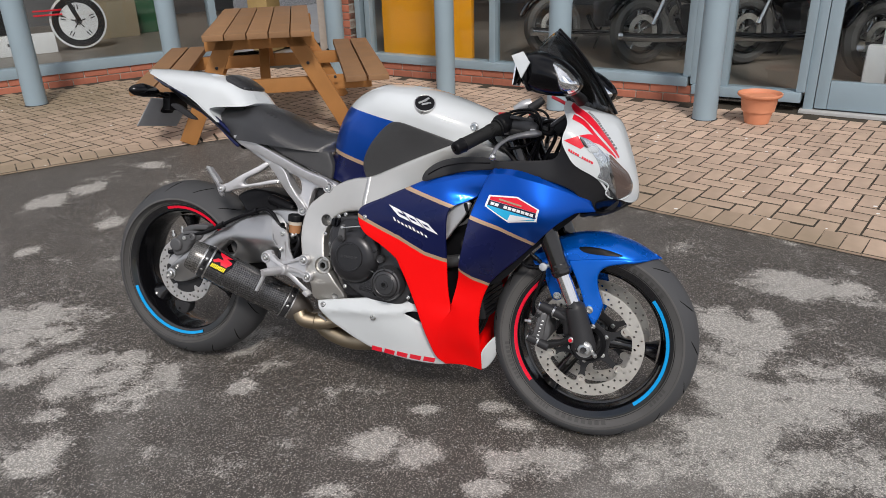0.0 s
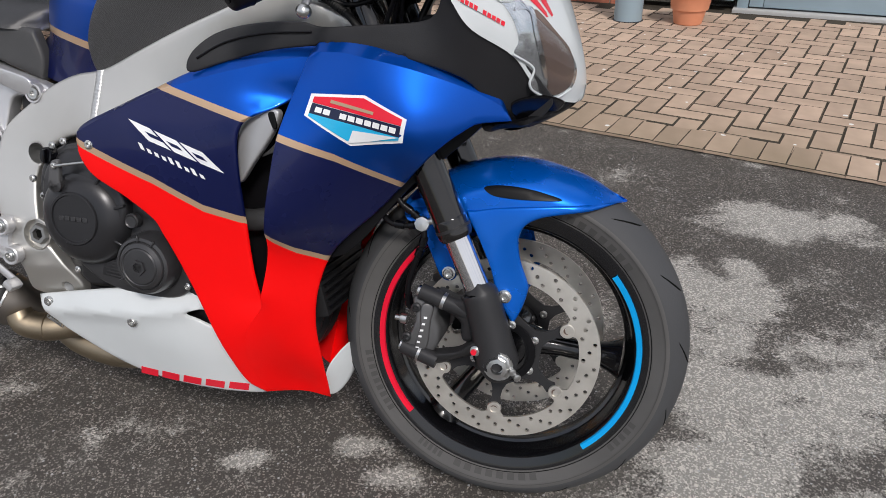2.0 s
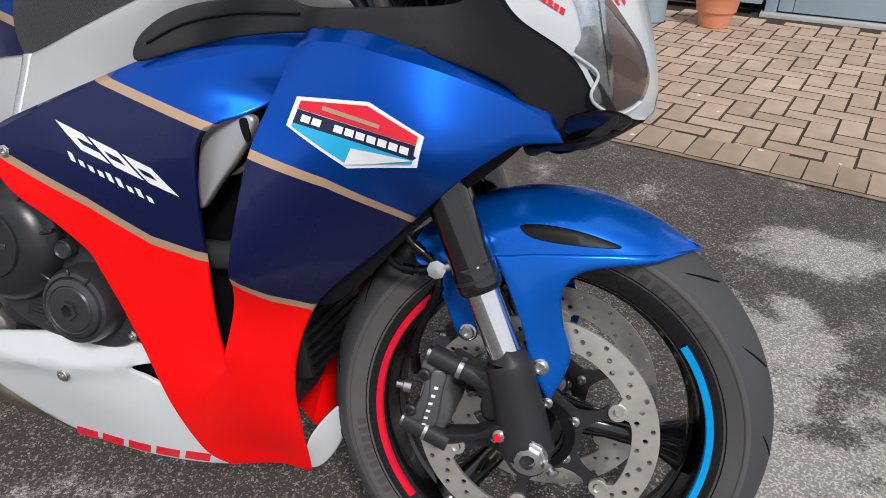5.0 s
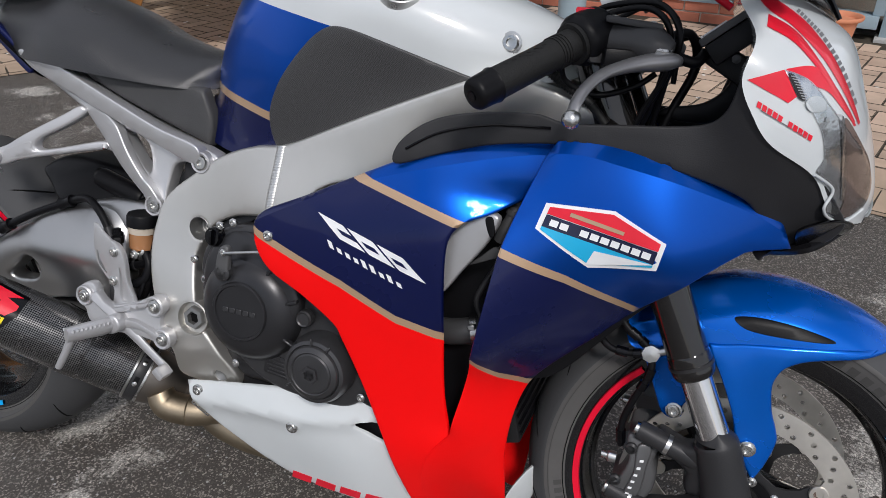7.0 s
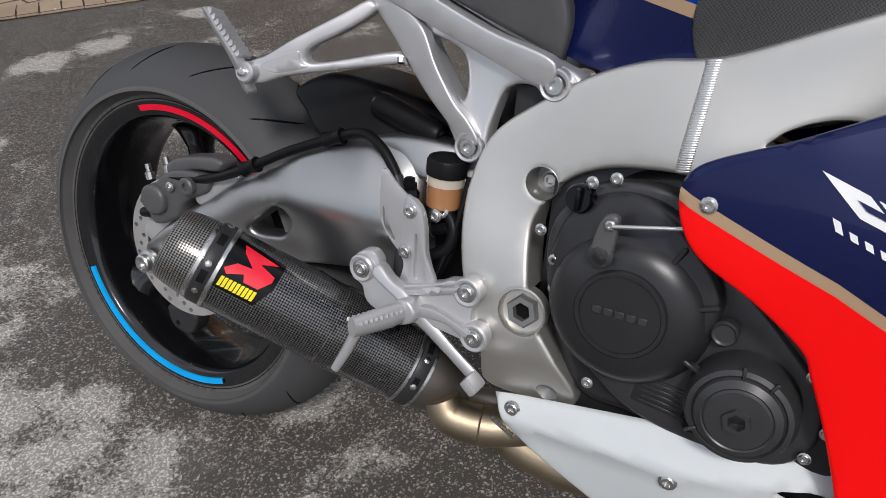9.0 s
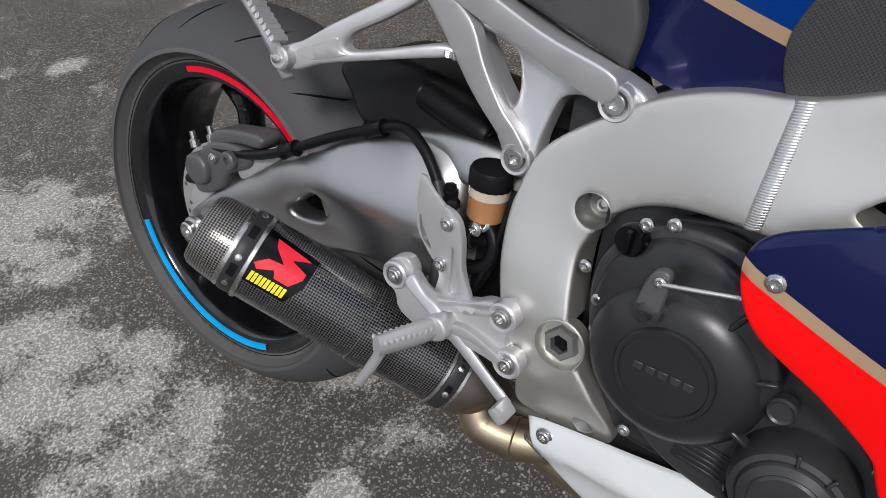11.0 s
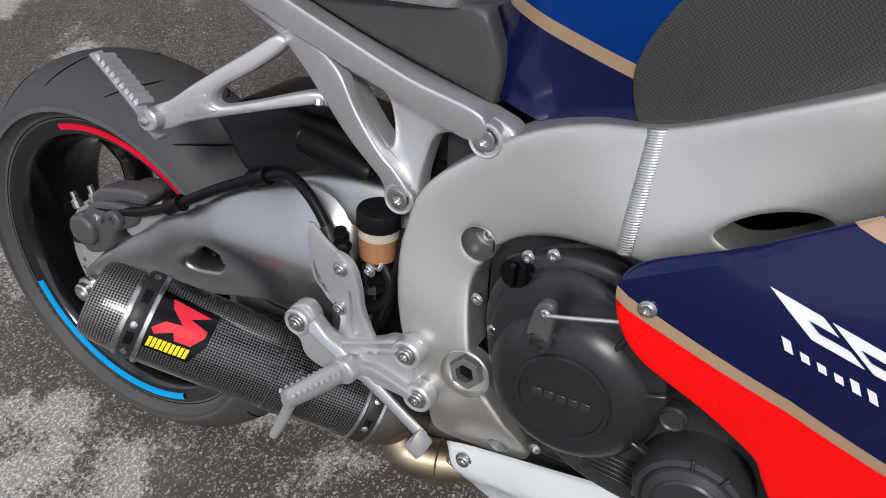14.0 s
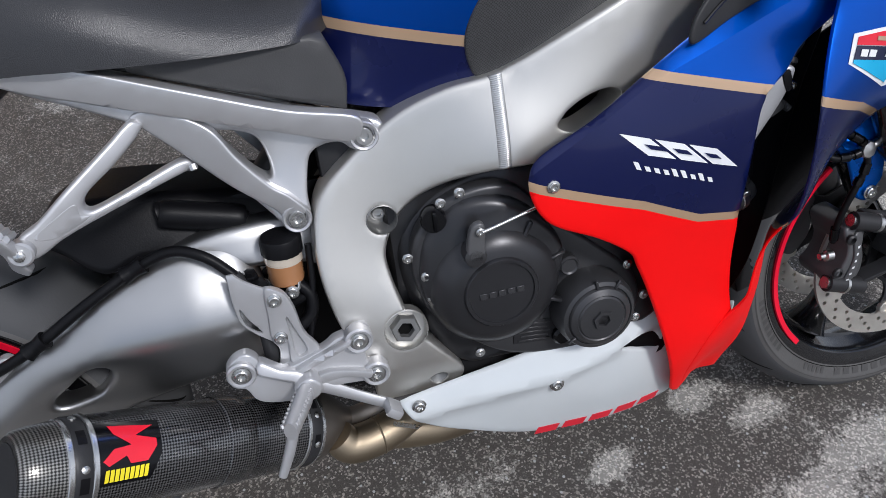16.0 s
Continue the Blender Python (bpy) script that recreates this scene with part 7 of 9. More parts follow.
def muff_tube(name, stations, m, parent, label="", sides=48):
    """Turned piece along the silencer's axis: (distance, radius), slightly taller than wide."""
    verts, faces = [], []
    for s, r in stations:
        for j in range(sides):
            a = 2 * math.pi * j / sides
            verts.append(muff_at(s) + SE1 * math.cos(a) * r * 1.0 + SE2 * math.sin(a) * r * 1.04)
    for i in range(len(stations) - 1):
        for j in range(sides):
            a, b = i * sides + j, i * sides + (j + 1) % sides
            faces.append((a, b, b + sides, a + sides))
    faces.append(tuple(range(sides))[::-1])
    k = (len(stations) - 1) * sides
    faces.append(tuple(range(k, k + sides)))
    ob = mesh_part(name, verts, faces, m, parent, None, label)
    uv = ob.data.uv_layers.new(name="weave").data
    for p in ob.data.polygons:
        row, col = divmod(p.index, sides)
        for li, vi in zip(p.loop_indices, p.vertices):
            j = vi % sides
            j = sides if (col == sides - 1 and j == 0) else j
            s = stations[min(vi // sides, len(stations) - 1)][0]
            a = 2 * math.pi * j / sides * 0.05
            uv[li].uv = ((s + a) * 0.7071, (s - a) * 0.7071)
    return ob


def muff_decal(name, outline, r, m, parent, label=""):
    """A sticker on the silencer: outline of (distance, degrees round it)."""
    o = np.array([(s, radians(a) * 0.05) for s, a in outline])
    V, T, _, _ = fill(o, 0.006, (), (), ())
    verts = [muff_at(s) + SE1 * math.cos(a / 0.05) * r + SE2 * math.sin(a / 0.05) * r * 1.04 for s, a in V]
    return mesh_part(name, verts, [tuple(t) for t in T], m, parent, None, label)


muff = muff_tube("silencer", [(-0.03, 0.0505), (0.05, 0.0515), (0.16, 0.0515), (0.258, 0.0500)], M["carbon"], bike, "carbon fibre silencer with a sponsor mark")
muff_tube("end_cap", [(-0.030, 0.0505), (-0.050, 0.0490), (-0.070, 0.0465), (-0.083, 0.0435), (-0.0885, 0.0395), (-0.0885, 0.034), (-0.075, 0.032)], M["silverweave"], muff)
muff_tube("outlet", [(-0.089, 0.0335), (-0.070, 0.031), (-0.069, 0.001)], M["satin"], muff)
for s_, w_, r_, m_ in ((-0.044, 0.0030, 0.0502, "steel"), (-0.021, 0.0030, 0.0527, "steel"), (-0.0325, 0.0085, 0.0515, "satin"), (0.241, 0.0022, 0.0517, "steel"), (0.263, 0.0026, 0.0505, "steel"), (0.252, 0.0090, 0.0508, "satin")):
    muff_tube("band", [(s_ - w_, r_ - 0.001), (s_ - w_ * 0.7, r_), (s_ + w_ * 0.7, r_), (s_ + w_, r_ - 0.001)], M[m_], muff)
muff_tube("carbon_strap", [(0.128, 0.0512), (0.130, 0.0532), (0.146, 0.0532), (0.150, 0.0528), (0.162, 0.0528), (0.164, 0.0512)], M["carbon"], muff)
muff_tube("inlet_cone", [(0.262, 0.0495), (0.282, 0.0465), (0.302, 0.0385), (0.320, 0.0275), (0.334, 0.0190), (0.345, 0.0165)], M["steelcone"], muff)
for s_, a_ in ((-0.0325, -38), (-0.0325, 3), (-0.0325, -110), (0.252, -56), (0.252, -15)):
    d_ = SE1 * math.cos(radians(a_)) + SE2 * math.sin(radians(a_)) * 1.04
    lathe("rivet", [(0.0042, 0), (0.0042, 0.002), (0.002, 0.003)], tuple(muff_at(s_) + d_ * 0.0508), tuple(d_), M["steel"], muff, 10)
for a_ in (-20, -75):
    muff_decal("band_slot", [(-0.037, a_ - 9), (-0.028, a_ - 9), (-0.028, a_ + 9), (-0.037, a_ + 9)], 0.0522, M["black"], muff)
    muff_decal("band_slot", [(0.248, a_ - 9), (0.256, a_ - 9), (0.256, a_ + 9), (0.248, a_ + 9)], 0.0515, M["black"], muff)
pl = muff_decal("mark_backing", [(-0.018, -92), (0.048, -84), (0.046, -44), (0.034, -16), (-0.018, -16)], 0.0522, M["gloss"], muff, "black backing of the silencer mark")
muff_decal("red_mark", [(-0.006, -84), (0.040, -77), (0.020, -67), (0.041, -60), (0.041, -52), (0.030, -37), (0.012, -37), (0.008, -46), (-0.010, -37), (-0.016, -43), (-0.004, -55), (0.014, -57), (-0.002, -72)], 0.0528, M["decalred"], pl, "red mark drawn as a plain shape")
for k_ in range(9):
    s_ = -0.014 + k_ * 0.0051
    muff_decal("letter_bar", [(s_ + 0.0006, -33), (s_ + 0.0046, -33.5), (s_ + 0.0036, -20), (s_ - 0.0004, -19.5)], 0.0528, M["decalyellow"], pl)
lp_ = [(0.540, -0.035, 0.205), (0.565, -0.036, 0.188), (0.60, -0.035, 0.175), (0.66, -0.03, 0.165), (0.75, -0.03, 0.18), (0.85, -0.03, 0.21)]
link = tube("link_pipe", lp_, [0.0275, 0.0285, 0.029, 0.029, 0.028, 0.028], M["gold_pipe"], bike, 24, label="heat tinted golden steel link pipe")
tube("silencer_elbow", [(0.500, -0.105, 0.254), (0.515, -0.105, 0.234), (0.56, -0.092, 0.228), (0.62, -0.070, 0.238), (0.70, -0.05, 0.25)], [0.022, 0.0255, 0.0262, 0.0225, 0.021], M["gold_pipe"], link, 24)
tube("mid_pipe", [tuple(muff_at(0.338)), (0.530, -0.056, 0.238), (0.560, -0.058, 0.246), (0.64, -0.055, 0.262)], [0.0165, 0.0160, 0.0160, 0.0160], M["steelcone"], link, 24)
lathe("elbow_seam", [(0.0262, -0.0012), (0.0274, 0.0), (0.0262, 0.0012)], (0.553, -0.0945, 0.2285), (1, 0.25, 0.0), M["gold_pipe"], link, 28)
tube("collar", [(0.572, -0.058, 0.2485), (0.580, -0.058, 0.2500)], 0.0182, M["steelcone"], link, 24)
tube("spring", [(0.575 + 0.03 * k / 24 + 0.003 * math.cos(k * 1.6), -0.118, 0.262 - 0.016 * k / 24 + 0.003 * math.sin(k * 1.6)) for k in range(25)], 0.0011, M["steel"], link, 5, n=3)

# ---- rider footrest ----
hang = panel("footrest_hanger", [(0.397, 0.436), (0.407, 0.449), (0.422, 0.453), (0.432, 0.446), (0.437, 0.436), (0.450, 0.427), (0.461, 0.424), (0.508, 0.437), (0.521, 0.444), (0.534, 0.447), (0.546, 0.455), (0.560, 0.453), (0.564, 0.438), (0.556, 0.428), (0.553, 0.412), (0.556, 0.404), (0.570, 0.403), (0.576, 0.390), (0.570, 0.377), (0.556, 0.375), (0.545, 0.380), (0.512, 0.385), (0.490, 0.384), (0.460, 0.382), (0.433, 0.388), (0.421, 0.396), (0.414, 0.410), (0.400, 0.417)], surf([(0.41, 0.43, -0.168), (0.45, 0.40, -0.172), (0.54, 0.44, -0.162), (0.56, 0.39, -0.166), (0.5, 0.41, -0.168)]), 0.014, M["alloy"], bike, rnd=0.0022, res=0.010, label="silver alloy rider footrest hanger")
for x_, z_ in ((0.413, 0.431), (0.548, 0.440), (0.561, 0.389)):
    lathe("boss", [(0.0165, -0.012), (0.0165, 0.002), (0.0145, 0.004), (0.0112, 0.003), (0.0108, 0.0)], (x_, -0.169, z_), (0, -1, 0), M["alloy"], hang, 24)
    bolt(x_, -0.170, z_, 0.0080, hang)
panel("hanger_rib", [(0.436, 0.442), (0.456, 0.429), (0.476, 0.421), (0.490, 0.406), (0.483, 0.392), (0.466, 0.394), (0.470, 0.408), (0.452, 0.418), (0.431, 0.430)], surf([(0.44, 0.43, -0.176), (0.48, 0.40, -0.184), (0.46, 0.42, -0.178)]), 0.014, M["alloy"], hang, rnd=0.003, res=0.010)
panel("hanger_rib", [(0.464, 0.420), (0.476, 0.416), (0.534, 0.436), (0.540, 0.445), (0.526, 0.441)], flat(-0.175), 0.010, M["alloy"], hang, rnd=0.0025, res=0.012)
panel("hanger_rib", [(0.486, 0.406), (0.512, 0.411), (0.556, 0.397), (0.552, 0.388), (0.524, 0.398), (0.490, 0.396)], flat(-0.176), 0.010, M["alloy"], hang, rnd=0.0025, res=0.012)
heel = panel("heel_guard", [(0.424, 0.549, 1), (0.431, 0.549, 1), (0.442, 0.537), (0.457, 0.526, 1), (0.470, 0.523), (0.480, 0.513), (0.486, 0.494), (0.490, 0.464), (0.503, 0.433), (0.508, 0.430, 1), (0.452, 0.412, 1), (0.459, 0.442), (0.455, 0.455, 1), (0.438, 0.471), (0.426, 0.489), (0.423, 0.515)], flat(-0.156), 0.004, M["alloy"], hang, rnd=0.0012, res=0.012, holes=[[(0.4285, 0.506), (0.434, 0.492), (0.446, 0.471), (0.439, 0.474), (0.430, 0.486)]])
panel("heel_guard_rib", [(0.459, 0.526), (0.470, 0.523), (0.480, 0.513), (0.486, 0.494), (0.490, 0.464), (0.503, 0.433), (0.470, 0.424), (0.470, 0.455), (0.455, 0.456), (0.456, 0.49)], flat(-0.161), 0.006, M["alloy"], heel, rnd=0.002, res=0.012, holes=[[(0.475, 0.486), (0.480, 0.470), (0.489, 0.437), (0.477, 0.433), (0.476, 0.461)]])
for x_, z_ in ((0.467, 0.511), (0.464, 0.463)):
    bolt(x_, -0.162, z_, 0.0062, heel)
pg = tube("rider_peg", [(0.484, -0.172, 0.402), (0.474, -0.202, 0.402), (0.456, -0.250, 0.402)], [0.0085, 0.0115, 0.0095], M["alloy"], hang, 12, label="ribbed silver foot peg", squash=(1.25, 0.8))
for k_ in range(9):
    y_ = -0.196 - k_ * 0.0062
    x0_ = 0.4755 - (k_ * 0.0023)
    for j_ in (-1.5, -0.5, 0.5, 1.5):
        lathe("peg_stud", [(0.0030, -0.001), (0.0016, 0.0024)], (x0_ + j_ * 0.0055, y_, 0.4105 - abs(j_) * 0.0016), (j_ * 0.25, 0, 1), M["alloy"], pg, 5)
tube("peg_feeler", [(0.459, -0.243, 0.398), (0.449, -0.246, 0.372), (0.436, -0.249, 0.345)], [0.0060, 0.0060, 0.0050], M["alloy"], hang, 12)
panel("peg_clevis", [(0.470, 0.412), (0.486, 0.418), (0.497, 0.406), (0.492, 0.392), (0.474, 0.386), (0.466, 0.398)], flat(-0.190), 0.022, M["alloy"], hang, rnd=0.004, res=0.010)
ped = tube("brake_pedal", [(0.490, -0.166, 0.392), (0.505, -0.167, 0.383), (0.537, -0.168, 0.361), (0.570, -0.170, 0.340)], [0.0085, 0.0072, 0.0062, 0.0062], M["alloy"], bike, 10, label="silver brake pedal", squash=(0.7, 1.2))
box("pedal_pad", (0.020, 0.026, 0.013), Matrix.Translation((0.572, -0.184, 0.343)) @ Matrix.Rotation(0.7, 4, "Y"), M["alloy"], ped, 0.004)
res_ob = lathe("brake_fluid_reservoir", [(0.0195, 0.0), (0.0205, 0.003), (0.0205, 0.026), (0.0215, 0.028)], (0.484, -0.118, 0.511), (0.05, -0.04, 1), M["amber"], bike, 28, "amber brake fluid reservoir with black cap")
lathe("reservoir_top", [(0.0215, 0.0), (0.0215, 0.011)], (0.4855, -0.1190, 0.537), (0.05, -0.04, 1), M["clearplastic"], res_ob, 28)
capv, capf = lathe_geo([(0.0235, 0.0), (0.0235, 0.016), (0.0215, 0.019), (0.0001, 0.019)], (0.486, -0.1195, 0.548), (0.05, -0.04, 1), 40)
for i_ in range(40):
    if i_ % 2:
        for lv in range(2):
            c_ = Vector((0.486, -0.1195, 0.548))
            capv[lv * 40 + i_] = capv[lv * 40 + i_] * 0.96 + Vector((c_.x, c_.y, capv[lv * 40 + i_].z)) * 0.04
mesh_part("reservoir_cap", capv, capf, M["black"], res_ob)
bolt(0.487, -0.141, 0.505, 0.0062, res_ob)
cyl = tube("master_cylinder", [(0.452, -0.140, 0.515), (0.452, -0.140, 0.46), (0.450, -0.142, 0.425)], [0.009, 0.012, 0.010], M["satin"], bike, 14, label="black rear brake master cylinder")
lathe("banjo_bolt", [(0.011, 0), (0.011, 0.006), (0.008, 0.010)], (0.453, -0.140, 0.518), (0, 0, 1), M["black"], cyl, 6)
tube("reservoir_hose", [(0.492, -0.125, 0.508), (0.506, -0.130, 0.490), (0.500, -0.135, 0.465), (0.470, -0.140, 0.450)], 0.0075, M["black"], cyl, 10)
tube("switch_lead", [(0.515, -0.12, 0.55), (0.510, -0.13, 0.50), (0.495, -0.14, 0.44), (0.48, -0.14, 0.42)], 0.004, M["black"], cyl, 8)

# ---- side stand on the far side ----
stand_ob = tube("side_stand", [(0.60, 0.14, 0.30), (0.58, 0.20, 0.16), (0.565, 0.265, 0.068)], [0.014, 0.013, 0.012], M["satin"], bike, 10, label="black side stand on the far side")
box("stand_foot", (0.08, 0.05, 0.012), Matrix.Translation((0.56, 0.268, 0.073)) @ Matrix.Rotation(radians(LEAN_A), 4, "X"), M["satin"], stand_ob, 0.004)

# brake pipe fittings behind the footrest hanger
joint = tube("brake_pipe_joint", [(0.463, -0.126, 0.477), (0.484, -0.127, 0.484), (0.503, -0.126, 0.491)], [0.0075, 0.0065, 0.0080], M["black"], bike, 12, label="black brake pipe fittings")
tube("joint_collar", [(0.474, -0.1265, 0.481), (0.479, -0.1265, 0.4825)], 0.0088, M["satin"], joint, 12)
tube("pressure_switch", [(0.507, -0.130, 0.482), (0.500, -0.128, 0.462), (0.492, -0.126, 0.444), (0.486, -0.125, 0.427)], [0.0065, 0.0095, 0.0095, 0.0060], M["black"], joint, 12)
tube("switch_lead", [(0.486, -0.125, 0.430), (0.482, -0.120, 0.410), (0.490, -0.112, 0.395)], 0.0035, M["black"], joint, 8)
lathe("joint_bolt", [(0.0085, 0), (0.0085, 0.005), (0.006, 0.007), (0.0045, 0.007), (0.004, 0.003), (0.0001, 0.003)], (0.490, -0.129, 0.508), (0.1, -1, 0.3), M["steel"], joint, 12)
lathe("hose_union", [(0.0085, 0), (0.0085, 0.010), (0.0065, 0.011), (0.0065, 0.016), (0.004, 0.017)], (0.447, -0.131, 0.522), (0, -0.1, 1), M["black"], joint, 6)

# ---- black inner cowl and nose ----
COWL = surf([(0.942, 0.726, -0.196), (0.98, 0.774, -0.184), (1.10, 0.795, -0.176), (1.198, 0.794, -0.174), (1.286, 0.805, -0.172), (1.31, 0.85, -0.196), (1.34, 0.81, -0.196), (1.40, 0.768, -0.158), (1.432, 0.725, -0.115), (1.41, 0.67, -0.10), (1.36, 0.725, -0.150), (1.26, 0.76, -0.172), (1.15, 0.77, -0.176)])
cowl = panel("inner_cowl", [(0.938, 0.718), (0.940, 0.744), (0.975, 0.774), (1.03, 0.790), (1.10, 0.796), (1.135, 0.790), (1.20, 0.795), (1.280, 0.804), (1.303, 0.822), (1.312, 0.862, 1), (1.345, 0.812), (1.40, 0.772), (1.436, 0.735, 1), (1.455, 0.700), (1.415, 0.664), (1.37, 0.69), (1.34, 0.728), (1.26, 0.752), (1.16, 0.765), (1.06, 0.755), (0.99, 0.735)], COWL, 0.004, M["cowl"], bike, rnd=0.003, res=0.014, label="matt black inner cowl beside the handlebar")
panel("inner_cowl_left", [(0.938, 0.718), (0.975, 0.774), (1.10, 0.796), (1.280, 0.804), (1.312, 0.862, 1), (1.40, 0.772), (1.455, 0.700), (1.415, 0.664), (1.34, 0.728), (1.16, 0.765)], COWL, 0.004, M["cowl"], cowl, rnd=0.003, res=0.03, mirror=True)
tube("cowl_seam", [(x_, float(COWL(x_, z_)[0]) - 0.001, z_) for x_, z_ in ((0.95, 0.738), (0.99, 0.762), (1.05, 0.777), (1.12, 0.782))], 0.0018, M["gloss"], cowl, 6)
nose_line = [(1.300, 0.975), (1.350, 0.963), (1.402, 0.932), (1.432, 0.908), (1.458, 0.850), (1.482, 0.785), (1.494, 0.735), (1.490, 0.702)]
nose_o = nose_line + [(1.462, 0.704), (1.432, 0.722), (1.402, 0.764), (1.352, 0.794), (1.330, 0.820), (1.312, 0.856), (1.318, 0.90), (1.296, 0.94)]
nose_w = surf([(1.315, 0.857, 0.200), (1.34, 0.81, 0.198), (1.40, 0.768, 0.162), (1.432, 0.725, 0.125), (1.36, 0.90, 0.185), (1.30, 0.96, 0.170), (1.45, 0.80, 0.140), (1.47, 0.73, 0.100), (1.40, 0.90, 0.16)])
nose, nose_skin = hull("nose_fairing", nose_o, nose_w, nose_line, 0.10, M["white"], bike, p=2.0, res=0.010, label="white nose fairing with red stripes and clear headlight")


def stripe(pts_a, pts_b, m, label=""):
    a, b = curve(pts_a, 5, False), curve(pts_b, 5, False)
    decal("red_stripe" if m is M["decalred"] else "letter_bar", [tuple(p) for p in a] + [tuple(p) for p in b[::-1]], nose_skin, m, nose, 0.0014, label)


stripe([(1.312, 0.954), (1.334, 0.941), (1.366, 0.921), (1.397, 0.890), (1.427, 0.851), (1.445, 0.821)], [(1.312, 0.944), (1.328, 0.928), (1.351, 0.915), (1.386, 0.886), (1.419, 0.850), (1.444, 0.818)], M["decalred"], "red racing stripe")
stripe([(1.327, 0.924), (1.357, 0.909), (1.386, 0.880), (1.413, 0.850), (1.440, 0.818)], [(1.327, 0.911), (1.355, 0.898), (1.381, 0.876), (1.408, 0.849), (1.438, 0.817)], M["decalred"])
stripe([(1.352, 0.871), (1.374, 0.876), (1.388, 0.872), (1.405, 0.859), (1.424, 0.839), (1.438, 0.822)], [(1.352, 0.868), (1.366, 0.865), (1.383, 0.857), (1.400, 0.851), (1.418, 0.836), (1.436, 0.820)], M["decalred"])
decal("red_stripe", [(1.317, 0.857), (1.350, 0.870), (1.367, 0.845), (1.360, 0.838)], nose_skin, M["decalred"], nose, 0.0014)
for k_ in range(18):
    s_ = k_ / 18
    p_, q_ = (np.array((np.interp(v, (0, 0.4, 0.75, 1), (1.357, 1.384, 1.413, 1.438)), np.interp(v, (0, 0.4, 0.75, 1), (0.9325, 0.910, 0.875, 0.8375)))) for v in (s_, s_ + 0.038))
    n_ = np.array((p_[1] - q_[1], q_[0] - p_[0])) / np.linalg.norm(q_ - p_) * 0.0022
    decal("letter_bar", [tuple(p_ + n_), tuple(q_ + n_), tuple(q_ - n_), tuple(p_ - n_)], nose_skin, M["faint"], nose, 0.0014)
for k_ in range(11):
    if k_ != 5:
        x_, z_ = 1.331 + k_ * 0.0056, 0.8375 - k_ * 0.00285
        decal("letter_bar", [(x_, z_), (x_ + 0.0044, z_ - 0.0022), (x_ + 0.0036, z_ - 0.0080), (x_ - 0.0006, z_ - 0.0058)], nose_skin, M["decalred"], nose, 0.0014)
stripe([(1.335, 0.829), (1.384, 0.8062)], [(1.336, 0.8275), (1.385, 0.8045)], M["faint"])
light_o = [(1.351, 0.869), (1.371, 0.865), (1.387, 0.855), (1.406, 0.837), (1.436, 0.810), (1.464, 0.783), (1.481, 0.750), (1.477, 0.722), (1.457, 0.708), (1.434, 0.715), (1.424, 0.726), (1.427, 0.748), (1.404, 0.766), (1.408, 0.784), (1.401, 0.807), (1.388, 0.827), (1.369, 0.848)]
hl = panel("headlight", light_o, lambda x, z: nose_skin(x, z) - 0.0015, 0.001, M["reflector"], nose, rnd=0.001, res=0.012, label="clear headlight with silvered reflector")
panel("dark_flute", [(1.355, 0.866), (1.361, 0.865), (1.376, 0.843), (1.369, 0.844)], lambda x, z: nose_skin(x, z) - 0.0030, 0.002, M["satin"], hl, rnd=0.0004, res=0.012)
for k_ in range(9):
    x_, z_ = 1.3575 + 0.0019 * k_, 0.8650 - 0.0026 * k_
    panel("flute_rib", [(x_ - 0.0004, z_), (x_ + 0.0065, z_ - 0.0006), (x_ + 0.0068, z_ - 0.0016), (x_, z_ - 0.0010)], lambda x, z: nose_skin(x, z) - 0.0036, 0.002, M["plate"], hl, rnd=0.0003, res=0.012, smooth_line=False)
panel("reflector_bowl", [(1.377, 0.838), (1.380, 0.845), (1.389, 0.847), (1.397, 0.843), (1.400, 0.835), (1.394, 0.831), (1.384, 0.831)], lambda x, z: nose_skin(x, z) - 0.0030 - 0.0012 * np.exp(-((x - 1.388) ** 2 + (z - 0.839) ** 2) / 0.00009), 0.002, M["white"], hl, rnd=0.001, res=0.004)
# the ground's reflection is painted here as a brown zone of the headlight
panel("smoked_reflector", [(1.420, 0.822), (1.427, 0.825), (1.455, 0.795), (1.470, 0.776), (1.478, 0.750), (1.474, 0.724), (1.457, 0.712), (1.447, 0.718), (1.446, 0.735), (1.440, 0.760), (1.432, 0.790)], lambda x, z: nose_skin(x, z) - 0.0030, 0.002, M["brownglass"], hl, rnd=0.0004, res=0.010)
for k_ in range(15):
    z_ = 0.806 - 0.0060 * k_
    a_ = float(np.interp(z_, (0.712, 0.735, 0.760, 0.790, 0.822), (1.449, 1.447, 1.441, 1.433, 1.421)))
    b_ = float(np.interp(z_, (0.712, 0.724, 0.750, 0.776, 0.795, 0.825), (1.457, 1.472, 1.476, 1.468, 1.453, 1.426)))
    panel("reflector_rib", [(a_, z_), (b_, z_ + 0.001), (b_, z_ - 0.0004), (a_, z_ - 0.0014)], lambda x, z: nose_skin(x, z) - 0.0040, 0.002, M["brownglass"], hl, rnd=0.0003, res=0.012, smooth_line=False)
panel("reflector_divider", [(1.402, 0.822), (1.418, 0.823), (1.426, 0.797), (1.434, 0.768), (1.442, 0.735), (1.446, 0.735), (1.440, 0.768), (1.431, 0.797), (1.421, 0.828), (1.402, 0.826)], lambda x, z: nose_skin(x, z) - 0.0040, 0.002, M["chrome"], hl, rnd=0.0004, res=0.012)
ln = panel("lens", light_o, lambda x, z: nose_skin(x, z) - 0.009, 0.002, M["lens"], hl, rnd=0.010, res=0.012)
ln.visible_shadow = False
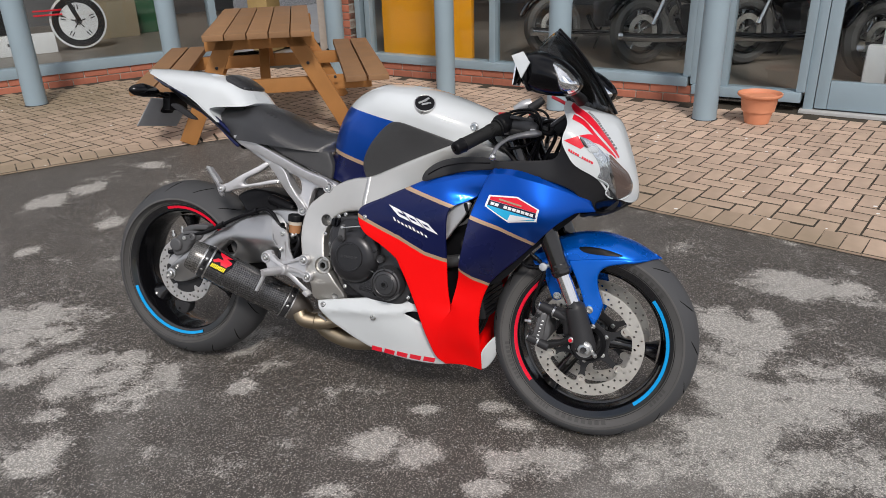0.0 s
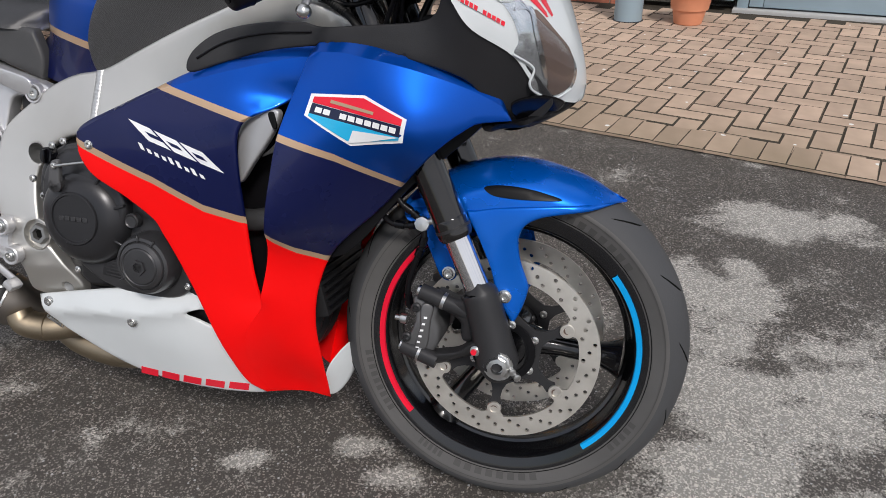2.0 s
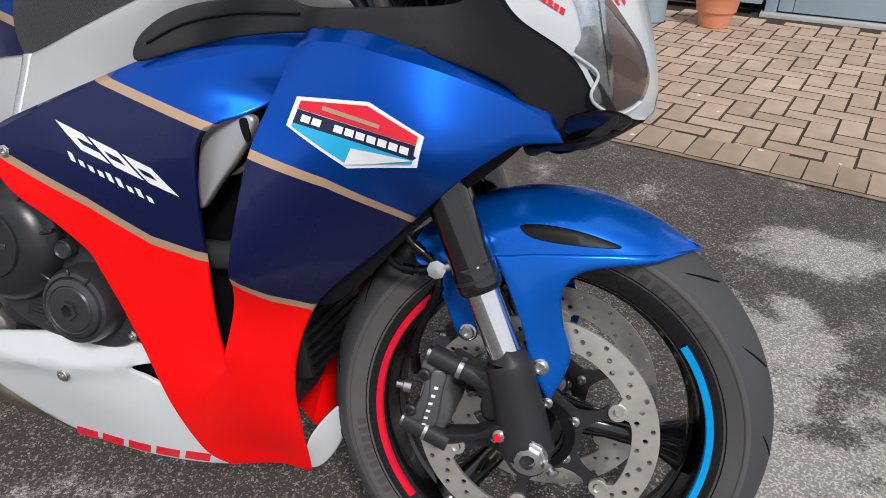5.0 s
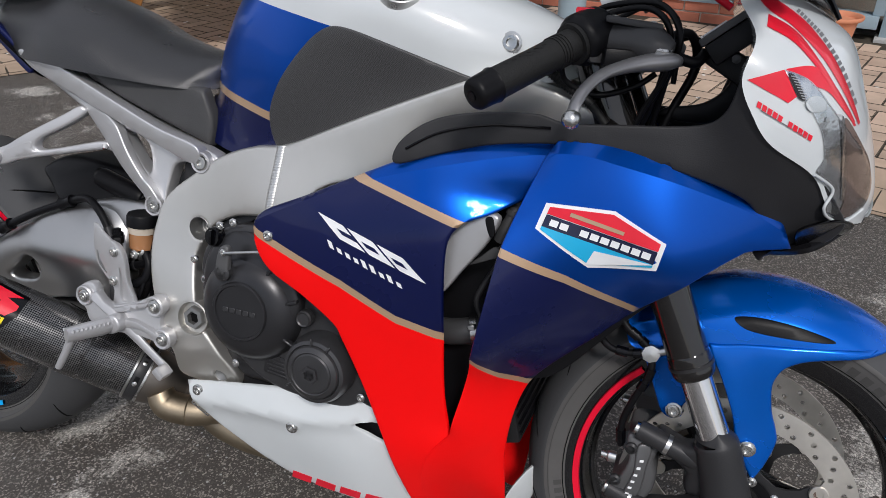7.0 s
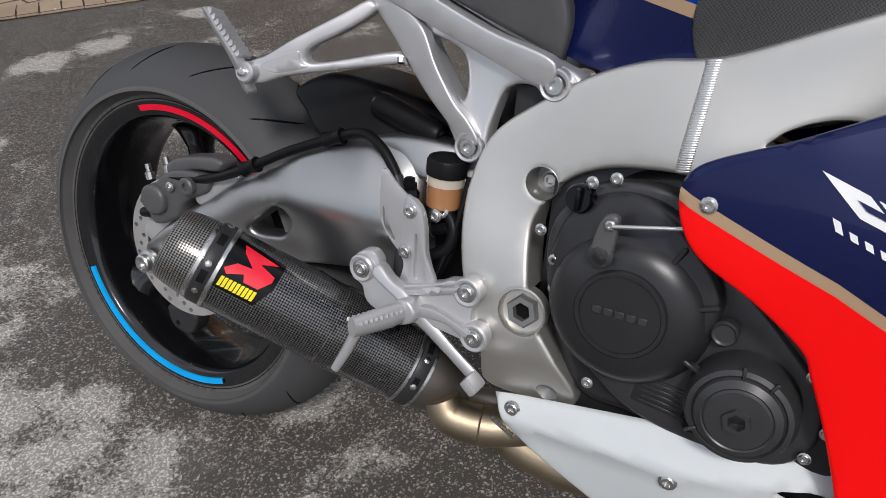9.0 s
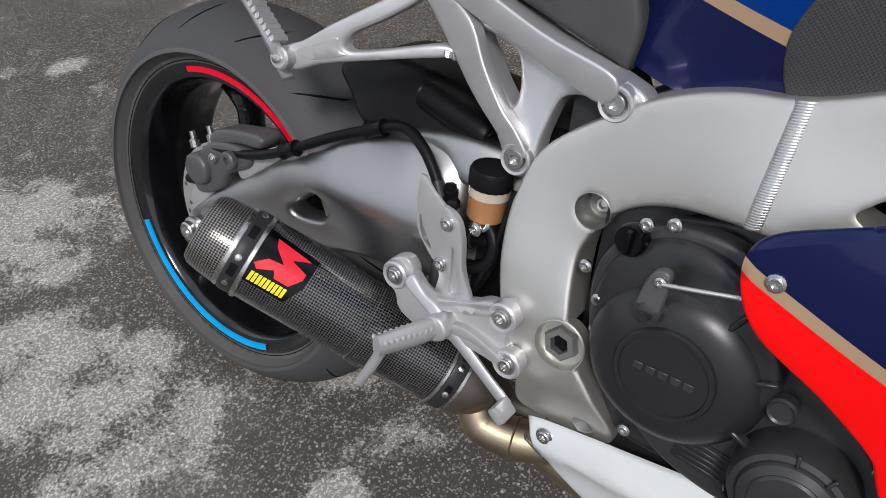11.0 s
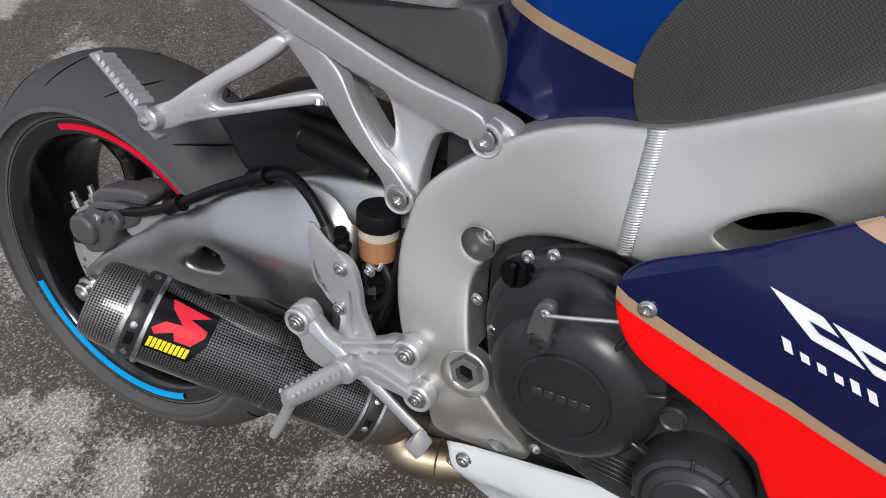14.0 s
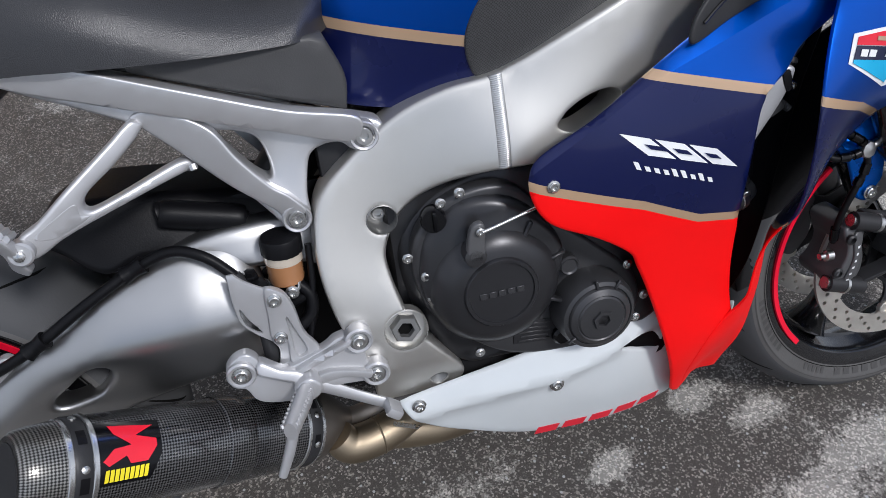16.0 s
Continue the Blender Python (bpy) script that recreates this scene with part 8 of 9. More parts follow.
tube("lens_edge", [(x_, float(nose_skin(x_, z_)[0]) - 0.004, z_) for x_, z_ in ((1.403, 0.766), (1.428, 0.749), (1.424, 0.727), (1.434, 0.714), (1.456, 0.707), (1.476, 0.720))], 0.0018, M["white"], nose, 8)
panel("air_intake", [(1.402, 0.700), (1.44, 0.712), (1.47, 0.700), (1.44, 0.672), (1.415, 0.664)], surf([(1.41, 0.67, -0.10), (1.44, 0.71, -0.115), (1.47, 0.70, -0.07)]), 0.01, M["gloss"], nose, rnd=0.003, res=0.014)
hull("chin", [(1.36, 0.675), (1.42, 0.69), (1.485, 0.706), (1.475, 0.690), (1.43, 0.664), (1.38, 0.655)], surf([(1.36, 0.67, 0.12), (1.42, 0.68, 0.10), (1.48, 0.70, 0.05)]), [(1.485, 0.706), (1.475, 0.690), (1.43, 0.664), (1.38, 0.655)], 0.02, M["black"], nose, res=0.014)

# windscreen
sv, sf = [], []
NU, NV = 14, 16
for i_ in range(NU + 1):
    u_ = i_ / NU
    mid = np.array((1.410 - 0.177 * u_, 0.0, 0.928 + 0.218 * u_ + 0.02 * math.sin(math.pi * u_)))
    edge = np.array((1.312 - 0.098 * u_ - 0.02 * u_**3, -0.168 + 0.058 * u_, 0.958 + 0.135 * u_))
    top = 1 - 0.55 * max(0.0, (u_ - 0.86) / 0.14) ** 2
    for j_ in range(NV + 1):
        v_ = -1 + 2 * j_ / NV
        q_ = abs(v_) ** 1.8
        sv.append((mid[0] + (edge[0] - mid[0]) * q_, edge[1] * -v_ * top, mid[2] + (edge[2] - mid[2]) * q_))
for i_ in range(NU):
    for j_ in range(NV):
        a_ = i_ * (NV + 1) + j_
        sf.append((a_, a_ + 1, a_ + NV + 2, a_ + NV + 1))
screen = mesh_part("windscreen", sv, sf, M["smoke"], bike, None, "dark smoked windscreen", angle=70)
sm = screen.modifiers.new("thickness", "SOLIDIFY")
sm.thickness, sm.offset = 0.003, 0
tube("screen_trim", [sv[i_ * (NV + 1)] for i_ in range(0, NU + 1, 2)], 0.0035, M["black"], screen, 8)
tube("screen_trim", [sv[i_ * (NV + 1) + NV] for i_ in range(0, NU + 1, 2)], 0.0035, M["black"], screen, 8)
tube("centre_trim", [(p[0] + 0.003, p[1], p[2] + 0.003) for p in [sv[i_ * (NV + 1) + NV // 2] for i_ in range(0, NU + 1, 2)]], 0.0075, M["black"], screen, 10, squash=(1.6, 0.5))


# mirrors
def mirror_unit(s):
    m = empty("mirror", label="black fairing mirror with clear built-in indicator")
    m.parent = bike

    def place(ob):
        if s > 0:
            for v in ob.data.vertices:
                v.co.y = -v.co.y
            ob.data.flip_normals()
        return ob
    shell, skin = hull("mirror_shell", [(1.222, 1.052), (1.255, 1.066), (1.31, 1.052), (1.355, 1.018), (1.368, 0.990), (1.345, 0.966), (1.29, 0.964), (1.24, 0.975), (1.226, 1.005)], flat(0.058), None, 0.055, M["gloss"], m, yc=-0.285, p=2.0, res=0.010)
    place(shell)
    lens, _ = hull("indicator_lens", [(1.296, 1.042), (1.328, 1.032), (1.360, 1.003), (1.364, 0.985), (1.345, 0.969), (1.320, 0.974), (1.306, 1.0)], flat(0.056), None, 0.022, M["reflector"], shell, yc=-0.292, p=2.0, res=0.010)
    place(lens)
    g, _ = hull("mirror_rim", [(1.216, 1.052), (1.236, 1.062), (1.250, 1.03), (1.250, 0.98), (1.236, 0.972), (1.220, 1.005)], flat(0.064), None, 0.05, M["black"], shell, yc=-0.285, p=2.0, res=0.012)
    place(g)
    place(box("mirror_glass", (0.004, 0.105, 0.072), Matrix.Translation((1.214, -0.285, 1.018)) @ Matrix.Rotation(0.1, 4, "Y"), mirror_m, shell, 0.0015))
    w = panel("white_tip", [(1.204, 1.050, 1), (1.232, 1.060, 1), (1.250, 1.035, 1), (1.232, 0.998, 1)], flat(-0.343), 0.006, M["white"], shell, rnd=0.001, res=0.015)
    place(w)
    place(tube("mirror_stem", [(1.325, -0.240, 0.982), (1.338, -0.20, 0.970), (1.345, -0.165, 0.958)], [0.013, 0.012, 0.016], M["black"], m, 12))
    return m


mirror_unit(-1)
mirror_unit(1)

# ---- handlebar ----
for s_ in (-1, 1):
    bar = tube("handlebar", [(1.165, s_ * 0.105, 0.895), (1.127, s_ * 0.185, 0.872), (1.058, s_ * 0.287, 0.818)], 0.011, M["satin"], bike, 12, label="clip-on handlebar with rubber grip and controls")
    d_ = np.array((1.058 - 1.127, s_ * 0.287 - s_ * 0.185, 0.818 - 0.872))
    d_ /= np.linalg.norm(d_)
    base_ = np.array((1.127, s_ * 0.185, 0.872))
    gp = tube("grip", [base_ - d_ * 0.012, base_ + d_ * 0.045, base_ + d_ * 0.108], [0.0185, 0.0172, 0.0178], M["grip"], bar, 20)
    for k_ in range(4):
        c_ = base_ + d_ * (0.006 + 0.004 * k_)
        tube("grip_rib", [c_, c_ + d_ * 0.002], 0.0190, M["grip"], gp, 16)
    for k_ in range(6):
        c_ = base_ + d_ * (0.030 + 0.011 * k_)
        e_ = np.cross(d_, (0.0, 0.0, 1.0))
        e_ /= np.linalg.norm(e_)
        for j_ in (-1, 1):
            u_ = -s_ * e_ * 0.6 * j_ + np.array((0.0, 0.0, 0.8))
            u_ /= np.linalg.norm(u_)
            tube("grip_slit", [c_ + u_ * 0.0172, c_ + d_ * 0.006 + (u_ + np.cross(d_, u_) * 0.25) * 0.0168, c_ + d_ * 0.012 + (u_ + np.cross(d_, u_) * 0.5) * 0.0158], 0.0010, M["tread"], gp, 6)
    tube("grip_flange", [base_ - d_ * 0.014, base_ - d_ * 0.008], 0.0235, M["grip"], bar, 20)
    tube("bar_end", [base_ + d_ * 0.108, base_ + d_ * 0.112, base_ + d_ * 0.132, base_ + d_ * 0.137], [0.0195, 0.0185, 0.0175, 0.012], M["black"], bar, 20)
    tube("bar_end_screw", [base_ + d_ * 0.136, base_ + d_ * 0.139], 0.006, M["gloss"], bar, 12)
    sw = tube("switch_housing", [base_ - d_ * 0.06, base_ - d_ * 0.05, base_ - d_ * 0.022, base_ - d_ * 0.013], [0.022, 0.029, 0.030, 0.024], M["black"], bar, 20)
    box("engine_stop_switch", (0.022, 0.012, 0.012), Matrix.Translation(tuple(base_ - d_ * 0.032 + np.array((-0.004, s_ * -0.002, 0.026)))), M["decalred"], sw, 0.003)
    lever = tube("lever", [(1.240, s_ * 0.160, 0.868), (1.233, s_ * 0.172, 0.867), (1.218, s_ * 0.185, 0.864), (1.198, s_ * 0.205, 0.859), (1.179, s_ * 0.235, 0.850), (1.167, s_ * 0.262, 0.836), (1.162, s_ * 0.283, 0.821), (1.161, s_ * 0.292, 0.809)], [0.013, 0.019, 0.018, 0.0135, 0.0100, 0.0085, 0.0075, 0.0065], M["leverm"], bar, 14, label="dark grey lever with ball end", squash=(1.0, 0.55))
    lathe("lever_ball", [(0.001, -0.0100), (0.0071, -0.0071), (0.0100, 0.0), (0.0071, 0.0071), (0.001, 0.0100)], (1.161, s_ * 0.293, 0.806), (0.3, s_ * 0.8, -0.4), M["steel"], lever, 20, angle=80)
    mcyl = tube("lever_bracket", [(1.146, s_ * 0.155, 0.883), (1.160, s_ * 0.152, 0.885), (1.195, s_ * 0.158, 0.884), (1.222, s_ * 0.166, 0.880), (1.238, s_ * 0.168, 0.876)], [0.013, 0.021, 0.019, 0.020, 0.011], M["perch"], bar, 16, label="dark grey lever perch and cylinder")
    box("perch_clamp", (0.020, 0.042, 0.040), Matrix.Translation((1.150, s_ * 0.160, 0.878)) @ Matrix.Rotation(s_ * -0.6, 4, "Z"), M["perch"], mcyl, 0.006)
    box("perch_cap", (0.062, 0.034, 0.008), Matrix.Translation((1.192, s_ * 0.155, 0.904)) @ Matrix.Rotation(s_ * -0.2, 4, "Z") @ Matrix.Rotation(0.08, 4, "Y"), M["perch"], mcyl, 0.003)
    for q_ in ((1.170, 0.148, 0.909), (1.214, 0.160, 0.905)):
        lathe("cap_screw", [(0.004, 0), (0.004, 0.002), (0.002, 0.003)], (q_[0], s_ * q_[1], q_[2]), (0, 0, 1), M["steel"], mcyl, 10)
    box("perch_web", (0.040, 0.020, 0.020), Matrix.Translation((1.186, s_ * 0.172, 0.866)) @ Matrix.Rotation(s_ * -0.35, 4, "Z"), M["black"], mcyl, 0.005)
    lathe("brake_switch", [(0.007, 0), (0.007, 0.016), (0.004, 0.020)], (1.172, s_ * 0.168, 0.862), (0, s_ * 0.4, -1), M["satin"], mcyl, 10)
    lathe("banjo_union", [(0.009, -0.004), (0.009, 0.004), (0.006, 0.008), (0.001, 0.008)], (1.190, s_ * 0.132, 0.896), (0, s_ * 0.2, 1), M["steel"], mcyl, 10)
    lathe("pivot_bolt", [(0.0115, 0), (0.0115, 0.004), (0.009, 0.006), (0.0075, 0.006), (0.0065, 0.002), (0.0001, 0.002)], (1.228, s_ * 0.174, 0.876), (0.1, s_ * 0.25, 1), M["steel"], mcyl, 20)
    tube("front_brake_hose", [(1.215, s_ * 0.10, 0.885), (1.25, s_ * 0.07, 0.90), (1.262, s_ * 0.05, 0.86), (1.235, s_ * 0.06, 0.78), (1.22, s_ * 0.07, 0.66)], 0.0055, M["black"], bar, 8)
res_m = Matrix.Translation((1.298, -0.105, 0.899)) @ Matrix.Rotation(-0.70, 4, "Y")
fluid = box("front_fluid_reservoir", (0.062, 0.050, 0.026), res_m @ Matrix.Translation((0, 0, -0.004)), M["black"], bike, 0.005, "black front brake fluid reservoir with screwed lid")
box("reservoir_lid", (0.066, 0.054, 0.009), res_m @ Matrix.Translation((0, 0, 0.0135)), M["perch"], fluid, 0.003)
# pale alloy piece added as the bright glint on the dark lid's rear end
box("lid_plate", (0.030, 0.040, 0.003), res_m @ Matrix.Translation((-0.012, 0, 0.0185)), M["alloy"], fluid, 0.001)
for d_ in ((-0.028, 0.022), (-0.028, -0.022), (0.028, 0.022), (0.028, -0.022)):
    q_ = res_m @ Vector((d_[0], d_[1], 0.0178))
    lathe("lid_screw", [(0.0035, 0), (0.0035, 0.002), (0.001, 0.0025)], tuple(q_), (-0.64, 0, 0.77), M["steel"], fluid, 8)
lathe("mount_screw", [(0.005, 0), (0.005, 0.004), (0.002, 0.005)], (1.305, -0.131, 0.876), (0, -1, 0), M["satin"], fluid, 10)
panel("dash_stay", [(1.229, 0.800), (1.236, 0.811), (1.278, 0.821), (1.304, 0.846), (1.311, 0.883), (1.328, 0.856), (1.317, 0.816), (1.282, 0.797)], flat(-0.060), 0.012, M["black"], bike, rnd=0.004, res=0.014, label="black dash stay")
tube("reservoir_hose", [(1.272, -0.110, 0.880), (1.262, -0.120, 0.868), (1.235, -0.128, 0.876), (1.205, -0.132, 0.893)], 0.0065, M["black"], fluid, 10)
for pts_ in ([(1.13, -0.16, 0.885), (1.145, -0.14, 0.912), (1.17, -0.13, 0.924), (1.215, -0.14, 0.927), (1.239, -0.15, 0.906), (1.243, -0.148, 0.876), (1.22, -0.09, 0.80)],
             [(1.132, -0.165, 0.888), (1.165, -0.145, 0.913), (1.205, -0.145, 0.921), (1.230, -0.148, 0.903), (1.236, -0.13, 0.86), (1.225, -0.10, 0.79)],
             [(1.185, -0.135, 0.897), (1.215, -0.13, 0.903), (1.232, -0.132, 0.88), (1.226, -0.12, 0.83), (1.21, -0.10, 0.78)],
             [(1.12, -0.17, 0.862), (1.125, -0.15, 0.835), (1.16, -0.135, 0.822), (1.20, -0.125, 0.835), (1.222, -0.12, 0.852)],
             [(1.16, -0.09, 0.905), (1.20, -0.05, 0.93), (1.235, -0.04, 0.91), (1.24, -0.05, 0.84)],
             [(1.238, -0.155, 0.872), (1.232, -0.14, 0.845), (1.215, -0.125, 0.81), (1.205, -0.12, 0.78)]):
    tube("control_cable", pts_, 0.0036, M["black"], bike, 8)
tube("clutch_side_hose", [(1.225, 0.030, 0.968), (1.262, 0.010, 0.954), (1.292, 0.004, 0.936)], 0.0048, M["decalred"], bike, 8, label="thin red hose")
sleeve = tube("throttle_cable_sleeve", [(1.085, -0.145, 0.862), (1.104, -0.14, 0.843), (1.130, -0.14, 0.827), (1.154, -0.14, 0.813), (1.175, -0.135, 0.790)], 0.0052, M["grip"], bike, 10, label="ribbed black cable sleeve")
for k_ in range(22):
    s_ = k_ / 21
    c_ = np.array((np.interp(s_, (0, 0.3, 0.65, 1), (1.090, 1.107, 1.132, 1.156)), -0.1405, np.interp(s_, (0, 0.3, 0.65, 1), (0.856, 0.8412, 0.826, 0.8115))))
    tube("sleeve_rib", [c_, c_ + np.array((0.0013, 0, -0.0009))], 0.0066, M["grip"], sleeve, 10)
yoke = panel("top_yoke", [(1.10, 0.865), (1.16, 0.885), (1.22, 0.875), (1.22, 0.86), (1.15, 0.862), (1.10, 0.85)], flat(-0.13), 0.26, M["satin"], bike, rnd=0.006, res=0.03, label="black top yoke")
tube("steering_damper", [(1.142, -0.05, 0.925), (1.165, -0.05, 0.938), (1.186, -0.045, 0.946)], [0.012, 0.016, 0.014], M["alloy"], yoke, 14)
tube("damper_arm", [(1.186, -0.055, 0.930), (1.220, -0.05, 0.958)], [0.014, 0.010], M["satin"], yoke, 12)
box("instrument_panel", (0.05, 0.17, 0.075), Matrix.Translation((1.325, 0.01, 0.955)) @ Matrix.Rotation(-0.6, 4, "Y"), M["black"], bike, 0.012, "black instrument panel")
box("dash_bracket", (0.10, 0.22, 0.03), Matrix.Translation((1.32, 0, 0.86)) @ Matrix.Rotation(0.5, 4, "Y"), M["black"], bike, 0.006)

# ---- forks ----
def fork_at(z):
    return 1.371 - 0.48 * (z - 0.401)


for s_ in (-1, 1):
    y_ = s_ * 0.105
    leg = tube("fork_leg", [(fork_at(0.515), y_, 0.515), (fork_at(0.62), y_, 0.62), (fork_at(0.88), y_, 0.88)], 0.0265, M["fork"], bike, 28, label="black upper fork tube over a chrome slider")
    tube("slider", [(fork_at(0.375), y_, 0.375), (fork_at(0.52), y_, 0.52)], 0.0205, M["chrome"], leg, 28)
    tube("dust_seal", [(fork_at(0.490), y_, 0.490), (fork_at(0.497), y_, 0.497), (fork_at(0.515), y_, 0.515), (fork_at(0.520), y_, 0.520)], [0.0245, 0.0276, 0.0276, 0.0265], M["fork"], leg, 28)
    tube("seal_band", [(fork_at(0.503), y_, 0.503), (fork_at(0.507), y_, 0.507)], 0.0284, M["satin"], leg, 28)
    foot = tube("fork_foot", [(fork_at(0.408), y_, 0.408), (fork_at(0.404), y_, 0.404), (1.385, y_, 0.36), (1.396, y_, 0.325), (1.405, y_, 0.295), (1.410, y_, 0.268)], [0.023, 0.0285, 0.030, 0.032, 0.034, 0.020], M["satin"], leg, 24)
    lathe("axle_end", [(0.021, -0.01), (0.021, 0.002), (0.018, 0.003), (0.0165, 0.011), (0.010, 0.012), (0.0095, 0.003), (0.0001, 0.003)], (1.410, s_ * 0.133, 0.300), (0, s_, 0), M["steel"], leg, 8)
    lathe("axle_washer", [(0.0235, 0), (0.0235, 0.003)], (1.410, s_ * 0.131, 0.300), (0, s_, 0), M["steel"], leg, 24)
    for q_ in ((1.428, 0.296), (1.436, 0.288)):
        lathe("pinch_bolt", [(0.006, 0), (0.006, 0.012), (0.003, 0.013)], (q_[0], s_ * 0.128, q_[1]), (0.6, s_, -0.1), M["steel"], leg, 8)
    # caliper and its arms
    cal = empty("front_caliper", label="black four-piston radial front brake caliper")
    cal.parent = bike
    mir = s_ > 0
    CB = surf([(1.27, 0.34, -0.108), (1.25, 0.40, -0.098), (1.26, 0.28, -0.100), (1.30, 0.34, -0.096), (1.30, 0.29, -0.098)])
    panel("caliper_body", [(1.262, 0.384), (1.280, 0.388), (1.298, 0.384), (1.304, 0.371), (1.300, 0.352), (1.306, 0.328), (1.302, 0.301), (1.282, 0.277), (1.261, 0.284), (1.248, 0.306), (1.259, 0.322), (1.267, 0.348), (1.262, 0.366)], CB, 0.075, M["caliper"], cal, rnd=0.006, res=0.010, mirror=mir)
    panel("caliper_ridge", [(1.276, 0.372), (1.294, 0.372), (1.292, 0.345), (1.287, 0.300), (1.268, 0.298), (1.276, 0.335)], lambda x, z: CB(x, z) - 0.004, 0.006, M["caliper"], cal, rnd=0.003, res=0.012, mirror=mir)
    panel("mount_arm", [(1.300, 0.398), (1.334, 0.391), (1.362, 0.398), (1.385, 0.35), (1.372, 0.325), (1.347, 0.318), (1.340, 0.332), (1.340, 0.350), (1.323, 0.363), (1.304, 0.371)], surf([(1.30, 0.385, -0.103), (1.37, 0.36, -0.118), (1.34, 0.34, -0.105)]), 0.03, M["satin"], cal, rnd=0.010, res=0.012, mirror=mir)
    panel("mount_arm", [(1.290, 0.272), (1.300, 0.292), (1.338, 0.304), (1.369, 0.329), (1.392, 0.312), (1.363, 0.298), (1.339, 0.288), (1.308, 0.271)], surf([(1.30, 0.28, -0.103), (1.38, 0.32, -0.120), (1.34, 0.295, -0.108)]), 0.03, M["satin"], cal, rnd=0.007, res=0.012, mirror=mir)
    for a_, b_ in (((1.273, -0.097, 0.394), (1.352, -0.102, 0.371)), ((1.245, -0.097, 0.297), (1.305, -0.100, 0.279))):
        A_, B_ = np.array(a_) * (1, -s_, 1), np.array(b_) * (1, -s_, 1)
        tube("caliper_bolt", [A_ - (B_ - A_) * 0.06, A_ + (B_ - A_) * 0.10], 0.0095, M["steel"], cal, 8)
        tube("bolt_barrel", [A_, B_], 0.0135, M["satin"], cal, 16)
        tube("bolt_band", [A_ + (B_ - A_) * 0.46, A_ + (B_ - A_) * 0.53], 0.0142, M["steel"], cal, 16)
    for q_ in ((1.268, 0.368), (1.254, 0.316)):
        lathe("slide_pin", [(0.008, 0), (0.008, 0.004), (0.005, 0.006), (0.0045, 0.001), (0.0001, 0.001)], (q_[0], s_ * 0.104, q_[1]), (0, s_, 0), M["satin"], cal, 14)
    lathe("bleed_nipple", [(0.0085, 0), (0.0085, 0.010), (0.005, 0.012), (0.005, 0.020)], (1.250, s_ * 0.092, 0.341), (-1, 0, 0.05), M["steel"], cal, 12)
    if s_ < 0:
        for k_ in range(6):
            z_ = 0.298 + k_ * 0.0105
            x_ = 1.2665 + (z_ - 0.29) * 0.22
            decal("letter_bar", [(x_ + 0.0016, z_ + 0.0006), (x_ + 0.0066, z_), (x_ + 0.0070, z_ + 0.0034), (x_ + 0.0020, z_ + 0.0040)], lambda x, z: CB(x, z) - 0.004, M["decalwhite"], cal, 0.001)
        bolt(1.372, -0.128, 0.318, 0.0065, cal, M["steel"])
        lathe("red_cap", [(0.0048, 0), (0.0048, 0.006)], (1.3705, -0.130, 0.318), (0, -1, 0), M["decalred"], cal, 10)
hs = tube("caliper_hose", [(1.205, -0.070, 0.64), (1.222, -0.092, 0.585), (1.230, -0.100, 0.545), (1.242, -0.102, 0.530), (1.254, -0.102, 0.523), (1.266, -0.101, 0.512)], 0.0048, M["black"], bike, 12, label="black front brake hoses with steel junction")
tube("lower_hose", [(1.274, -0.100, 0.495), (1.275, -0.101, 0.485), (1.272, -0.101, 0.468), (1.261, -0.099, 0.438), (1.252, -0.096, 0.407), (1.250, -0.092, 0.380), (1.253, -0.088, 0.360)], 0.0048, M["black"], hs, 12)
tube("side_hose", [(1.185, -0.075, 0.525), (1.207, -0.094, 0.509), (1.221, -0.100, 0.501), (1.240, -0.101, 0.499), (1.262, -0.101, 0.503)], 0.0048, M["black"], hs, 12)
lathe("junction", [(0.0001, -0.0065), (0.0115, -0.005), (0.0130, 0.0), (0.0115, 0.005), (0.0001, 0.0065)], (1.271, -0.101, 0.505), (0.1, -1, 0.1), M["steel"], hs, 8)
tube("junction_arm", [(1.278, -0.100, 0.508), (1.296, -0.098, 0.514)], [0.0055, 0.0065], M["steel"], hs, 8)
for p_, q_ in (((1.241, -0.102, 0.531), (1.253, -0.102, 0.5235)), ((1.257, -0.102, 0.521), (1.263, -0.101, 0.516)), ((1.2755, -0.101, 0.484), (1.2725, -0.101, 0.469)), ((1.270, -0.100, 0.463), (1.266, -0.0995, 0.452)), ((1.250, -0.092, 0.385), (1.2525, -0.089, 0.365)), ((1.228, -0.1005, 0.500), (1.243, -0.101, 0.4992)), ((1.250, -0.101, 0.500), (1.259, -0.101, 0.502))):
    tube("hose_ferrule", [p_, q_], 0.0066, M["gloss"], hs, 12)

# ---- front mudguard ----
fw_ = surf([(1.33, 0.55, 0.088), (1.43, 0.53, 0.088), (1.50, 0.545, 0.074), (1.55, 0.548, 0.052), (1.572, 0.552, 0.010), (1.38, 0.59, 0.085), (1.47, 0.58, 0.078), (1.25, 0.54, 0.088)])
fend_top = [(1.245, 0.548), (1.29, 0.578), (1.324, 0.593), (1.372, 0.605), (1.439, 0.604), (1.508, 0.586), (1.550, 0.565), (1.576, 0.551)]
fend, fend_skin = hull("front_mudguard", fend_top + [(1.545, 0.5495), (1.50, 0.544), (1.43, 0.533), (1.36, 0.522), (1.30, 0.512), (1.25, 0.505), (1.236, 0.525)], fw_, fend_top, 0.05, M["fender"], bike, p=2.1, res=0.010, label="metallic blue front mudguard")
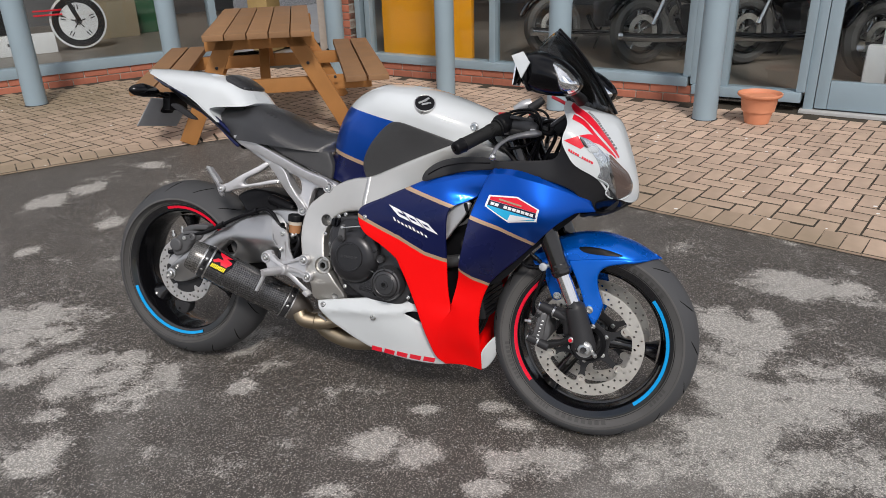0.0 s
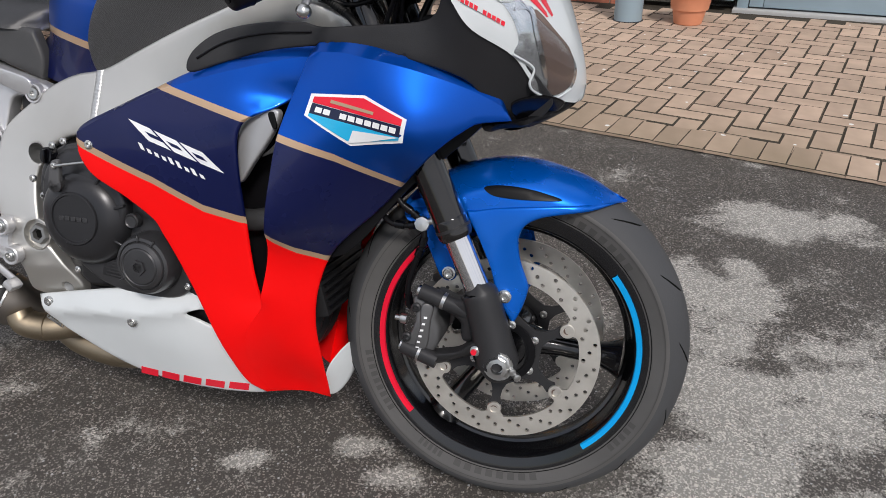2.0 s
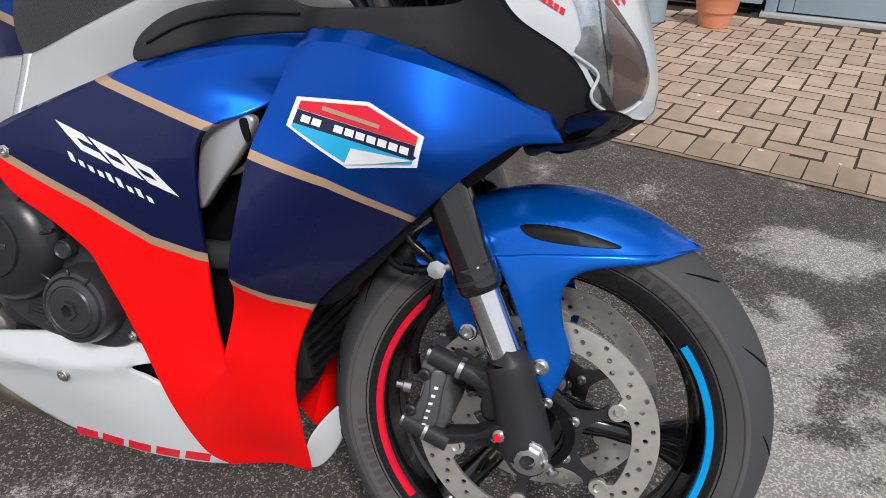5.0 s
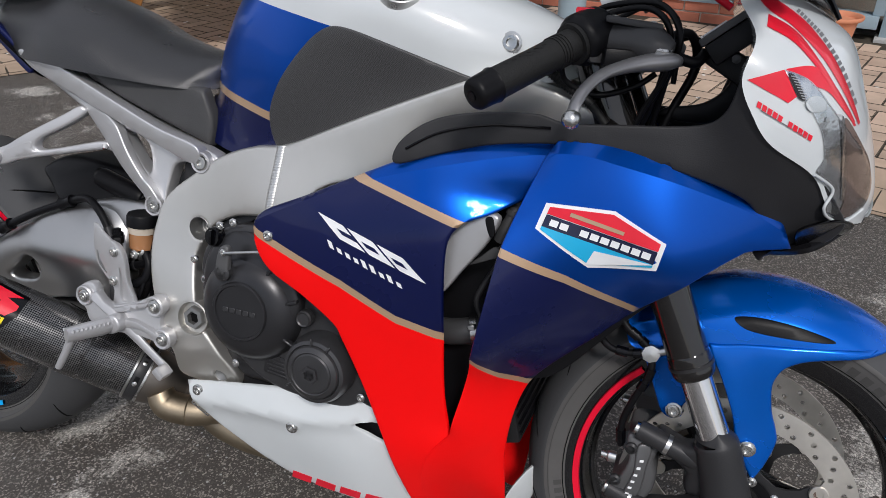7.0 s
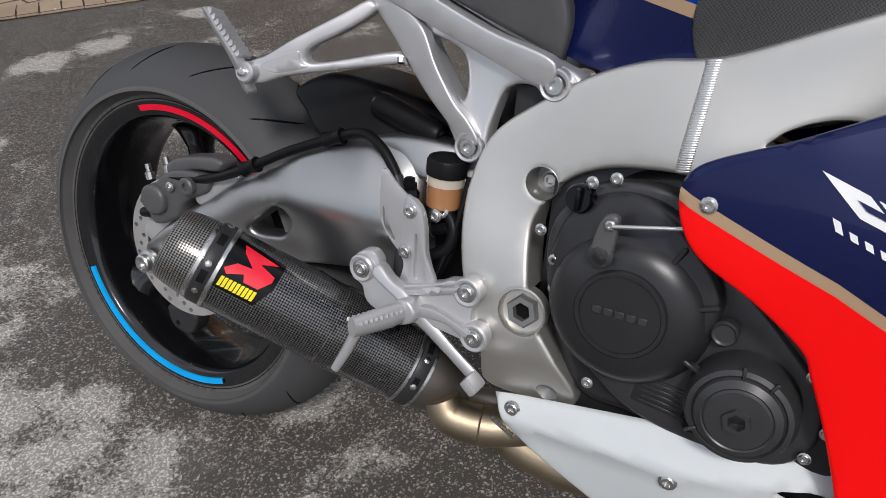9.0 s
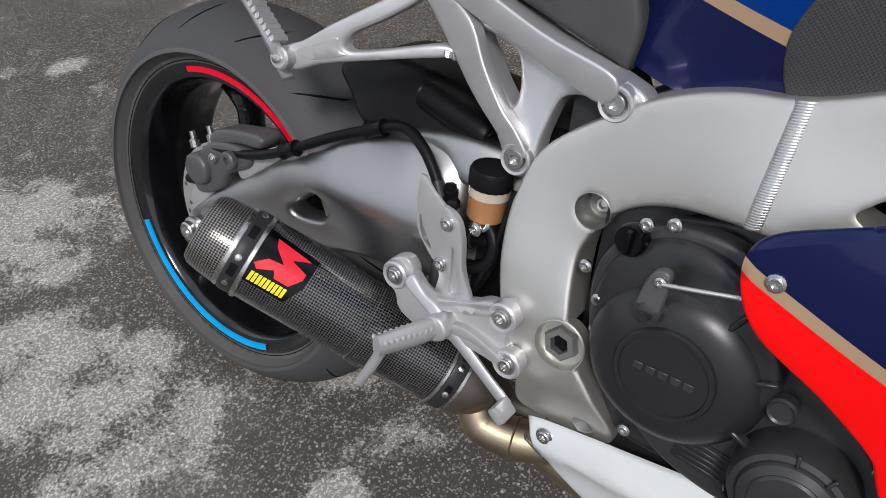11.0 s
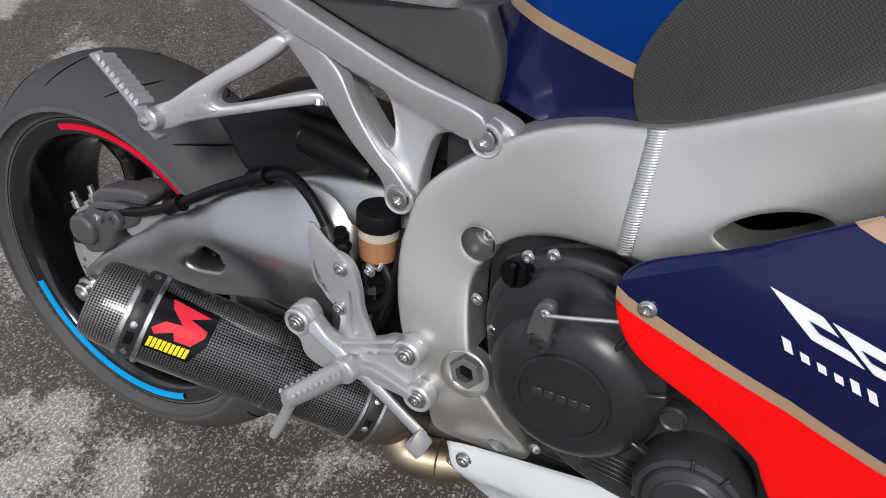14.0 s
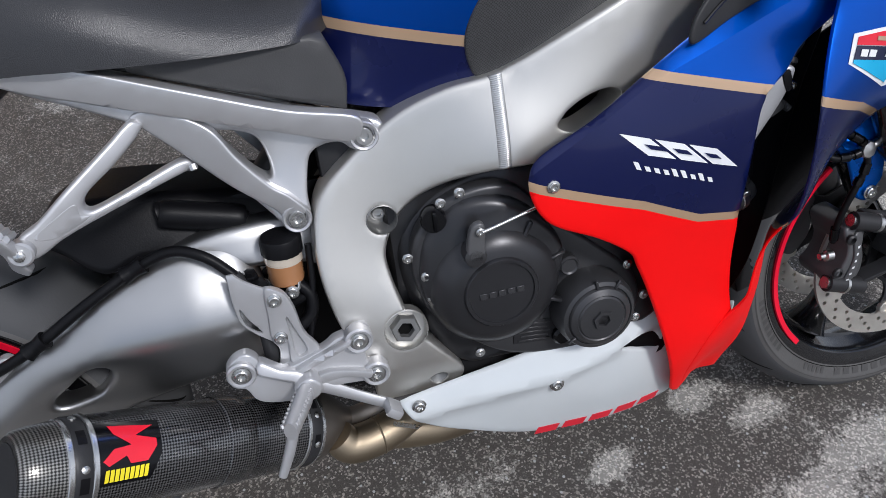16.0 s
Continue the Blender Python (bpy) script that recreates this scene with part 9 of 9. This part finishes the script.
FS = surf([(1.34, 0.55, -0.092), (1.43, 0.525, -0.092), (1.40, 0.43, -0.094), (1.43, 0.36, -0.090), (1.39, 0.40, -0.098), (1.44, 0.45, -0.086), (1.40, 0.556, -0.091), (1.47, 0.545, -0.084), (1.52, 0.547, -0.068), (1.572, 0.551, -0.014)])
skirt_o = [(1.338, 0.531, 1), (1.352, 0.5325), (1.385, 0.5395), (1.436, 0.5455), (1.49, 0.5500), (1.574, 0.5535, 1), (1.53, 0.543), (1.485, 0.536), (1.450, 0.528), (1.430, 0.516), (1.422, 0.500), (1.421, 0.485), (1.427, 0.456), (1.437, 0.430), (1.441, 0.413), (1.434, 0.382), (1.422, 0.354, 1), (1.400, 0.390), (1.391, 0.408), (1.382, 0.442), (1.359, 0.491), (1.342, 0.518)]
for mir_ in (False, True):
    sk = panel("mudguard_skirt", skirt_o, FS, 0.005, M["fender"], fend, rnd=0.004, res=0.012, mirror=mir_)
    rb = panel("mudguard_rear_blade", [(1.236, 0.525), (1.275, 0.548), (1.31, 0.552), (1.318, 0.50), (1.327, 0.446), (1.322, 0.430), (1.323, 0.416), (1.311, 0.408), (1.298, 0.413), (1.291, 0.425), (1.276, 0.460), (1.264, 0.484), (1.245, 0.502)], surf([(1.25, 0.52, -0.078), (1.30, 0.54, -0.088), (1.30, 0.42, -0.074), (1.27, 0.46, -0.074)]), 0.004, M["fender"], fend, rnd=0.003, res=0.013, mirror=mir_)
vent_o = [(1.362, 0.568), (1.385, 0.573), (1.42, 0.572), (1.455, 0.566), (1.480, 0.557), (1.44, 0.555), (1.40, 0.555), (1.375, 0.558)]
panel("mudguard_vent", vent_o, lambda x, z: fend_skin(x, z) - 0.0016, 0.003, M["black"], fend, rnd=0.0008, res=0.012)
for x_, z_, y_ in ((1.407, 0.402, -0.0965), (1.312, 0.423, -0.078)):
    bolt(x_, y_, z_, 0.0085, fend)
bolt(1.421, -0.092, 0.355, 0.0055, fend)

# ---- paving blocks, in a herringbone ----
PAVED = BAY + [(7.5, 3.0), (3.42, 3.90), (-2.10, 4.93), (-2.6, 5.06), (-3.50, 4.96), (-5.62, 1.92), (-9.0, -3.0)]
BL, BW, JT = 0.20, 0.10, 0.0055


def block_geo(l, w):
    c, t = 0.0026, 0.012
    v = [(-l / 2, -w / 2, 0), (l / 2, -w / 2, 0), (l / 2, w / 2, 0), (-l / 2, w / 2, 0)]
    v += [(x, y, t - 0.0022) for x, y, _ in v[:4]]
    v += [(x - math.copysign(c, x), y - math.copysign(c, y), t) for x, y, _ in v[:4]]
    f = [(8, 9, 10, 11)]
    for i in range(4):
        j = (i + 1) % 4
        f += [(i, j, j + 4, i + 4), (i + 4, j + 4, j + 8, i + 8)]
    return v, f


bv, bf = block_geo(BL - JT, BW - JT)
block_me = bpy.data.meshes.new("paving_block")
block_me.from_pydata(bv, [], bf)
block_me.materials.append(M["paver"])
block_me.materials.append(M["bed"])
chamfer = [1 if i > 0 and i % 2 == 0 else 0 for i in range(len(bf))]
block_me.polygons.foreach_set("material_index", np.array(chamfer, dtype=np.int32))
pave = empty("pavement", label="brown block paving in herringbone with dark joints", category="paving", kind="structure")
rest_v, rest_f, singles = [], [], []
ca, sa = math.cos(AXIS), math.sin(AXIS)
ox, oy = 1.31, 1.86
rng = random.Random(3)
poly_np = np.array(PAVED)
cells = []
for r in range(-80, 60):
    for q in range(-95, 80):
        k = (q - r) % 4
        # herringbone on a grid of half blocks
        if k == 0:
            cells.append(((q + 1.0) * BW, (r + 0.5) * BW, 0))
        elif k == 2:
            cells.append(((q + 0.5) * BW, (r + 1.0) * BW - BW, 1))
pc = np.array([(ox + x * ca - y * sa, oy + x * sa + y * ca) for x, y, _ in cells])
ok_ = inside(pc, poly_np)
# only blocks that lie wholly on the paving
dd_ = seg_dist(pc, poly_np, True)
bd_ = seg_dist(pc, np.array(BAY), False)
ok_ &= (dd_ > 0.05) & (bd_ > 0.120)
ok_ &= (pc[:, 0] > -6.2) & (pc[:, 0] < 5.2) & (pc[:, 1] > -2.4)
for (cx_, cy_), (_, _, turn), good, edge_d in zip(pc, cells, ok_, bd_):
    if not good:
        continue
    a_ = AXIS + (math.pi / 2 if turn else 0) + rng.uniform(-0.012, 0.012)
    z_ = 0.0045 + rng.uniform(-0.0012, 0.0012) - (0.0018 if edge_d < 0.31 else 0.0)
    if 1.15 < cx_ < 2.75 and cy_ < 2.75 and len(singles) < 300:
        singles.append((cx_, cy_, z_, a_))
    else:
        k_ = len(rest_v)
        c_, s_ = math.cos(a_), math.sin(a_)
        rest_v += [(cx_ + x * c_ - y * s_, cy_ + x * s_ + y * c_, z_ + z) for x, y, z in bv]
        rest_f += [tuple(i + k_ for i in f) for f in bf]
# border course laid across the edge
for (ax_, ay_), (bx_, by_) in zip(BAY[:-1], BAY[1:]):
    Ls = math.hypot(bx_ - ax_, by_ - ay_)
    ux_, uy_ = (bx_ - ax_) / Ls, (by_ - ay_) / Ls
    count = round(Ls / (BW - 0.003))
    for k_ in range(count):
        t_ = (k_ + 0.5) * Ls / count
        px_, py_ = ax_ + ux_ * t_ - uy_ * 0.090, ay_ + uy_ * t_ + ux_ * 0.090
        if not (-6.2 < px_ < 5.2 and py_ > -2.4):
            continue
        a_ = math.atan2(uy_, ux_) + math.pi / 2 + rng.uniform(-0.02, 0.02)
        z_ = 0.0045 + rng.uniform(-0.001, 0.001)
        if 1.15 < px_ < 3.2 and len(singles) < 300:
            singles.append((px_, py_, z_, a_))
        else:
            k0 = len(rest_v)
            c_, s_ = math.cos(a_), math.sin(a_)
            rest_v += [(px_ + x * c_ - y * s_, py_ + x * s_ + y * c_, z_ + z) for x, y, z in bv]
            rest_f += [tuple(i + k0 for i in f) for f in bf]
tagged(mesh_part("paving_blocks", rest_v, rest_f, [M["paverfar"], M["bed"]], pave, chamfer * (len(rest_f) // len(bf)), smooth=False), kind="stuff")
for cx_, cy_, z_, a_ in singles:
    ob = new("paving_block", block_me)
    ob.matrix_basis = pose(cx_, cy_, z_, 0, 0, math.degrees(a_))
    ob.parent = pave
